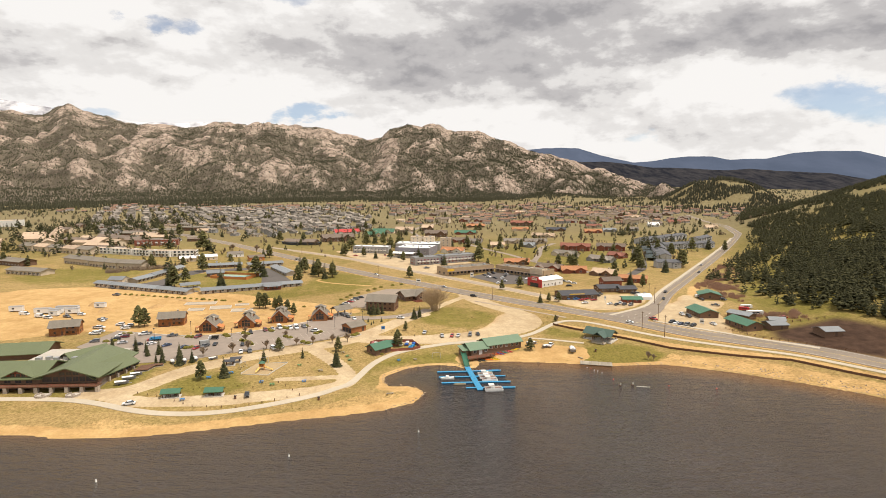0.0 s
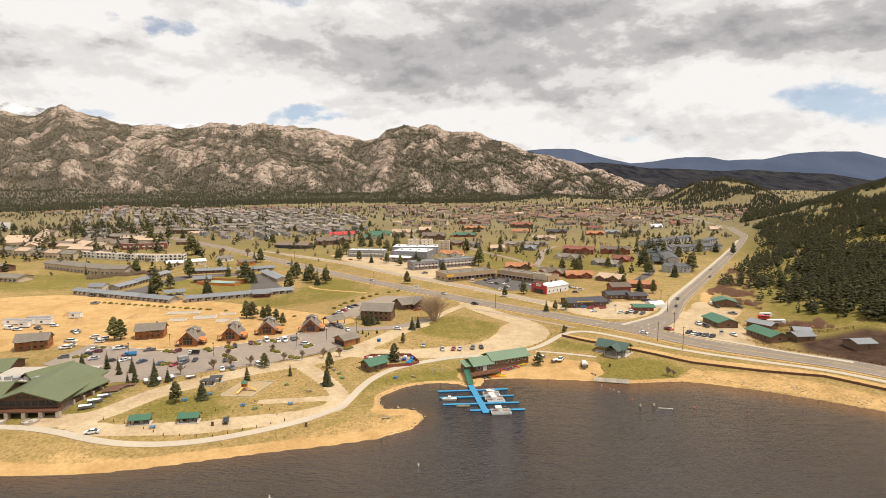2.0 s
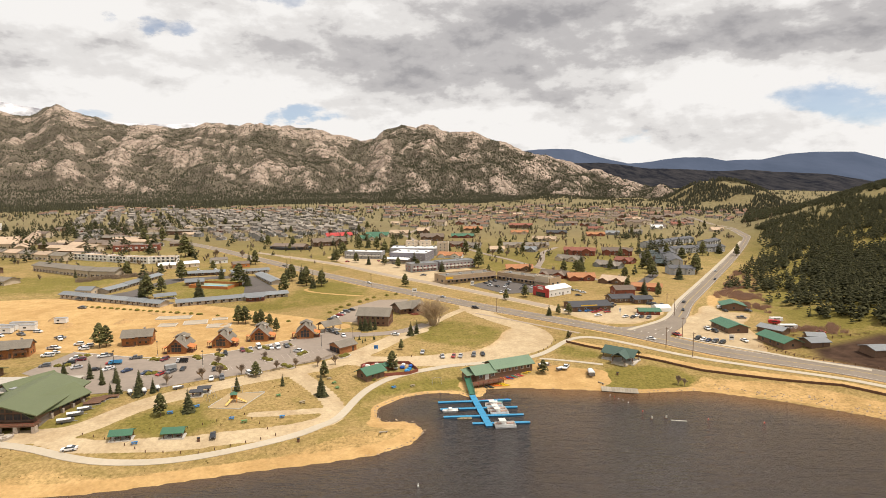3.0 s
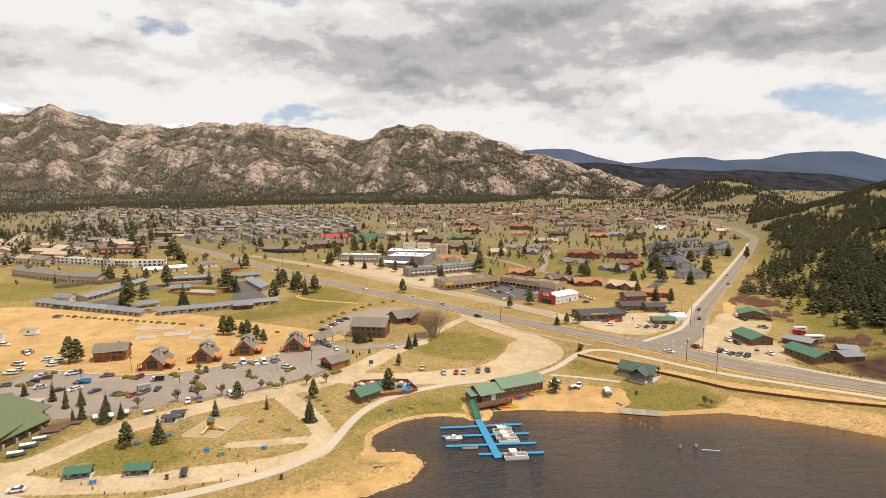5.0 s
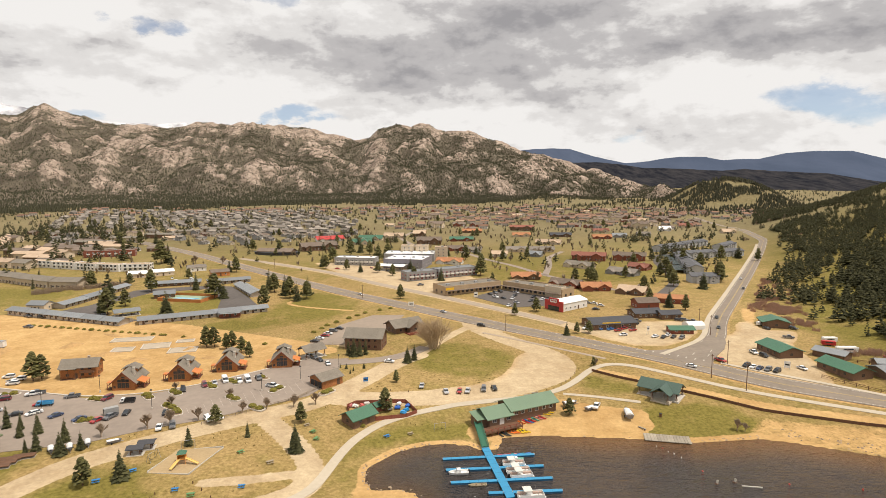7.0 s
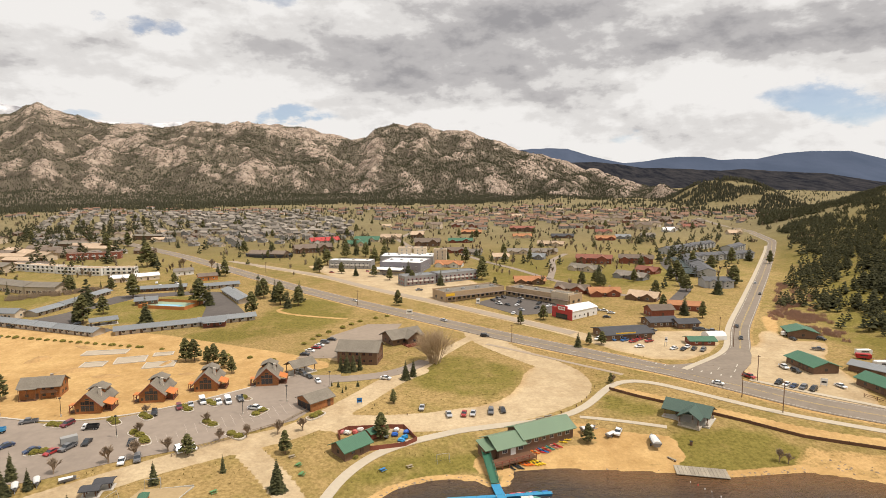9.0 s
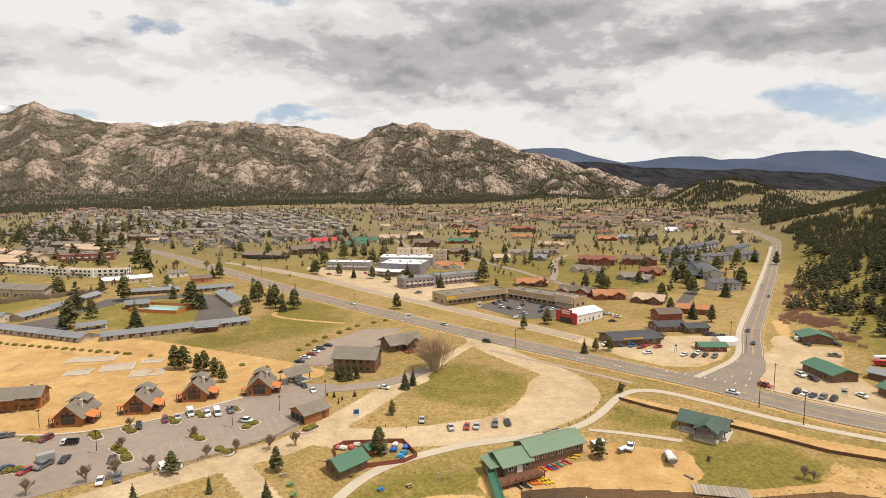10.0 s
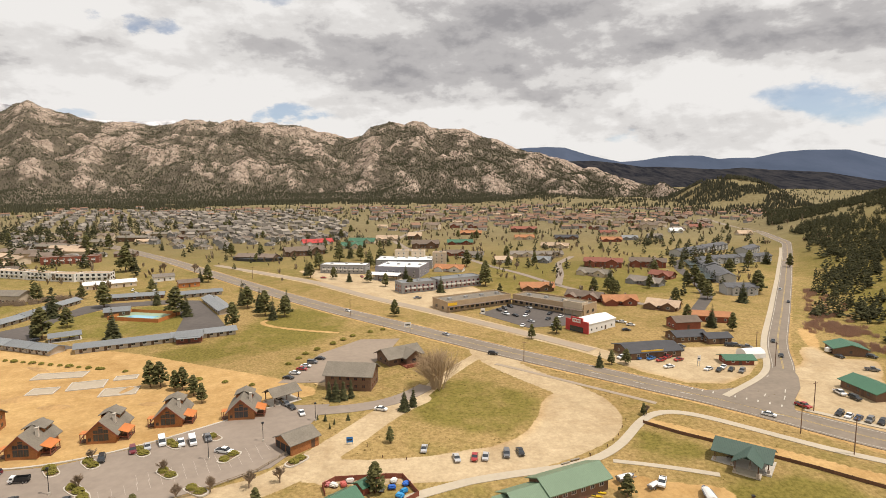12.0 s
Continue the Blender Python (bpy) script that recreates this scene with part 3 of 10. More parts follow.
for k in range(9):
    cx0, cy0 = 104.5 + 2.65 * k, 318.5 - 2.2 * k
    dx, dy = 0.62, 0.78
    vs = [bm.verts.new((cx0 + u * 1.0 * dx - v * 0.22 * dy, cy0 + u * 1.0 * dy + v * 0.22 * dx, hz(cx0, cy0) + 0.21)) for u, v in ((-1, -1), (1, -1), (1, 1), (-1, 1))]
    bm.faces.new(vs)
for x, y, a, L in ((131, 307, 50, 4.0), (135.5, 313, 52, 4.0), (126, 310, 48, 3.0), (100, 314, -43, 4.0), (88, 325.5, -43, 4.0), (76, 337, -43, 4.0), (120, 295, -43, 3.5)):
    ca, sa = math.cos(radians(a)), math.sin(radians(a))
    vs = [bm.verts.new((x + u * L / 2 * ca - v * 0.16 * sa, y + u * L / 2 * sa + v * 0.16 * ca, hz(x, y) + 0.215)) for u, v in ((-1, -1), (1, -1), (1, 1), (-1, 1))]
    bm.faces.new(vs)
me = bpy.data.meshes.new("trim_junction_marks")
bm.to_mesh(me), bm.free()
me.materials.append(PAINT)
tagged(new("trim_junction_marks", me), "worn white crossing bars and turn marks at the junction", "road marking", kind="structure")
tagged(slab("pavement_parking", PARKING, 0.12, ASPHALT), "worn grey asphalt car park", "car park")

# ---------------- mountains and far hills ----------------
def fbm(x, y, z=0.0, octaves=5, h=0.9):
    return noise.fractal(Vector((x, y, z)), h, 2.0, octaves)


def rock_material():
    m = bpy.data.materials.new("granite_slope")
    m.use_nodes = True
    t = m.node_tree
    b = t.nodes["Principled BSDF"]
    b.inputs["Roughness"].default_value, b.inputs["Specular IOR Level"].default_value = 0.95, 0.1
    fine, mid, wide = tex_noise(t, 0.055, 9, 0.72), tex_noise(t, 0.014, 7, 0.65), tex_noise(t, 0.004, 4)
    co = t.nodes.new("ShaderNodeNewGeometry")
    mp = t.nodes.new("ShaderNodeMapping")
    mp.inputs["Scale"].default_value = (1.0, 1.0, 0.3)
    t.links.new(co.outputs["Position"], mp.inputs["Vector"])
    streak = t.nodes.new("ShaderNodeTexNoise")
    streak.inputs["Scale"].default_value, streak.inputs["Detail"].default_value, streak.inputs["Roughness"].default_value = 0.045, 6, 0.65
    t.links.new(mp.outputs[0], streak.inputs["Vector"])
    stone = ramp(t, fine, (0.27, (0.13, 0.10, 0.08)), (0.38, (0.34, 0.272, 0.215)), (0.66, (0.56, 0.455, 0.365)))
    stain = ramp(t, streak.outputs["Fac"], (0.34, (0.74, 0.72, 0.70)), (0.50, (0.97, 0.96, 0.96)), (0.68, (1.10, 1.09, 1.08)))
    ms = t.nodes.new("ShaderNodeMix")
    ms.data_type, ms.blend_type = "RGBA", "MULTIPLY"
    ms.inputs["Factor"].default_value = 1
    t.links.new(stone, ms.inputs["A"]), t.links.new(stain, ms.inputs["B"])
    bent = t.nodes.new("ShaderNodeVectorMath")
    bent.operation = "MULTIPLY_ADD"
    bent.inputs[1].default_value = (60, 60, 60)
    wob = t.nodes.new("ShaderNodeTexNoise")
    wob.inputs["Scale"].default_value, wob.inputs["Detail"].default_value = 0.02, 4
    t.links.new(co.outputs["Position"], wob.inputs["Vector"])
    t.links.new(wob.outputs["Color"], bent.inputs[0]), t.links.new(mp.outputs[0], bent.inputs[2])
    split = t.nodes.new("ShaderNodeTexVoronoi")
    split.feature = "DISTANCE_TO_EDGE"
    split.inputs["Scale"].default_value, split.inputs["Detail"].default_value = 0.024, 2.0
    t.links.new(bent.outputs[0], split.inputs["Vector"])
    mc = t.nodes.new("ShaderNodeMix")
    mc.data_type, mc.blend_type = "RGBA", "MULTIPLY"
    mc.inputs["Factor"].default_value = 1
    t.links.new(ms.outputs["Result"], mc.inputs["A"]), t.links.new(ramp(t, split.outputs["Distance"], (0.0, (0.34, 0.32, 0.30)), (0.055, (0.96, 0.95, 0.94)), (0.3, (1.06, 1.06, 1.06))), mc.inputs["B"])
    floor = ramp(t, mid, (0.35, (0.098, 0.082, 0.060)), (0.65, (0.215, 0.178, 0.130)))
    k = link_math(t, "ADD", attribute(t, "wood"), link_math(t, "MULTIPLY", link_math(t, "SUBTRACT", fine, 0.5), 1.3))
    col = mix(t, ramp(t, k, (0.44, (0, 0, 0)), (0.58, (1, 1, 1))), mc.outputs["Result"], floor)
    t.links.new(col, b.inputs["Base Color"])
    bp = t.nodes.new("ShaderNodeBump")
    bp.inputs["Strength"].default_value, bp.inputs["Distance"].default_value = 1.0, 12
    t.links.new(fine, bp.inputs["Height"]), t.links.new(bp.outputs[0], b.inputs["Normal"])
    return m


# the skyline by bearing (degrees east of north): bearing, degrees above eye level, distance
CREST = [(-60, 5.6, 3900), (-46, 5.8, 3900), (-36, 5.5, 3800), (-33, 5.6, 3800), (-31.49, 5.29, 3768), (-31, 5.41, 3763), (-30.42, 5.71, 3756), (-29.97, 6.12, 3751), (-29.24, 6.39, 3743), (-28.67, 6.17, 3722), (-28.05, 5.78, 3678), (-27.18, 5.7, 3616), (-26.34, 5.49, 3560), (-25.18, 5.01, 3485), (-23.76, 4.94, 3393), (-22.29, 5.05, 3337), (-20.8, 4.93, 3279), (-19.7, 4.97, 3237), (-17.9, 5.33, 3177),
         (-16.75, 5.42, 3147), (-15.36, 5.32, 3111), (-13.35, 5.68, 3058), (-12.25, 5.46, 3032), (-10.79, 5.2, 2997), (-9.54, 5.28, 2968), (-8.04, 5.06, 2933), (-6.52, 4.63, 2895), (-5.24, 4.39, 2854), (-3.79, 4.1, 2807), (-2.9, 4.42, 2778), (-2.11, 4.94, 2753), (-1.05, 5.51, 2744), (-0.16, 5.78, 2737), (0.63, 5.63, 2730),
         (1.16, 5.48, 2726), (2.22, 5.79, 2717), (2.96, 5.54, 2710), (3.43, 5.18, 2706), (4.49, 5.02, 2697), (6.08, 4.91, 2682), (6.98, 4.86, 2673), (7.94, 4.34, 2664), (8.89, 4.02, 2655), (10.05, 3.7, 2638), (11.37, 3.17, 2615), (12.93, 2.85, 2588), (14.49, 2.32, 2561), (15.77, 1.94, 2540), (17.3, 1.47, 2516), (18.81, 1, 2491), (20.8, 0.33, 2458),
         (22.5, -0.1, 2450), (27, -0.6, 2400)]
CR = np.array(CREST)
EYE_H = 79.0


def range_height(u, s, far_d, top, foot_d, rough):
    """Height at bearing u and at s, 0 at the foot and 1 at the crest."""
    d = foot_d + (far_d - foot_d) * s
    x, y = d * math.sin(radians(u)), d * math.cos(radians(u))
    base = 1 + 0.0125 * (foot_d * math.cos(radians(u)) - 320)
    rise = (0.22 * min(1, s / 0.3) + 0.78 * max(0, (s - 0.16) / 0.84) ** 1.15) if s <= 1 else max(0.0, 1 - 1.4 * (s - 1))
    env = smooth(0.03, 0.25, s) * (1 - 0.7 * smooth(0.72, 1.0, s))
    bx = radians(u) * 2900
    c1 = noise.voronoi(Vector((bx / 165, d / 300, 1.0)))[0][0]
    c2 = noise.voronoi(Vector((bx / 58, d / 105, 4.0)))[0][0]
    crag = noise.ridged_multi_fractal(Vector((x / 420, y / 420, 0.7)), 0.9, 2.1, 6, 1.0, 2.0) - 1.15
    dome = abs(fbm(x / 230, y / 230, 3.0, 4)) * 1.2
    small = fbm(x / 60, y / 60, 8.0, 4)
    z = base + (top - base) * rise + float(env) * rough * (crag * 0.12 + dome * 0.25 - 0.1 + 0.62 * (0.42 - c1) + 0.26 * (0.42 - c2)) + small * rough * 0.10 * float(smooth(0.1, 0.4, s))
    return x, y, z


def build_range(name, bearings, rows, foot, rough, crest, wood_fn, far_s=1.35):
    verts, woods = [], []
    ss = np.concatenate([np.linspace(0, 1, rows), np.linspace(1, far_s, 10)[1:]])
    for u in bearings:
        el, dist = np.interp(u, crest[:, 0], crest[:, 1]), np.interp(u, crest[:, 0], crest[:, 2])
        top = EYE_H + dist * math.tan(radians(el))
        for s in ss:
            x, y, z = range_height(u, s, dist, top, foot, rough)
            verts.append((x, y, z))
            woods.append(wood_fn(x, y, s, u))
    nu, ns = len(bearings), len(ss)
    me = bpy.data.meshes.new(name)
    idx = np.arange(nu * ns).reshape(nu, ns)
    q = np.stack([idx[:-1, :-1], idx[1:, :-1], idx[1:, 1:], idx[:-1, 1:]], -1).reshape(-1, 4)
    me.from_pydata(verts, [], q[:, ::-1].tolist())
    at = me.attributes.new("wood", "FLOAT", "POINT")
    at.data.foreach_set("value", np.array(woods, np.float32))
    me.polygons.foreach_set("use_smooth", [True] * len(me.polygons))
    me.update()
    return me, np.array(verts).reshape(nu, ns, 3), np.array(woods).reshape(nu, ns)


def wood_main(x, y, s, u):
    bx, d = radians(u) * 2900, math.hypot(x, y)
    c1 = noise.voronoi(Vector((bx / 165, d / 300, 1.0)))[0][0]
    c2 = noise.voronoi(Vector((bx / 58, d / 105, 4.0)))[0][0]
    a = 0.43 + 1.05 * (c1 - 0.45) + 1.0 * (c2 - 0.42) + 0.35 * fbm(x / 28, y / 28, 7.0, 3) + fbm(x / 260, y / 260, 5.0, 4) * 0.55 - 0.22 * float(smooth(0.8, 1.0, s)) + 0.9 * float(1 - smooth(0.04, 0.17, s)) + 0.17 * float(smooth(-14, -27, u))
    return min(1.0, max(0.0, a))


ROCK = rock_material()
range_me, range_v, range_w = build_range("mountain_range", np.arange(-46, 27, 0.12), 150, 1850, 85, CR, wood_main)
mountain = new("mountain_range", range_me)
range_me.materials.append(ROCK)
tagged(mountain, "craggy pinkish-grey granite mountain range dotted with pines", "mountain", kind="structure")


# far slopes: distance haze and cloud shade sit in the colours passed in
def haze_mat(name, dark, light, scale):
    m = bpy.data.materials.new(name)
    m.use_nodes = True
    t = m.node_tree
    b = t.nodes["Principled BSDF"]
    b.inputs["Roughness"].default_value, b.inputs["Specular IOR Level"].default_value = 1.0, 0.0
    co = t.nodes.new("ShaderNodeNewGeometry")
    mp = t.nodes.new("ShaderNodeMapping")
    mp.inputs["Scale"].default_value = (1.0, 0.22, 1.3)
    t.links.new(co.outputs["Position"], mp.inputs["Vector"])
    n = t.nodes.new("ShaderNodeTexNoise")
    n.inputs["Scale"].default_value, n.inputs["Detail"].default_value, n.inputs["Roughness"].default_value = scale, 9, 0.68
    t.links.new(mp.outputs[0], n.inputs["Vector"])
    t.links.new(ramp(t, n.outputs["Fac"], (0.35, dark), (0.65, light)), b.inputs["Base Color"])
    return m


def far_ridge(name, crest, foot, rough, material, label, step=0.25, rows=26):
    crest = np.array(crest, float)
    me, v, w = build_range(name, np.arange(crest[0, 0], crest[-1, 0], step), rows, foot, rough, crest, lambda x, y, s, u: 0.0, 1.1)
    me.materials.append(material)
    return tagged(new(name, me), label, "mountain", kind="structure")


# the blue of the distance haze is painted into this base colour
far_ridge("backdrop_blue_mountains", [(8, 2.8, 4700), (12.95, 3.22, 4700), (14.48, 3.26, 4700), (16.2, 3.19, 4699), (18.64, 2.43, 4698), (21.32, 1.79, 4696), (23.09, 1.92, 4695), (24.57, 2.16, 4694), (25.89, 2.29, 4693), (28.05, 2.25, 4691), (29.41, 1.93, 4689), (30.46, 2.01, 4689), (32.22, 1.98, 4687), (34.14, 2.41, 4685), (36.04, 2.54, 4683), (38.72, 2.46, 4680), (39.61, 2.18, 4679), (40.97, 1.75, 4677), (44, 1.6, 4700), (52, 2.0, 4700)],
          3900, 14, haze_mat("painted_blue_haze", (0.060, 0.078, 0.118), (0.078, 0.098, 0.145), 0.004), "forested mountains on the horizon with blue haze painted into their colour")
# cloud shadow over these hills is painted in by darkening the forest colour
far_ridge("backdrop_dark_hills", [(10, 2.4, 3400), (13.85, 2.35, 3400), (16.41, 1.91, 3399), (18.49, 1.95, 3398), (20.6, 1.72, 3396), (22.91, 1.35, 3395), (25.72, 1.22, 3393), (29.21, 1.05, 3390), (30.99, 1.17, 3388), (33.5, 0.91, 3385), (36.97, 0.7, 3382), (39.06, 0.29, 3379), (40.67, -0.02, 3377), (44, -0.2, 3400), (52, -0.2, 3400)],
          2700, 16, haze_mat("forest_painted_shade", (0.012, 0.014, 0.020), (0.046, 0.044, 0.046), 0.03), "dark forested hills before the blue mountains, cloud shadow painted into their colour")
far_ridge("backdrop_snow_peaks", [(-60, 5.8, 4650), (-46, 6.4, 4650), (-37, 6.4, 4650), (-34.5, 6.55, 4650), (-32, 6.2, 4650), (-29, 5.8, 4650), (-24.5, 5.15, 4650), (-21.5, 5.2, 4650), (-19.2, 5.35, 4650), (-17, 5.25, 4650), (-15, 4.9, 4650), (-9, 4.4, 4650)],
          4100, 40, haze_mat("snow_and_rock", (0.20, 0.20, 0.22), (0.80, 0.80, 0.82), 0.012), "snow-streaked peak behind the granite range")


# ---------------- trees ----------------
def cone_forest(name, spots, low, high, material, label, sides=4, category="forest", seed=1, slim=1.0):
    """Far pines, each a tapered, ragged little crown: spots are x, y, z."""
    rng = np.random.default_rng(seed)
    p = np.array(spots, float)
    n = len(p)
    hgt = rng.uniform(low, high, n) * rng.uniform(0.75, 1.1, n)
    r = hgt * rng.uniform(0.2, 0.31, n) * slim
    a = rng.uniform(0, 6.283, n)[:, None] + 6.283 * np.arange(sides)[None] / sides
    rr = r[:, None] * rng.uniform(0.65, 1.25, (n, sides))
    v = np.zeros((n, sides + 1, 3))
    v[:, 0] = p + np.stack([rng.uniform(-.3, .3, n), np.zeros(n), hgt], 1)
    v[:, 1:, 0], v[:, 1:, 1] = p[:, 0:1] + rr * np.cos(a), p[:, 1:2] + rr * np.sin(a)
    v[:, 1:, 2] = p[:, 2:3] + hgt[:, None] * rng.uniform(-0.05, 0.22, (n, sides))
    base = (np.arange(n) * (sides + 1))[:, None]
    ring = np.arange(sides)
    f = np.stack([np.broadcast_to(base, (n, sides)), base + 1 + ring, base + 1 + (ring + 1) % sides], -1).reshape(-1, 3)
    me = bpy.data.meshes.new(name)
    me.from_pydata(v.reshape(-1, 3).tolist(), [], f.tolist())
    me.materials.append(material)
    return tagged(new(name, me), label, category, kind="stuff")


NEEDLE_FAR = island_mat("far_needles", (0.033, 0.034, 0.020), (0.080, 0.075, 0.043))
NEEDLE_OLIVE = island_mat("olive_needles", (0.046, 0.045, 0.016), (0.155, 0.142, 0.050))
NEEDLE = island_mat("needles", (0.022, 0.024, 0.010), (0.080, 0.075, 0.030))
NEEDLE_BLUE = island_mat("spruce_needles", (0.026, 0.029, 0.012), (0.100, 0.095, 0.038))
BARK = mat("pine_bark", (0.16, 0.095, 0.06), 0.95, scale=6, vary=0.35, bump=0.5)

spots = []
nu, ns = range_w.shape
while len(spots) < 76000:
    i, j = random.randrange(nu - 1), int(random.random() ** 1.05 * 159)
    if j >= ns - 1 or j > 140 and range_w[i, j] < 0.5:
        continue
    if random.random() < 0.13 + 0.87 * range_w[i, j] ** 1.6:
        a, b = random.random(), random.random()
        p = range_v[i, j] * (1 - a) * (1 - b) + range_v[i + 1, j] * a * (1 - b) + range_v[i, j + 1] * (1 - a) * b + range_v[i + 1, j + 1] * a * b
        spots.append(tuple(p))
cone_forest("mountain_pines", spots, 3.4, 6.8, NEEDLE_FAR, "scattered dark pines on the granite slopes", 4, slim=1.45)

spots = []
while len(spots) < 15000:
    u, d = random.uniform(-48, 16), random.uniform(1330, 2050)
    x, y = d * math.sin(radians(u)), d * math.cos(radians(u))
    edge = 1700 + 170 * fbm(x / 300, y / 300, 1.0) - 120 * float(smooth(-12, -24, u)) + 200 * float(smooth(2, 14, u))
    if d > edge and (fbm(x / 90, y / 90, 4.0) > -0.25) or random.random() < 0.03:
        spots.append((x, y, float(relief(x, y)) + 5))
cone_forest("foothill_forest", spots, 5.5, 10, NEEDLE_FAR, "dense dark pine forest along the mountain foot", 4, seed=2)

spots = []
for cx_, cy_, sx_, sy_, n in ((745, 1375, 150, 140, 5200), (840, 1325, 130, 130, 3000), (800, 1960, 260, 70, 900), (560, 1820, 200, 80, 700), (1450, 1750, 380, 170, 500), (1300, 2150, 420, 260, 1300), (1000, 1700, 300, 130, 500), (430, 1420, 150, 40, 220), (700, 1190, 300, 60, 150), (-60, 1250, 500, 110, 140), (350, 1800, 300, 120, 1200), (900, 1180, 260, 110, 130)):
    for _ in range(n):
        x, y = random.gauss(cx_, sx_ * 0.6), random.gauss(cy_, sy_ * 0.6)
        if n > 200 and fbm(x / 70, y / 60, 2.0) < (-0.12 if n > 1500 else 0.0):
            continue
        spots.append((x, y, float(relief(x, y)) + 5))
cone_forest("valley_pines", spots, 4.5, 9.5, NEEDLE_FAR, "pines on the low hills of the valley floor", 5, seed=3)


def tube(bm, p, q, r0, r1, sides=5):
    """A tapered limb from p to q."""
    p, q = Vector(p), Vector(q)
    d = (q - p).normalized()
    a = d.orthogonal().normalized()
    b = d.cross(a)
    rings = []
    for c, r in ((p, r0), (q, r1)):
        rings.append([bm.verts.new(c + (a * math.cos(6.2832 * k / sides) + b * math.sin(6.2832 * k / sides)) * r) for k in range(sides)])
    for k in range(sides):
        bm.faces.new((rings[0][k], rings[0][(k + 1) % sides], rings[1][(k + 1) % sides], rings[1][k]))
    bm.faces.new(rings[0][::-1]), bm.faces.new(rings[1])


def needle_clump(bm, c, size, rnd, squash=0.75, n=5):
    """One irregular tuft: a distorted double pyramid."""
    top, low = bm.verts.new(c + Vector((rnd.uniform(-.2, .2), rnd.uniform(-.2, .2), 0.8 * squash)) * size), bm.verts.new(c - Vector((0, 0, 0.55 * squash)) * size)
    a0 = rnd.random() * 6.28
    ring = []
    for k in range(n):
        a, r = a0 + 6.283 * k / n, size * rnd.uniform(0.65, 1.25)
        ring.append(bm.verts.new(c + Vector((r * math.cos(a), r * math.sin(a), size * rnd.uniform(-0.25, 0.2)))))
    for k in range(n):
        bm.faces.new((top, ring[k], ring[(k + 1) % n])), bm.faces.new((low, ring[(k + 1) % n], ring[k]))


def pine_forest(name, spots, material, label):
    """Pines at middle distance: a trunk and a dozen tufts each, in one mesh."""
    kinds = []
    for seed in range(6):
        rnd = random.Random(seed)
        bm = bmesh.new()
        lean = (rnd.uniform(-.04, .04), rnd.uniform(-.04, .04))
        slim = (1.0, 0.8, 1.15, 0.9, 1.25, 0.7)[seed]
        for k in range(14):                         # tufts set round the stem, wide below and narrow above
            f = k / 13
            z = 0.17 + 0.74 * f
            reach = 0.215 * slim * (1 - f ** 1.5) ** 0.9 * (0.7 + 0.3 * min(1, f / 0.2))
            a = k * 2.4 + rnd.uniform(-.5, .5)
            r = reach * rnd.uniform(0.55, 1.0)
            needle_clump(bm, Vector((lean[0] * z + r * math.cos(a), lean[1] * z + r * math.sin(a), z)), (0.140 - 0.078 * f) * slim ** 0.5 * rnd.uniform(0.8, 1.25), rnd, 0.9, 4)
        needle_clump(bm, Vector((lean[0], lean[1], 0.93)), 0.045, rnd, 1.6, 4)
        tube(bm, (0, 0, -0.03), (0, 0, 0.2), 0.02, 0.015, 4)
        v = np.array([tuple(p.co) for p in bm.verts])
        bm.verts.index_update()
        bmesh.ops.triangulate(bm, faces=bm.faces[:])
        f = np.array([[p.index for p in q.verts] for q in bm.faces])
        bm.free()
        kinds.append((v, f))
    V, Fc, n = [], [], 0
    for x, y, z, hgt in spots:
        v, f = random.choice(kinds)
        a = random.random() * 6.28
        ca, sa, w = math.cos(a), math.sin(a), hgt * random.uniform(1.05, 1.5)
        V.append(np.stack([x + w * (v[:, 0] * ca - v[:, 1] * sa), y + w * (v[:, 0] * sa + v[:, 1] * ca), z + hgt * v[:, 2]], 1))
        Fc.append(f + n)
        n += len(v)
    me = bpy.data.meshes.new(name)
    me.from_pydata(np.concatenate(V).tolist(), [], np.concatenate(Fc).tolist())
    me.materials.append(material)
    return tagged(new(name, me), label, "forest", kind="stuff")


spots = []
rnd = random.Random(5)
while len(spots) < 8800:
    x, y = rnd.uniform(190, 1000), rnd.uniform(250, 1200)
    d = (x - 225) * 0.894 - (y - 380) * 0.447
    gap = fbm(x / 70, y / 70, 9.0, 4)
    if -4 + 0.12 * max(0, y - 560) < d < 340 and x < 0.98 * y + 60 and line_distance(SIDE_ROAD, x, y) > 16 and gap > 0.05 + 0.26 * float(1 - smooth(2, 60, d)) - 0.50 * float(smooth(14, 66, d)) + 0.34 * float(smooth(520, 740, y)) and signed(MUD, np.array(x), np.array(y)) > 6:
        spots.append((x, y, hz(x, y) - 0.3 if y < 420 else float(relief(x, y)) + 4.75, rnd.uniform(6.5, 11) if y < 480 else rnd.uniform(5, 8.5)))
for cx_, cy_, n, sg in ((229, 420, 10, 6), (262, 437, 16, 8), (248, 405, 14, 8), (286, 506, 10, 8), (300, 480, 22, 10), (278, 462, 18, 9), (240, 350, 22, 9), (255, 330, 26, 11), (224, 314, 14, 6), (236, 298, 20, 8), (262, 300, 26, 12), (290, 420, 30, 14), (280, 380, 36, 15), (310, 540, 12, 9), (250, 268, 18, 8), (330, 470, 30, 14), (265, 365, 42, 13), (288, 345, 46, 14), (258, 388, 24, 8), (305, 372, 34, 12)):
    for _ in range(n):
        x, y = rnd.gauss(cx_, sg), rnd.gauss(cy_, sg)
        if line_distance(SIDE_ROAD, x, y) > 14:
            spots.append((x, y, hz(x, y) - 0.3, rnd.uniform(6, 10)))
pine_forest("hill_forest", spots, NEEDLE, "dark ponderosa pine forest on the hillside")


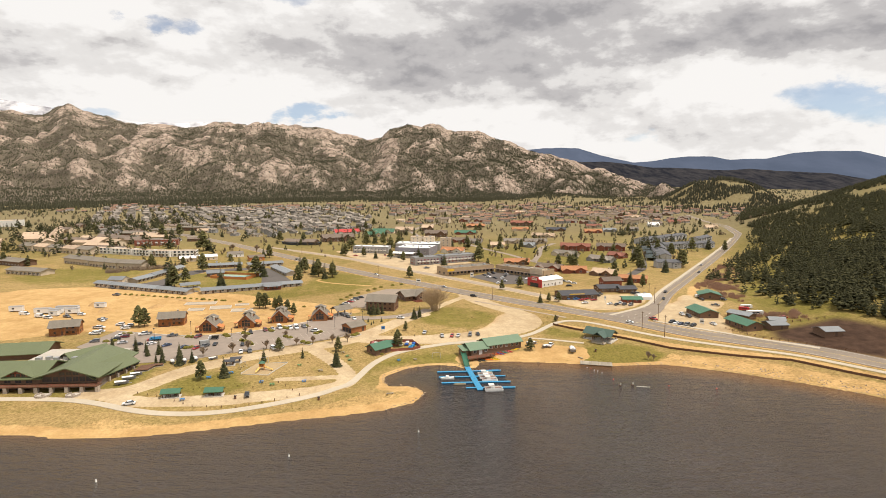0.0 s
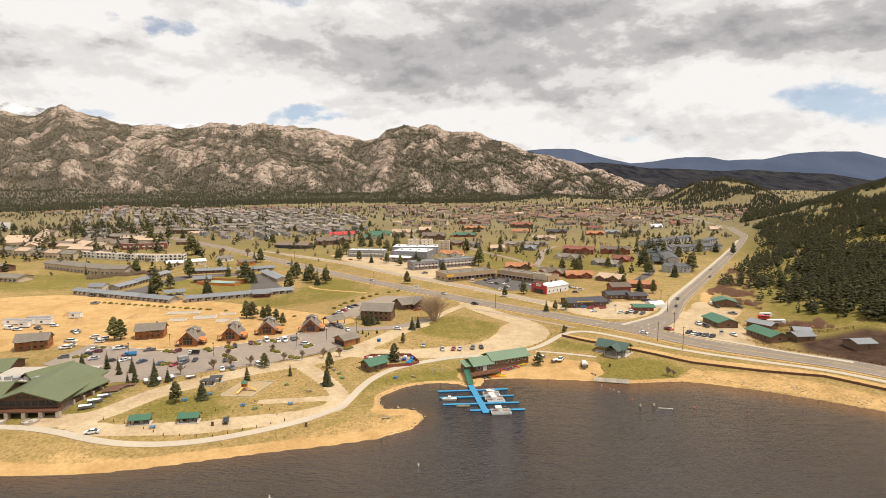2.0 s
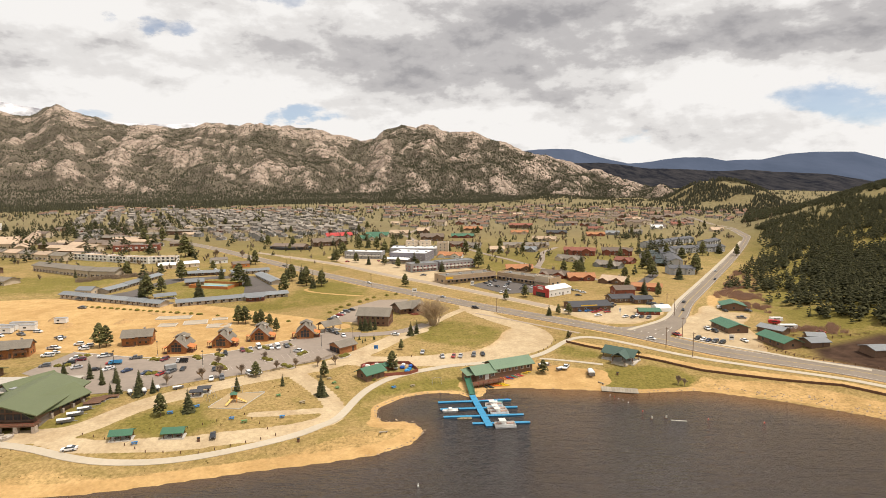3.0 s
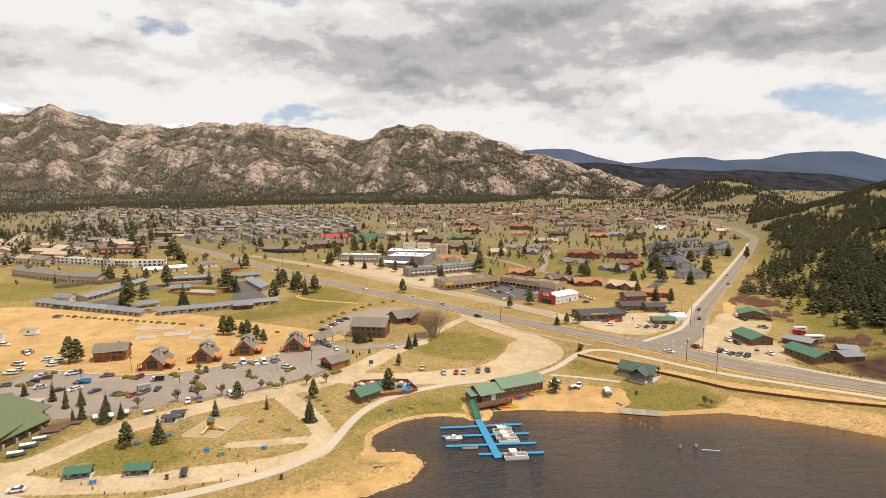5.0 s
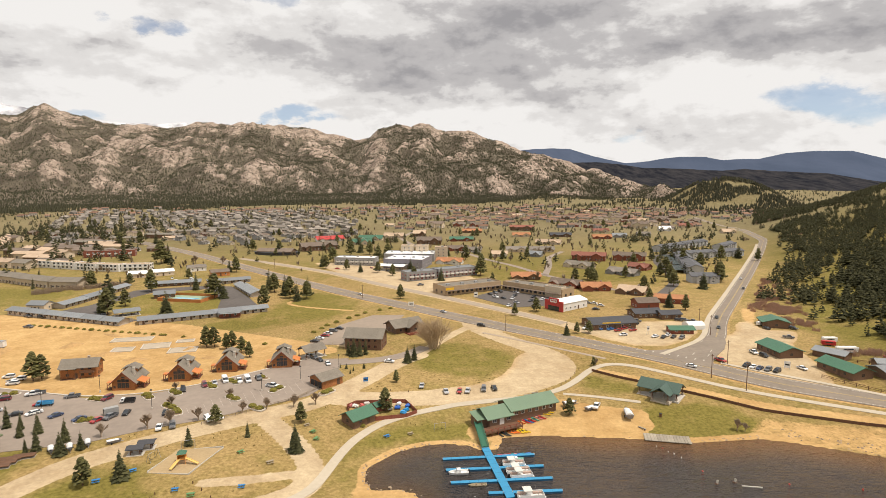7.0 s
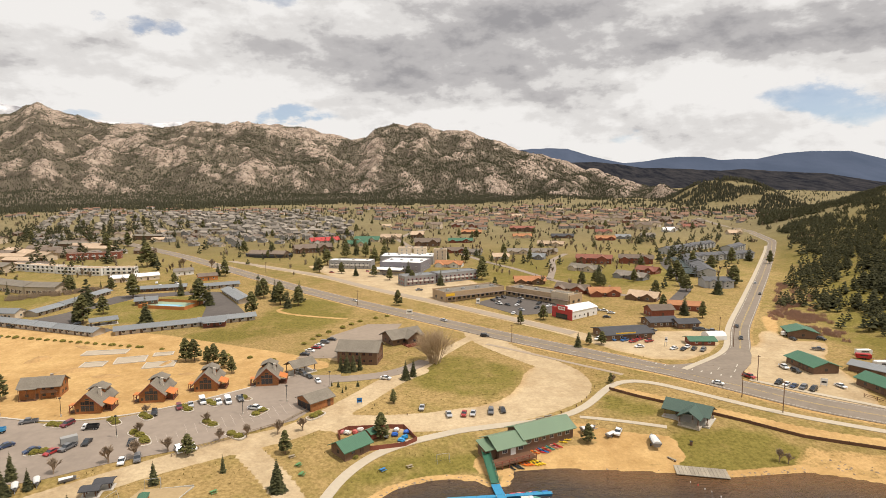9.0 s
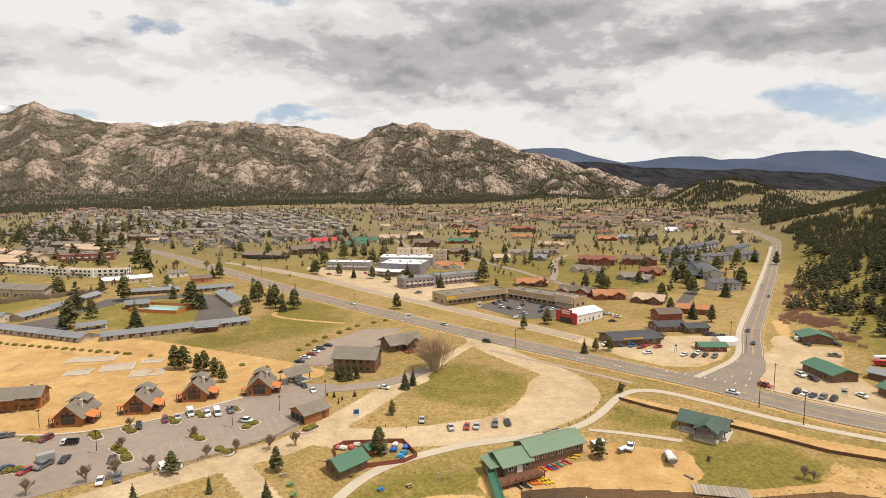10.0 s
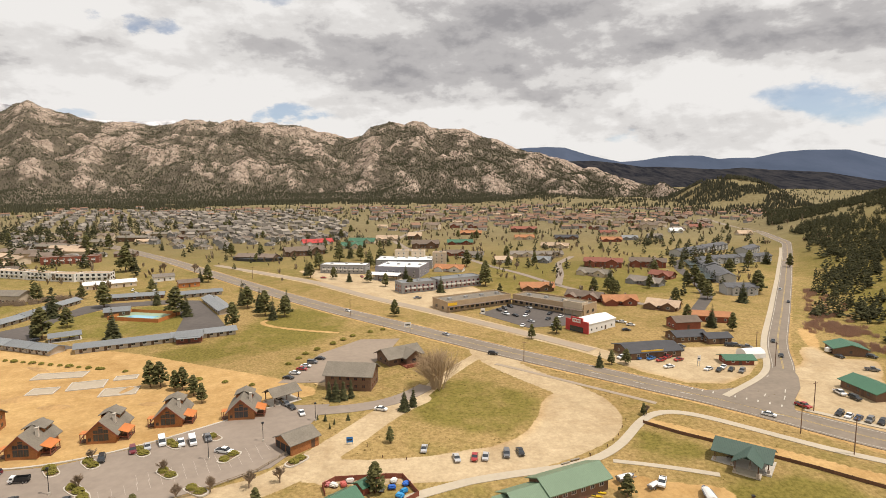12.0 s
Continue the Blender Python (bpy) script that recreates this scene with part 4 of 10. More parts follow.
def part(name, bm, material, parent, label=""):
    me = bpy.data.meshes.new(name)
    bmesh.ops.recalc_face_normals(bm, faces=bm.faces[:])
    bm.to_mesh(me), bm.free()
    me.materials.append(material)
    ob = new(name, me)
    ob.parent = parent
    return tagged(ob, label)


def thing(name, label, category, group=""):
    return tagged(new(name), label, category, group)


def spruce_tree(seed, label, hgt=8.0, wide=0.26):
    rnd = random.Random(seed)
    root = thing("spruce_tree", label, "tree", "spruces")
    bm = bmesh.new()
    tube(bm, (0, 0, -0.3), (0, 0, hgt * 0.55), hgt * 0.02, hgt * 0.01)
    tube(bm, (0, 0, hgt * 0.55), (0, 0, hgt * 0.96), hgt * 0.01, 0.02)
    part("trunk", bm, BARK, root)
    bm = bmesh.new()
    levels = int(15 + hgt * 0.5)
    for k in range(levels):
        f = k / (levels - 1)
        z = hgt * (0.05 + 0.93 * f)
        reach = hgt * wide * ((1 - f) ** 0.85 + 0.02) * rnd.uniform(0.85, 1.1)
        n = max(4, int(10 - 5 * f))
        for j in range(n):
            a = 6.283 * (j + rnd.random() * 0.7) / n + k * 0.9
            L = reach * rnd.uniform(0.75, 1.15)
            dirv, side = Vector((math.cos(a), math.sin(a), 0)), Vector((-math.sin(a), math.cos(a), 0))
            droop = L * rnd.uniform(0.12, 0.34)
            w = L * 0.34 + 0.08
            base, tip = Vector((0, 0, z)), Vector((0, 0, z)) + dirv * L - Vector((0, 0, droop))
            mid = Vector((0, 0, z + 0.03 * hgt * (1 - f))) + dirv * L * 0.55 - Vector((0, 0, droop * 0.35))
            vb, vt, vm = bm.verts.new(base), bm.verts.new(tip), bm.verts.new(mid)
            vl = bm.verts.new(mid + side * w - Vector((0, 0, 0.25 * w + 0.05)))
            vr = bm.verts.new(mid - side * w - Vector((0, 0, 0.25 * w + 0.05)))
            vd = bm.verts.new(mid - Vector((0, 0, 0.35 * w + 0.08)))
            for tri in ((vb, vl, vm), (vb, vm, vr), (vm, vl, vt), (vm, vt, vr), (vd, vl, vb), (vd, vb, vr), (vd, vt, vl), (vd, vr, vt)):
                bm.faces.new(tri)
    part("crown", bm, NEEDLE_BLUE, root)
    return root


def pine_tree(seed, label, hgt=9.0, wide=0.27):
    rnd = random.Random(seed)
    root = thing("pine_tree", label, "tree", "pines")
    bm = bmesh.new()
    tube(bm, (0, 0, -0.3), (rnd.uniform(-.1, .1), 0, hgt * 0.5), hgt * 0.024, hgt * 0.014)
    tube(bm, (0, 0, hgt * 0.5), (0, 0, hgt * 0.93), hgt * 0.014, 0.03)
    part("trunk", bm, BARK, root)
    bm = bmesh.new()
    for k in range(190):
        f = rnd.random() ** 0.9
        z = hgt * (0.16 + 0.8 * f)
        r = hgt * wide * (1 - f ** 1.6) ** 0.8 * rnd.uniform(0.3, 1.0) * (0.75 + 0.25 * min(1, f / 0.15))
        a = rnd.random() * 6.283
        needle_clump(bm, Vector((r * math.cos(a), r * math.sin(a), z)), hgt * rnd.uniform(0.055, 0.095), rnd)
    part("crown", bm, NEEDLE_OLIVE, root)
    return root


def place(ob, x, y, rz=0.0, s=1.0, lift=0.0):
    ob.matrix_basis = Matrix.Translation((x, y, hz(x, y) + lift)) @ Matrix.Rotation(radians(rz), 4, "Z") @ Matrix.Scale(s, 4)
    return ob


def clone(ob, x, y, rz=0.0, s=1.0, lift=0.0, label=""):
    c = copy_thing(ob, Matrix.Identity(4))
    place(c, x, y, rz, s, lift)
    return tagged(c, label)


rooted = set()


def scatter(first, spots):
    """Further trees of the same kinds: x, y, height."""
    for k, (x, y, hgt) in enumerate(spots):
        src = first[k % len(first)]
        s = hgt / src[1]
        if src[0] not in rooted:
            rooted.add(src[0])
            place(src[0], x, y, 37 * k % 360, s)
        else:
            clone(src[0], x, y, (37 * k) % 360, s)


SPRUCES = [(spruce_tree(k, lab, 8, w), 8.0) for k, lab, w in ((1, "young blue-green spruce on the dry grass", 0.25), (2, "slender dark spruce beside the parking lot", 0.2), (3, "broad dark green spruce", 0.29))]
PINES = [(pine_tree(k, lab, 9, w), 9.0) for k, lab, w in ((11, "ragged dark green ponderosa pine", 0.31), (12, "broad bushy green pine", 0.36), (13, "tall narrow green pine", 0.26))]

# ---------------- building kit ----------------
def box(bm, x0, x1, y0, y1, z0, z1):
    v = [bm.verts.new((x, y, z)) for x in (x0, x1) for y in (y0, y1) for z in (z0, z1)]
    for f in ((0, 1, 3, 2), (4, 6, 7, 5), (0, 4, 5, 1), (2, 3, 7, 6), (0, 2, 6, 4), (1, 5, 7, 3)):
        bm.faces.new([v[k] for k in f])


def boxes(*dims):
    bm = bmesh.new()
    for d in dims:
        box(bm, *d)
    return bm


def prism(bm, profile, x0, x1):
    """A profile of (y, z) run along x."""
    a = [bm.verts.new((x0, y, z)) for y, z in profile]
    b = [bm.verts.new((x1, y, z)) for y, z in profile]
    bm.faces.new(a[::-1]), bm.faces.new(b)
    n = len(a)
    for k in range(n):
        bm.faces.new((a[k], a[(k + 1) % n], b[(k + 1) % n], b[k]))


def roof_bm(L, W, H, rise, over=0.5, thick=0.22, x=0.0, y=0.0):
    """Two slopes that meet at a ridge along x."""
    bm = bmesh.new()
    k = rise / (W / 2)
    ye, ze = W / 2 + over, H - k * over
    prof = [(y - ye, ze), (y, H + rise), (y + ye, ze), (y + ye, ze + thick), (y, H + rise + thick * 1.25), (y - ye, ze + thick)]
    a = [bm.verts.new((x - L / 2 - over, p, q)) for p, q in prof]
    b = [bm.verts.new((x + L / 2 + over, p, q)) for p, q in prof]
    for i, j in ((0, 1), (1, 2), (2, 3), (3, 4), (4, 5), (5, 0)):
        bm.faces.new((a[i], a[j], b[j], b[i]))
    for e in (a, b):
        bm.faces.new((e[0], e[1], e[4], e[5])), bm.faces.new((e[1], e[2], e[3], e[4]))
    return bm


def turn(bm, rz, dx=0, dy=0, dz=0):
    bmesh.ops.transform(bm, matrix=pose(dx, dy, dz, 0, 0, rz), verts=bm.verts[:])
    return bm


def disc(bm, r, x0, x1, sides=14):
    a = [bm.verts.new((x0, r * math.cos(6.2832 * k / sides), r * math.sin(6.2832 * k / sides))) for k in range(sides)]
    b = [bm.verts.new((x1, r * math.cos(6.2832 * k / sides), r * math.sin(6.2832 * k / sides))) for k in range(sides)]
    bm.faces.new(a[::-1]), bm.faces.new(b)
    for k in range(sides):
        bm.faces.new((a[k], a[(k + 1) % sides], b[(k + 1) % sides], b[k]))
    return bm


SHARED = {}


def shared(key, build, *materials):
    if key not in SHARED:
        bm = build()
        me = bpy.data.meshes.new(key[0])
        bmesh.ops.recalc_face_normals(bm, faces=bm.faces[:])
        bm.to_mesh(me), bm.free()
        for m in materials:
            me.materials.append(m)
        SHARED[key] = me
    return SHARED[key]


def piece(name, me, parent, m, label=""):
    ob = new(name, me)
    ob.parent = parent
    ob.matrix_basis = m
    return tagged(ob, label)


def frame_bm(w, h, bar=0.09, mull=0):
    bm = boxes((-w / 2, w / 2, -0.06, 0.02, 0, bar), (-w / 2, w / 2, -0.06, 0.02, h - bar, h), (-w / 2, -w / 2 + bar, -0.06, 0.02, bar, h - bar), (w / 2 - bar, w / 2, -0.06, 0.02, bar, h - bar))
    for k in range(mull):
        c = -w / 2 + w * (k + 1) / (mull + 1)
        box(bm, c - 0.035, c + 0.035, -0.055, 0.02, bar, h - bar)
    return bm


def far_window_bm(w, h):
    bm = frame_bm(w, h, 0.12)
    box(bm, -w / 2 + 0.12, w / 2 - 0.12, -0.03, 0.02, 0.12, h - 0.12)
    bm.faces.ensure_lookup_table()
    for f in bm.faces[-6:]:
        f.material_index = 1
    return bm


def window(parent, x, y, z, rz, w, h, trim=None, near=False, mull=1):
    trim = trim or TRIM
    m = pose(x, y, z, 0, 0, rz)
    if not near:
        return piece("window", shared(("window", w, h, trim.name), lambda: far_window_bm(w, h), trim, GLASS), parent, m)
    ob = piece("window", shared(("window", w, h, mull, trim.name), lambda: frame_bm(w, h, 0.09, mull), trim), parent, m)
    piece("pane", shared(("pane", w, h), lambda: boxes((-w / 2 + 0.05, w / 2 - 0.05, -0.03, 0.01, 0.05, h - 0.05)), GLASS), ob, Matrix.Identity(4))
    return ob


def door(parent, x, y, z, rz, material, w=1.0, h=2.1, name="door"):
    return piece(name, shared((name, w, h, material.name), lambda: boxes((-w / 2, w / 2, -0.05, 0.02, 0, h), (-w / 2 - 0.08, -w / 2, -0.07, 0.02, 0, h + 0.08), (w / 2, w / 2 + 0.08, -0.07, 0.02, 0, h + 0.08), (-w / 2, w / 2, -0.07, 0.02, h, h + 0.08)), material), parent, pose(x, y, z, 0, 0, rz))


def spread(n, length, margin=1.2):
    return [-length / 2 + margin + (length - 2 * margin) * (k + 0.5) / n for k in range(n)]


def openings(root, L, W, storeys, front, back, ends, trim=None, near=False, lift=0.0, doors=(), door_mat=None, ww=1.2, wh=1.2, floor_h=2.7):
    skip = [d for d in doors]
    for s in range(storeys):
        z = lift + 0.95 + floor_h * s
        for x in spread(front, L) if front else ():
            if s == 0 and any(abs(x - d) < 1.2 for d in skip):
                continue
            window(root, x, -W / 2, z, 0, ww, wh, trim, near)
        for x in spread(back, L) if back else ():
            window(root, x, W / 2, z, 180, ww, wh, trim, near)
        for y in spread(ends, W) if ends else ():
            window(root, L / 2, y, z, 90, ww, wh, trim, near)
            window(root, -L / 2, y, z, -90, ww, wh, trim, near)
    for d in doors:
        door(root, d, -W / 2, lift, 0, door_mat or TRIM_DARK)


def gable_house(name, label, category, L, W, H, rise, wall, roof, over=0.5, front=3, back=0, ends=1, storeys=1, doors=(0.0,), trim=None, near=False, chimney=None, garage=0, porch=None, group="", cross=None, base=0.8, ww=1.2, wh=1.2):
    """A house with its ridge along x and its front towards -y."""
    root = thing(name, label, category, group)
    bm = bmesh.new()
    prism(bm, [(-W / 2, -base), (-W / 2, H), (0, H + rise), (W / 2, H), (W / 2, -base)], -L / 2, L / 2)
    if cross:
        cx0, cw, cd = cross
        bm2 = bmesh.new()
        prism(bm2, [(-cw / 2, -base), (-cw / 2, H), (0, H + rise * 0.85), (cw / 2, H), (cw / 2, -base)], 0, W / 2 + cd)
        turn(bm2, -90, cx0, 0, 0)
        me = bpy.data.meshes.new("t")
        bm2.to_mesh(me), bm2.free()
        bm.from_mesh(me)
        bpy.data.meshes.remove(me)
    part("wall", bm, wall, root)
    part("roof", roof_bm(L, W, H, rise, over), roof, root)
    if cross:
        part("roof", turn(roof_bm(W / 2 + cd, cw, H + 0.03, rise * 0.85, over, 0.2), -90, cx0, -(W / 2 + cd) / 2), roof, root)
        window(root, cx0, -W / 2 - cd, 0.95, 0, 1.8, 1.3, trim, near)
    openings(root, L, W, storeys, front, back, ends, trim, near, 0, doors)
    if garage:
        for k in range(garage):
            door(root, L / 2 - 2.2 - 3.0 * k, -W / 2, 0, 0, TRIM, 2.5, 2.2, "garage_door")
    if chimney:
        part("chimney", boxes((chimney[0] - 0.45, chimney[0] + 0.45, chimney[1] - 0.45, chimney[1] + 0.45, H * 0.6, H + rise + 0.9), (chimney[0] - 0.55, chimney[0] + 0.55, chimney[1] - 0.55, chimney[1] + 0.55, H + rise + 0.9, H + rise + 1.05)), STONE, root)
    if porch:
        x0, x1, dep, pm = porch
        part("porch_roof", boxes((x0 - 0.2, x1 + 0.2, -W / 2 - dep, -W / 2, H - 0.35, H - 0.2)), pm, root)
        n = max(2, int((x1 - x0) / 3) + 1)
        for k in range(n):
            xx = x0 + (x1 - x0) * k / (n - 1)
            part("porch_post", boxes((xx - 0.08, xx + 0.08, -W / 2 - dep + 0.15, -W / 2 - dep + 0.31, -0.6, H - 0.35)), TIMBER, root)
        part("porch_floor", boxes((x0 - 0.1, x1 + 0.1, -W / 2 - dep, -W / 2, -0.7, 0.05)), TIMBER, root)
    return root


def flat_block(name, label, category, L, W, H, wall, roof, storeys=2, front=8, ends=2, parapet=0.5, trim=None, near=False, units=2, group="", base=1.0, awning=None, ww=1.3, wh=1.3, balcony=None, back=0):
    """A flat-roofed building with a parapet and roof plant."""
    root = thing(name, label, category, group)
    part("wall", boxes((-L / 2, L / 2, -W / 2, W / 2, -base, H)), wall, root)
    part("roof", boxes((-L / 2 + 0.3, L / 2 - 0.3, -W / 2 + 0.3, W / 2 - 0.3, H, H + 0.12)), roof, root)
    part("parapet", boxes((-L / 2 - 0.05, L / 2 + 0.05, -W / 2 - 0.05, -W / 2 + 0.25, H, H + parapet), (-L / 2 - 0.05, L / 2 + 0.05, W / 2 - 0.25, W / 2 + 0.05, H, H + parapet),
                         (-L / 2 - 0.05, -L / 2 + 0.25, -W / 2 + 0.25, W / 2 - 0.25, H, H + parapet), (L / 2 - 0.25, L / 2 + 0.05, -W / 2 + 0.25, W / 2 - 0.25, H, H + parapet)), wall, root)
    openings(root, L, W, storeys, front, back, ends, trim, near, ww=ww, wh=wh)
    for k in range(units):
        x = -L / 2 + L * (k + 0.6) / max(1, units)
        part("roof_unit", boxes((x - 1.1, x + 1.1, -0.9, 0.9, H + 0.12, H + 1.1), (x - 0.6, x + 0.6, -0.5, 0.5, H + 1.1, H + 1.3)), STEEL, root)
    if awning:
        dep, am = awning
        part("awning", boxes((-L / 2, L / 2, -W / 2 - dep, -W / 2 - 0.05, 2.9, 3.15)), am, root)
        n = int(L / 5) + 1
        for k in range(n):
            xx = -L / 2 + 0.3 + (L - 0.6) * k / (n - 1)
            part("awning_post", boxes((xx - 0.12, xx + 0.12, -W / 2 - dep + 0.1, -W / 2 - dep + 0.34, -base, 2.9)), wall, root)
    if balcony:
        for k in range(balcony):
            xx = spread(balcony, L)[k]
            part("balcony", boxes((xx - 1.4, xx + 1.4, -W / 2 - 1.3, -W / 2 - 0.05, 2.75, 2.9), (xx - 1.4, xx + 1.4, -W / 2 - 1.3, -W / 2 - 1.22, 2.9, 3.85), (xx - 1.4, xx - 1.32, -W / 2 - 1.22, -W / 2, 2.9, 3.85), (xx + 1.32, xx + 1.4, -W / 2 - 1.22, -W / 2, 2.9, 3.85)), TRIM, root)
    return root


def front_line(ob, p, q, depth, lift=0.0):
    """Stands a building with its front base along p-q."""
    a = math.atan2(q[1] - p[1], q[0] - p[0])
    cx0, cy0 = (p[0] + q[0]) / 2 - math.sin(a) * depth / 2, (p[1] + q[1]) / 2 + math.cos(a) * depth / 2
    return place(ob, cx0, cy0, math.degrees(a), 1, lift)


def length(p, q):
    return math.hypot(q[0] - p[0], q[1] - p[1])


# roofs and walls
GREEN_ROOF = ribbed_mat("green_metal_roof", (0.145, 0.215, 0.135), 0.5, 0, rough=0.45, strength=0.4, vary=0.10, duty=0.12, line=0.75)
OLIVE_ROOF = ribbed_mat("olive_green_roof", (0.125, 0.145, 0.070), 0.45, 0, rough=0.5, strength=0.4, vary=0.1, duty=0.12, line=0.75)
PAV_ROOF = ribbed_mat("grey_green_roof", (0.058, 0.098, 0.076), 0.45, 0, rough=0.5, strength=0.4, vary=0.1, duty=0.12, line=0.75)
GREEN_ROOF_Y = ribbed_mat("weathered_green_roof", (0.125, 0.145, 0.070), 0.45, 1, rough=0.5, strength=0.4, vary=0.10, duty=0.12, line=0.75)
TEAL_ROOF = ribbed_mat("teal_metal_roof", (0.055, 0.145, 0.085), 0.5, 0, rough=0.45, strength=0.4, vary=0.1, duty=0.12, line=0.75)
GREY_ROOF = mat("grey_shingles", (0.20, 0.172, 0.142), 0.9, scale=2.5, vary=0.22, bump=0.4, each=0.2)
BROWN_ROOF = mat("brown_shingles", (0.17, 0.13, 0.10), 0.9, scale=2.5, vary=0.25, bump=0.4, each=0.2)
TAUPE_ROOF = mat("taupe_shingles", (0.19, 0.165, 0.13), 0.9, scale=2.0, vary=0.25, bump=0.4)
TAN_ROOF = mat("tan_shingles", (0.44, 0.325, 0.225), 0.9, scale=2.5, vary=0.2, bump=0.3, each=0.15)
RED_ROOF = mat("rusty_red_roof", (0.24, 0.09, 0.06), 0.8, scale=2.5, vary=0.25, bump=0.3, each=0.15)
ORANGE_ROOF = mat("orange_metal_roof", (0.52, 0.17, 0.04), 0.5, scale=2, vary=0.12, bump=0.1)
CEDAR_ROOF = mat("cedar_orange_roof", (0.38, 0.17, 0.075), 0.8, scale=2.5, vary=0.2, bump=0.3)
WHITE_ROOF = mat("white_membrane", (0.78, 0.77, 0.74), 0.6, scale=0.8, vary=0.08, bump=0.05)
BLUEGREY_ROOF = ribbed_mat("blue_grey_metal_roof", (0.20, 0.21, 0.215), 0.6, 0, rough=0.5, strength=0.3, vary=0.15, duty=0.1, line=0.8, each=0.12)
DARK_ROOF = mat("charcoal_roof", (0.06, 0.06, 0.065), 0.8, scale=2.5, vary=0.2, bump=0.3)
LOG = ribbed_mat("honey_log_wall", (0.36, 0.145, 0.05), 0.32, 2, rough=0.65, strength=0.8, vary=0.22, duty=0.18, line=0.5)
RED_WOOD = ribbed_mat("red_stained_boards", (0.24, 0.075, 0.045), 0.25, 2, rough=0.75, strength=0.5, vary=0.2, duty=0.12, line=0.6)
BROWN_WOOD = ribbed_mat("brown_boards", (0.17, 0.10, 0.062), 0.25, 2, rough=0.8, strength=0.5, vary=0.2, duty=0.12, line=0.6)
GREY_SIDING = ribbed_mat("grey_siding", (0.27, 0.262, 0.255), 0.22, 2, rough=0.7, strength=0.4, vary=0.1, each=0.2, duty=0.12, line=0.75)
BEIGE = mat("beige_stucco", (0.55, 0.45, 0.33), 0.9, scale=2, vary=0.1, bump=0.2, each=0.12)
WHITE_WALL = mat("white_siding", (0.70, 0.68, 0.64), 0.7, scale=2, vary=0.08, bump=0.1)
BRICK_RED = mat("red_paint_wall", (0.42, 0.05, 0.045), 0.7, scale=2, vary=0.15, bump=0.1)
PURPLE_GREY = mat("slate_wall", (0.22, 0.205, 0.225), 0.8, scale=2, vary=0.1, bump=0.1)

# ---------------- lakeside buildings ----------------
def log_cabin():
    """Log cabin with a glazed gable front, cross dormers and an orange side porch."""
    root = thing("log_cabin", "honey-coloured log cabin with glazed gable and orange porch roof", "cabin", "row of log cabins")
    W, D, H, R = 8.4, 12.0, 3.3, 3.9
    bm = bmesh.new()
    prism(bm, [(-W / 2, -0.6), (-W / 2, H), (0, H + R), (W / 2, H), (W / 2, -0.6)], -D / 2, D / 2)
    part("wall", turn(bm, 90), LOG, root)
    part("roof", turn(roof_bm(D, W, H, R, 0.9, 0.25), 90), TAUPE_ROOF, root)
    for s in (-1, 1):
        bm = bmesh.new()
        prism(bm, [(1.2, H), (1.2, H + 2.75), (5.6, H + 2.75), (5.6, H)], 0, 2.7)
        bmesh.ops.transform(bm, matrix=Matrix.Diagonal((s, 1, 1, 1)), verts=bm.verts[:])
        part("dormer", bm, LOG, root)
        bm = bmesh.new()
        prism(bm, [(0.7, 0), (6.1, 0), (6.1, 0.2), (0.7, 0.2)], 0, 3.3)
        for v in bm.verts:
            v.co.z += H + R + 0.3 - v.co.x * 0.42
            v.co.x *= s
        part("dormer_roof", bm, TAUPE_ROOF, root)
        window(root, s * 2.72, 2.4, H + 1.55, 90 * s, 1.3, 0.9, TRIM_DARK, True)
        window(root, s * 2.72, 4.4, H + 1.55, 90 * s, 1.3, 0.9, TRIM_DARK, True)
    part("chimney", boxes((2.1, 2.9, -2.2, -1.4, H, H + R + 0.4), (2.0, 3.0, -2.3, -1.3, H + R + 0.4, H + R + 0.6)), CONCRETE, root)
    # glazed front: three lights below, three rising above
    for x in (-1.45, 0, 1.45):
        window(root, x, -D / 2, 0.9, 0, 1.35, 2.1, TRIM_DARK, True)
        window(root, x, -D / 2, 3.2, 0, 1.35, 1.5 if x == 0 else 1.1, TRIM_DARK, True)
    part("gable_fan", boxes((-0.62, 0.62, -D / 2 - 0.05, -D / 2 + 0.02, 4.95, 5.35)), GLASS, root, "small glazed gable light")
    for s in (-1, 1):
        bm = bmesh.new()
        prism(bm, [(-D / 2 - 0.98, 0), (-D / 2 - 0.88, 0), (-D / 2 - 0.88, 0.4), (-D / 2 - 0.98, 0.4)], 0, W / 2 + 0.95)
        for v in bm.verts:
            v.co.z += H + R - 0.2 - v.co.x * (R / (W / 2))
            v.co.x *= s
        part("bargeboard", bm, RED_WOOD, root)
    # east porch
    bm = bmesh.new()
    prism(bm, [(-4.6, 0), (1.0, 0), (1.0, 0.12), (-4.6, 0.12)], 4.25, 7.4)
    for v in bm.verts:
        v.co.z += 3.35 - (v.co.x - 4.25) * 0.33
    part("porch_roof", bm, ORANGE_ROOF, root, "bright orange metal porch roof")
    part("porch_floor", boxes((4.2, 7.2, -4.6, 1.0, -0.6, 0.35)), TIMBER, root)
    for y in (-4.4, -1.8, 0.8):
        part("porch_post", boxes((6.95, 7.15, y - 0.1, y + 0.1, 0.35, 2.45)), RED_WOOD, root)
    part("porch_rail", boxes((6.98, 7.08, -4.4, 0.8, 1.15, 1.25), (4.3, 7.0, -4.45, -4.38, 1.15, 1.25)), RED_WOOD, root)
    door(root, 4.2, -2.0, 0.35, 90, TRIM_DARK)
    window(root, 4.2, -3.7, 1.2, 90, 1.0, 1.1, TRIM_DARK, True)
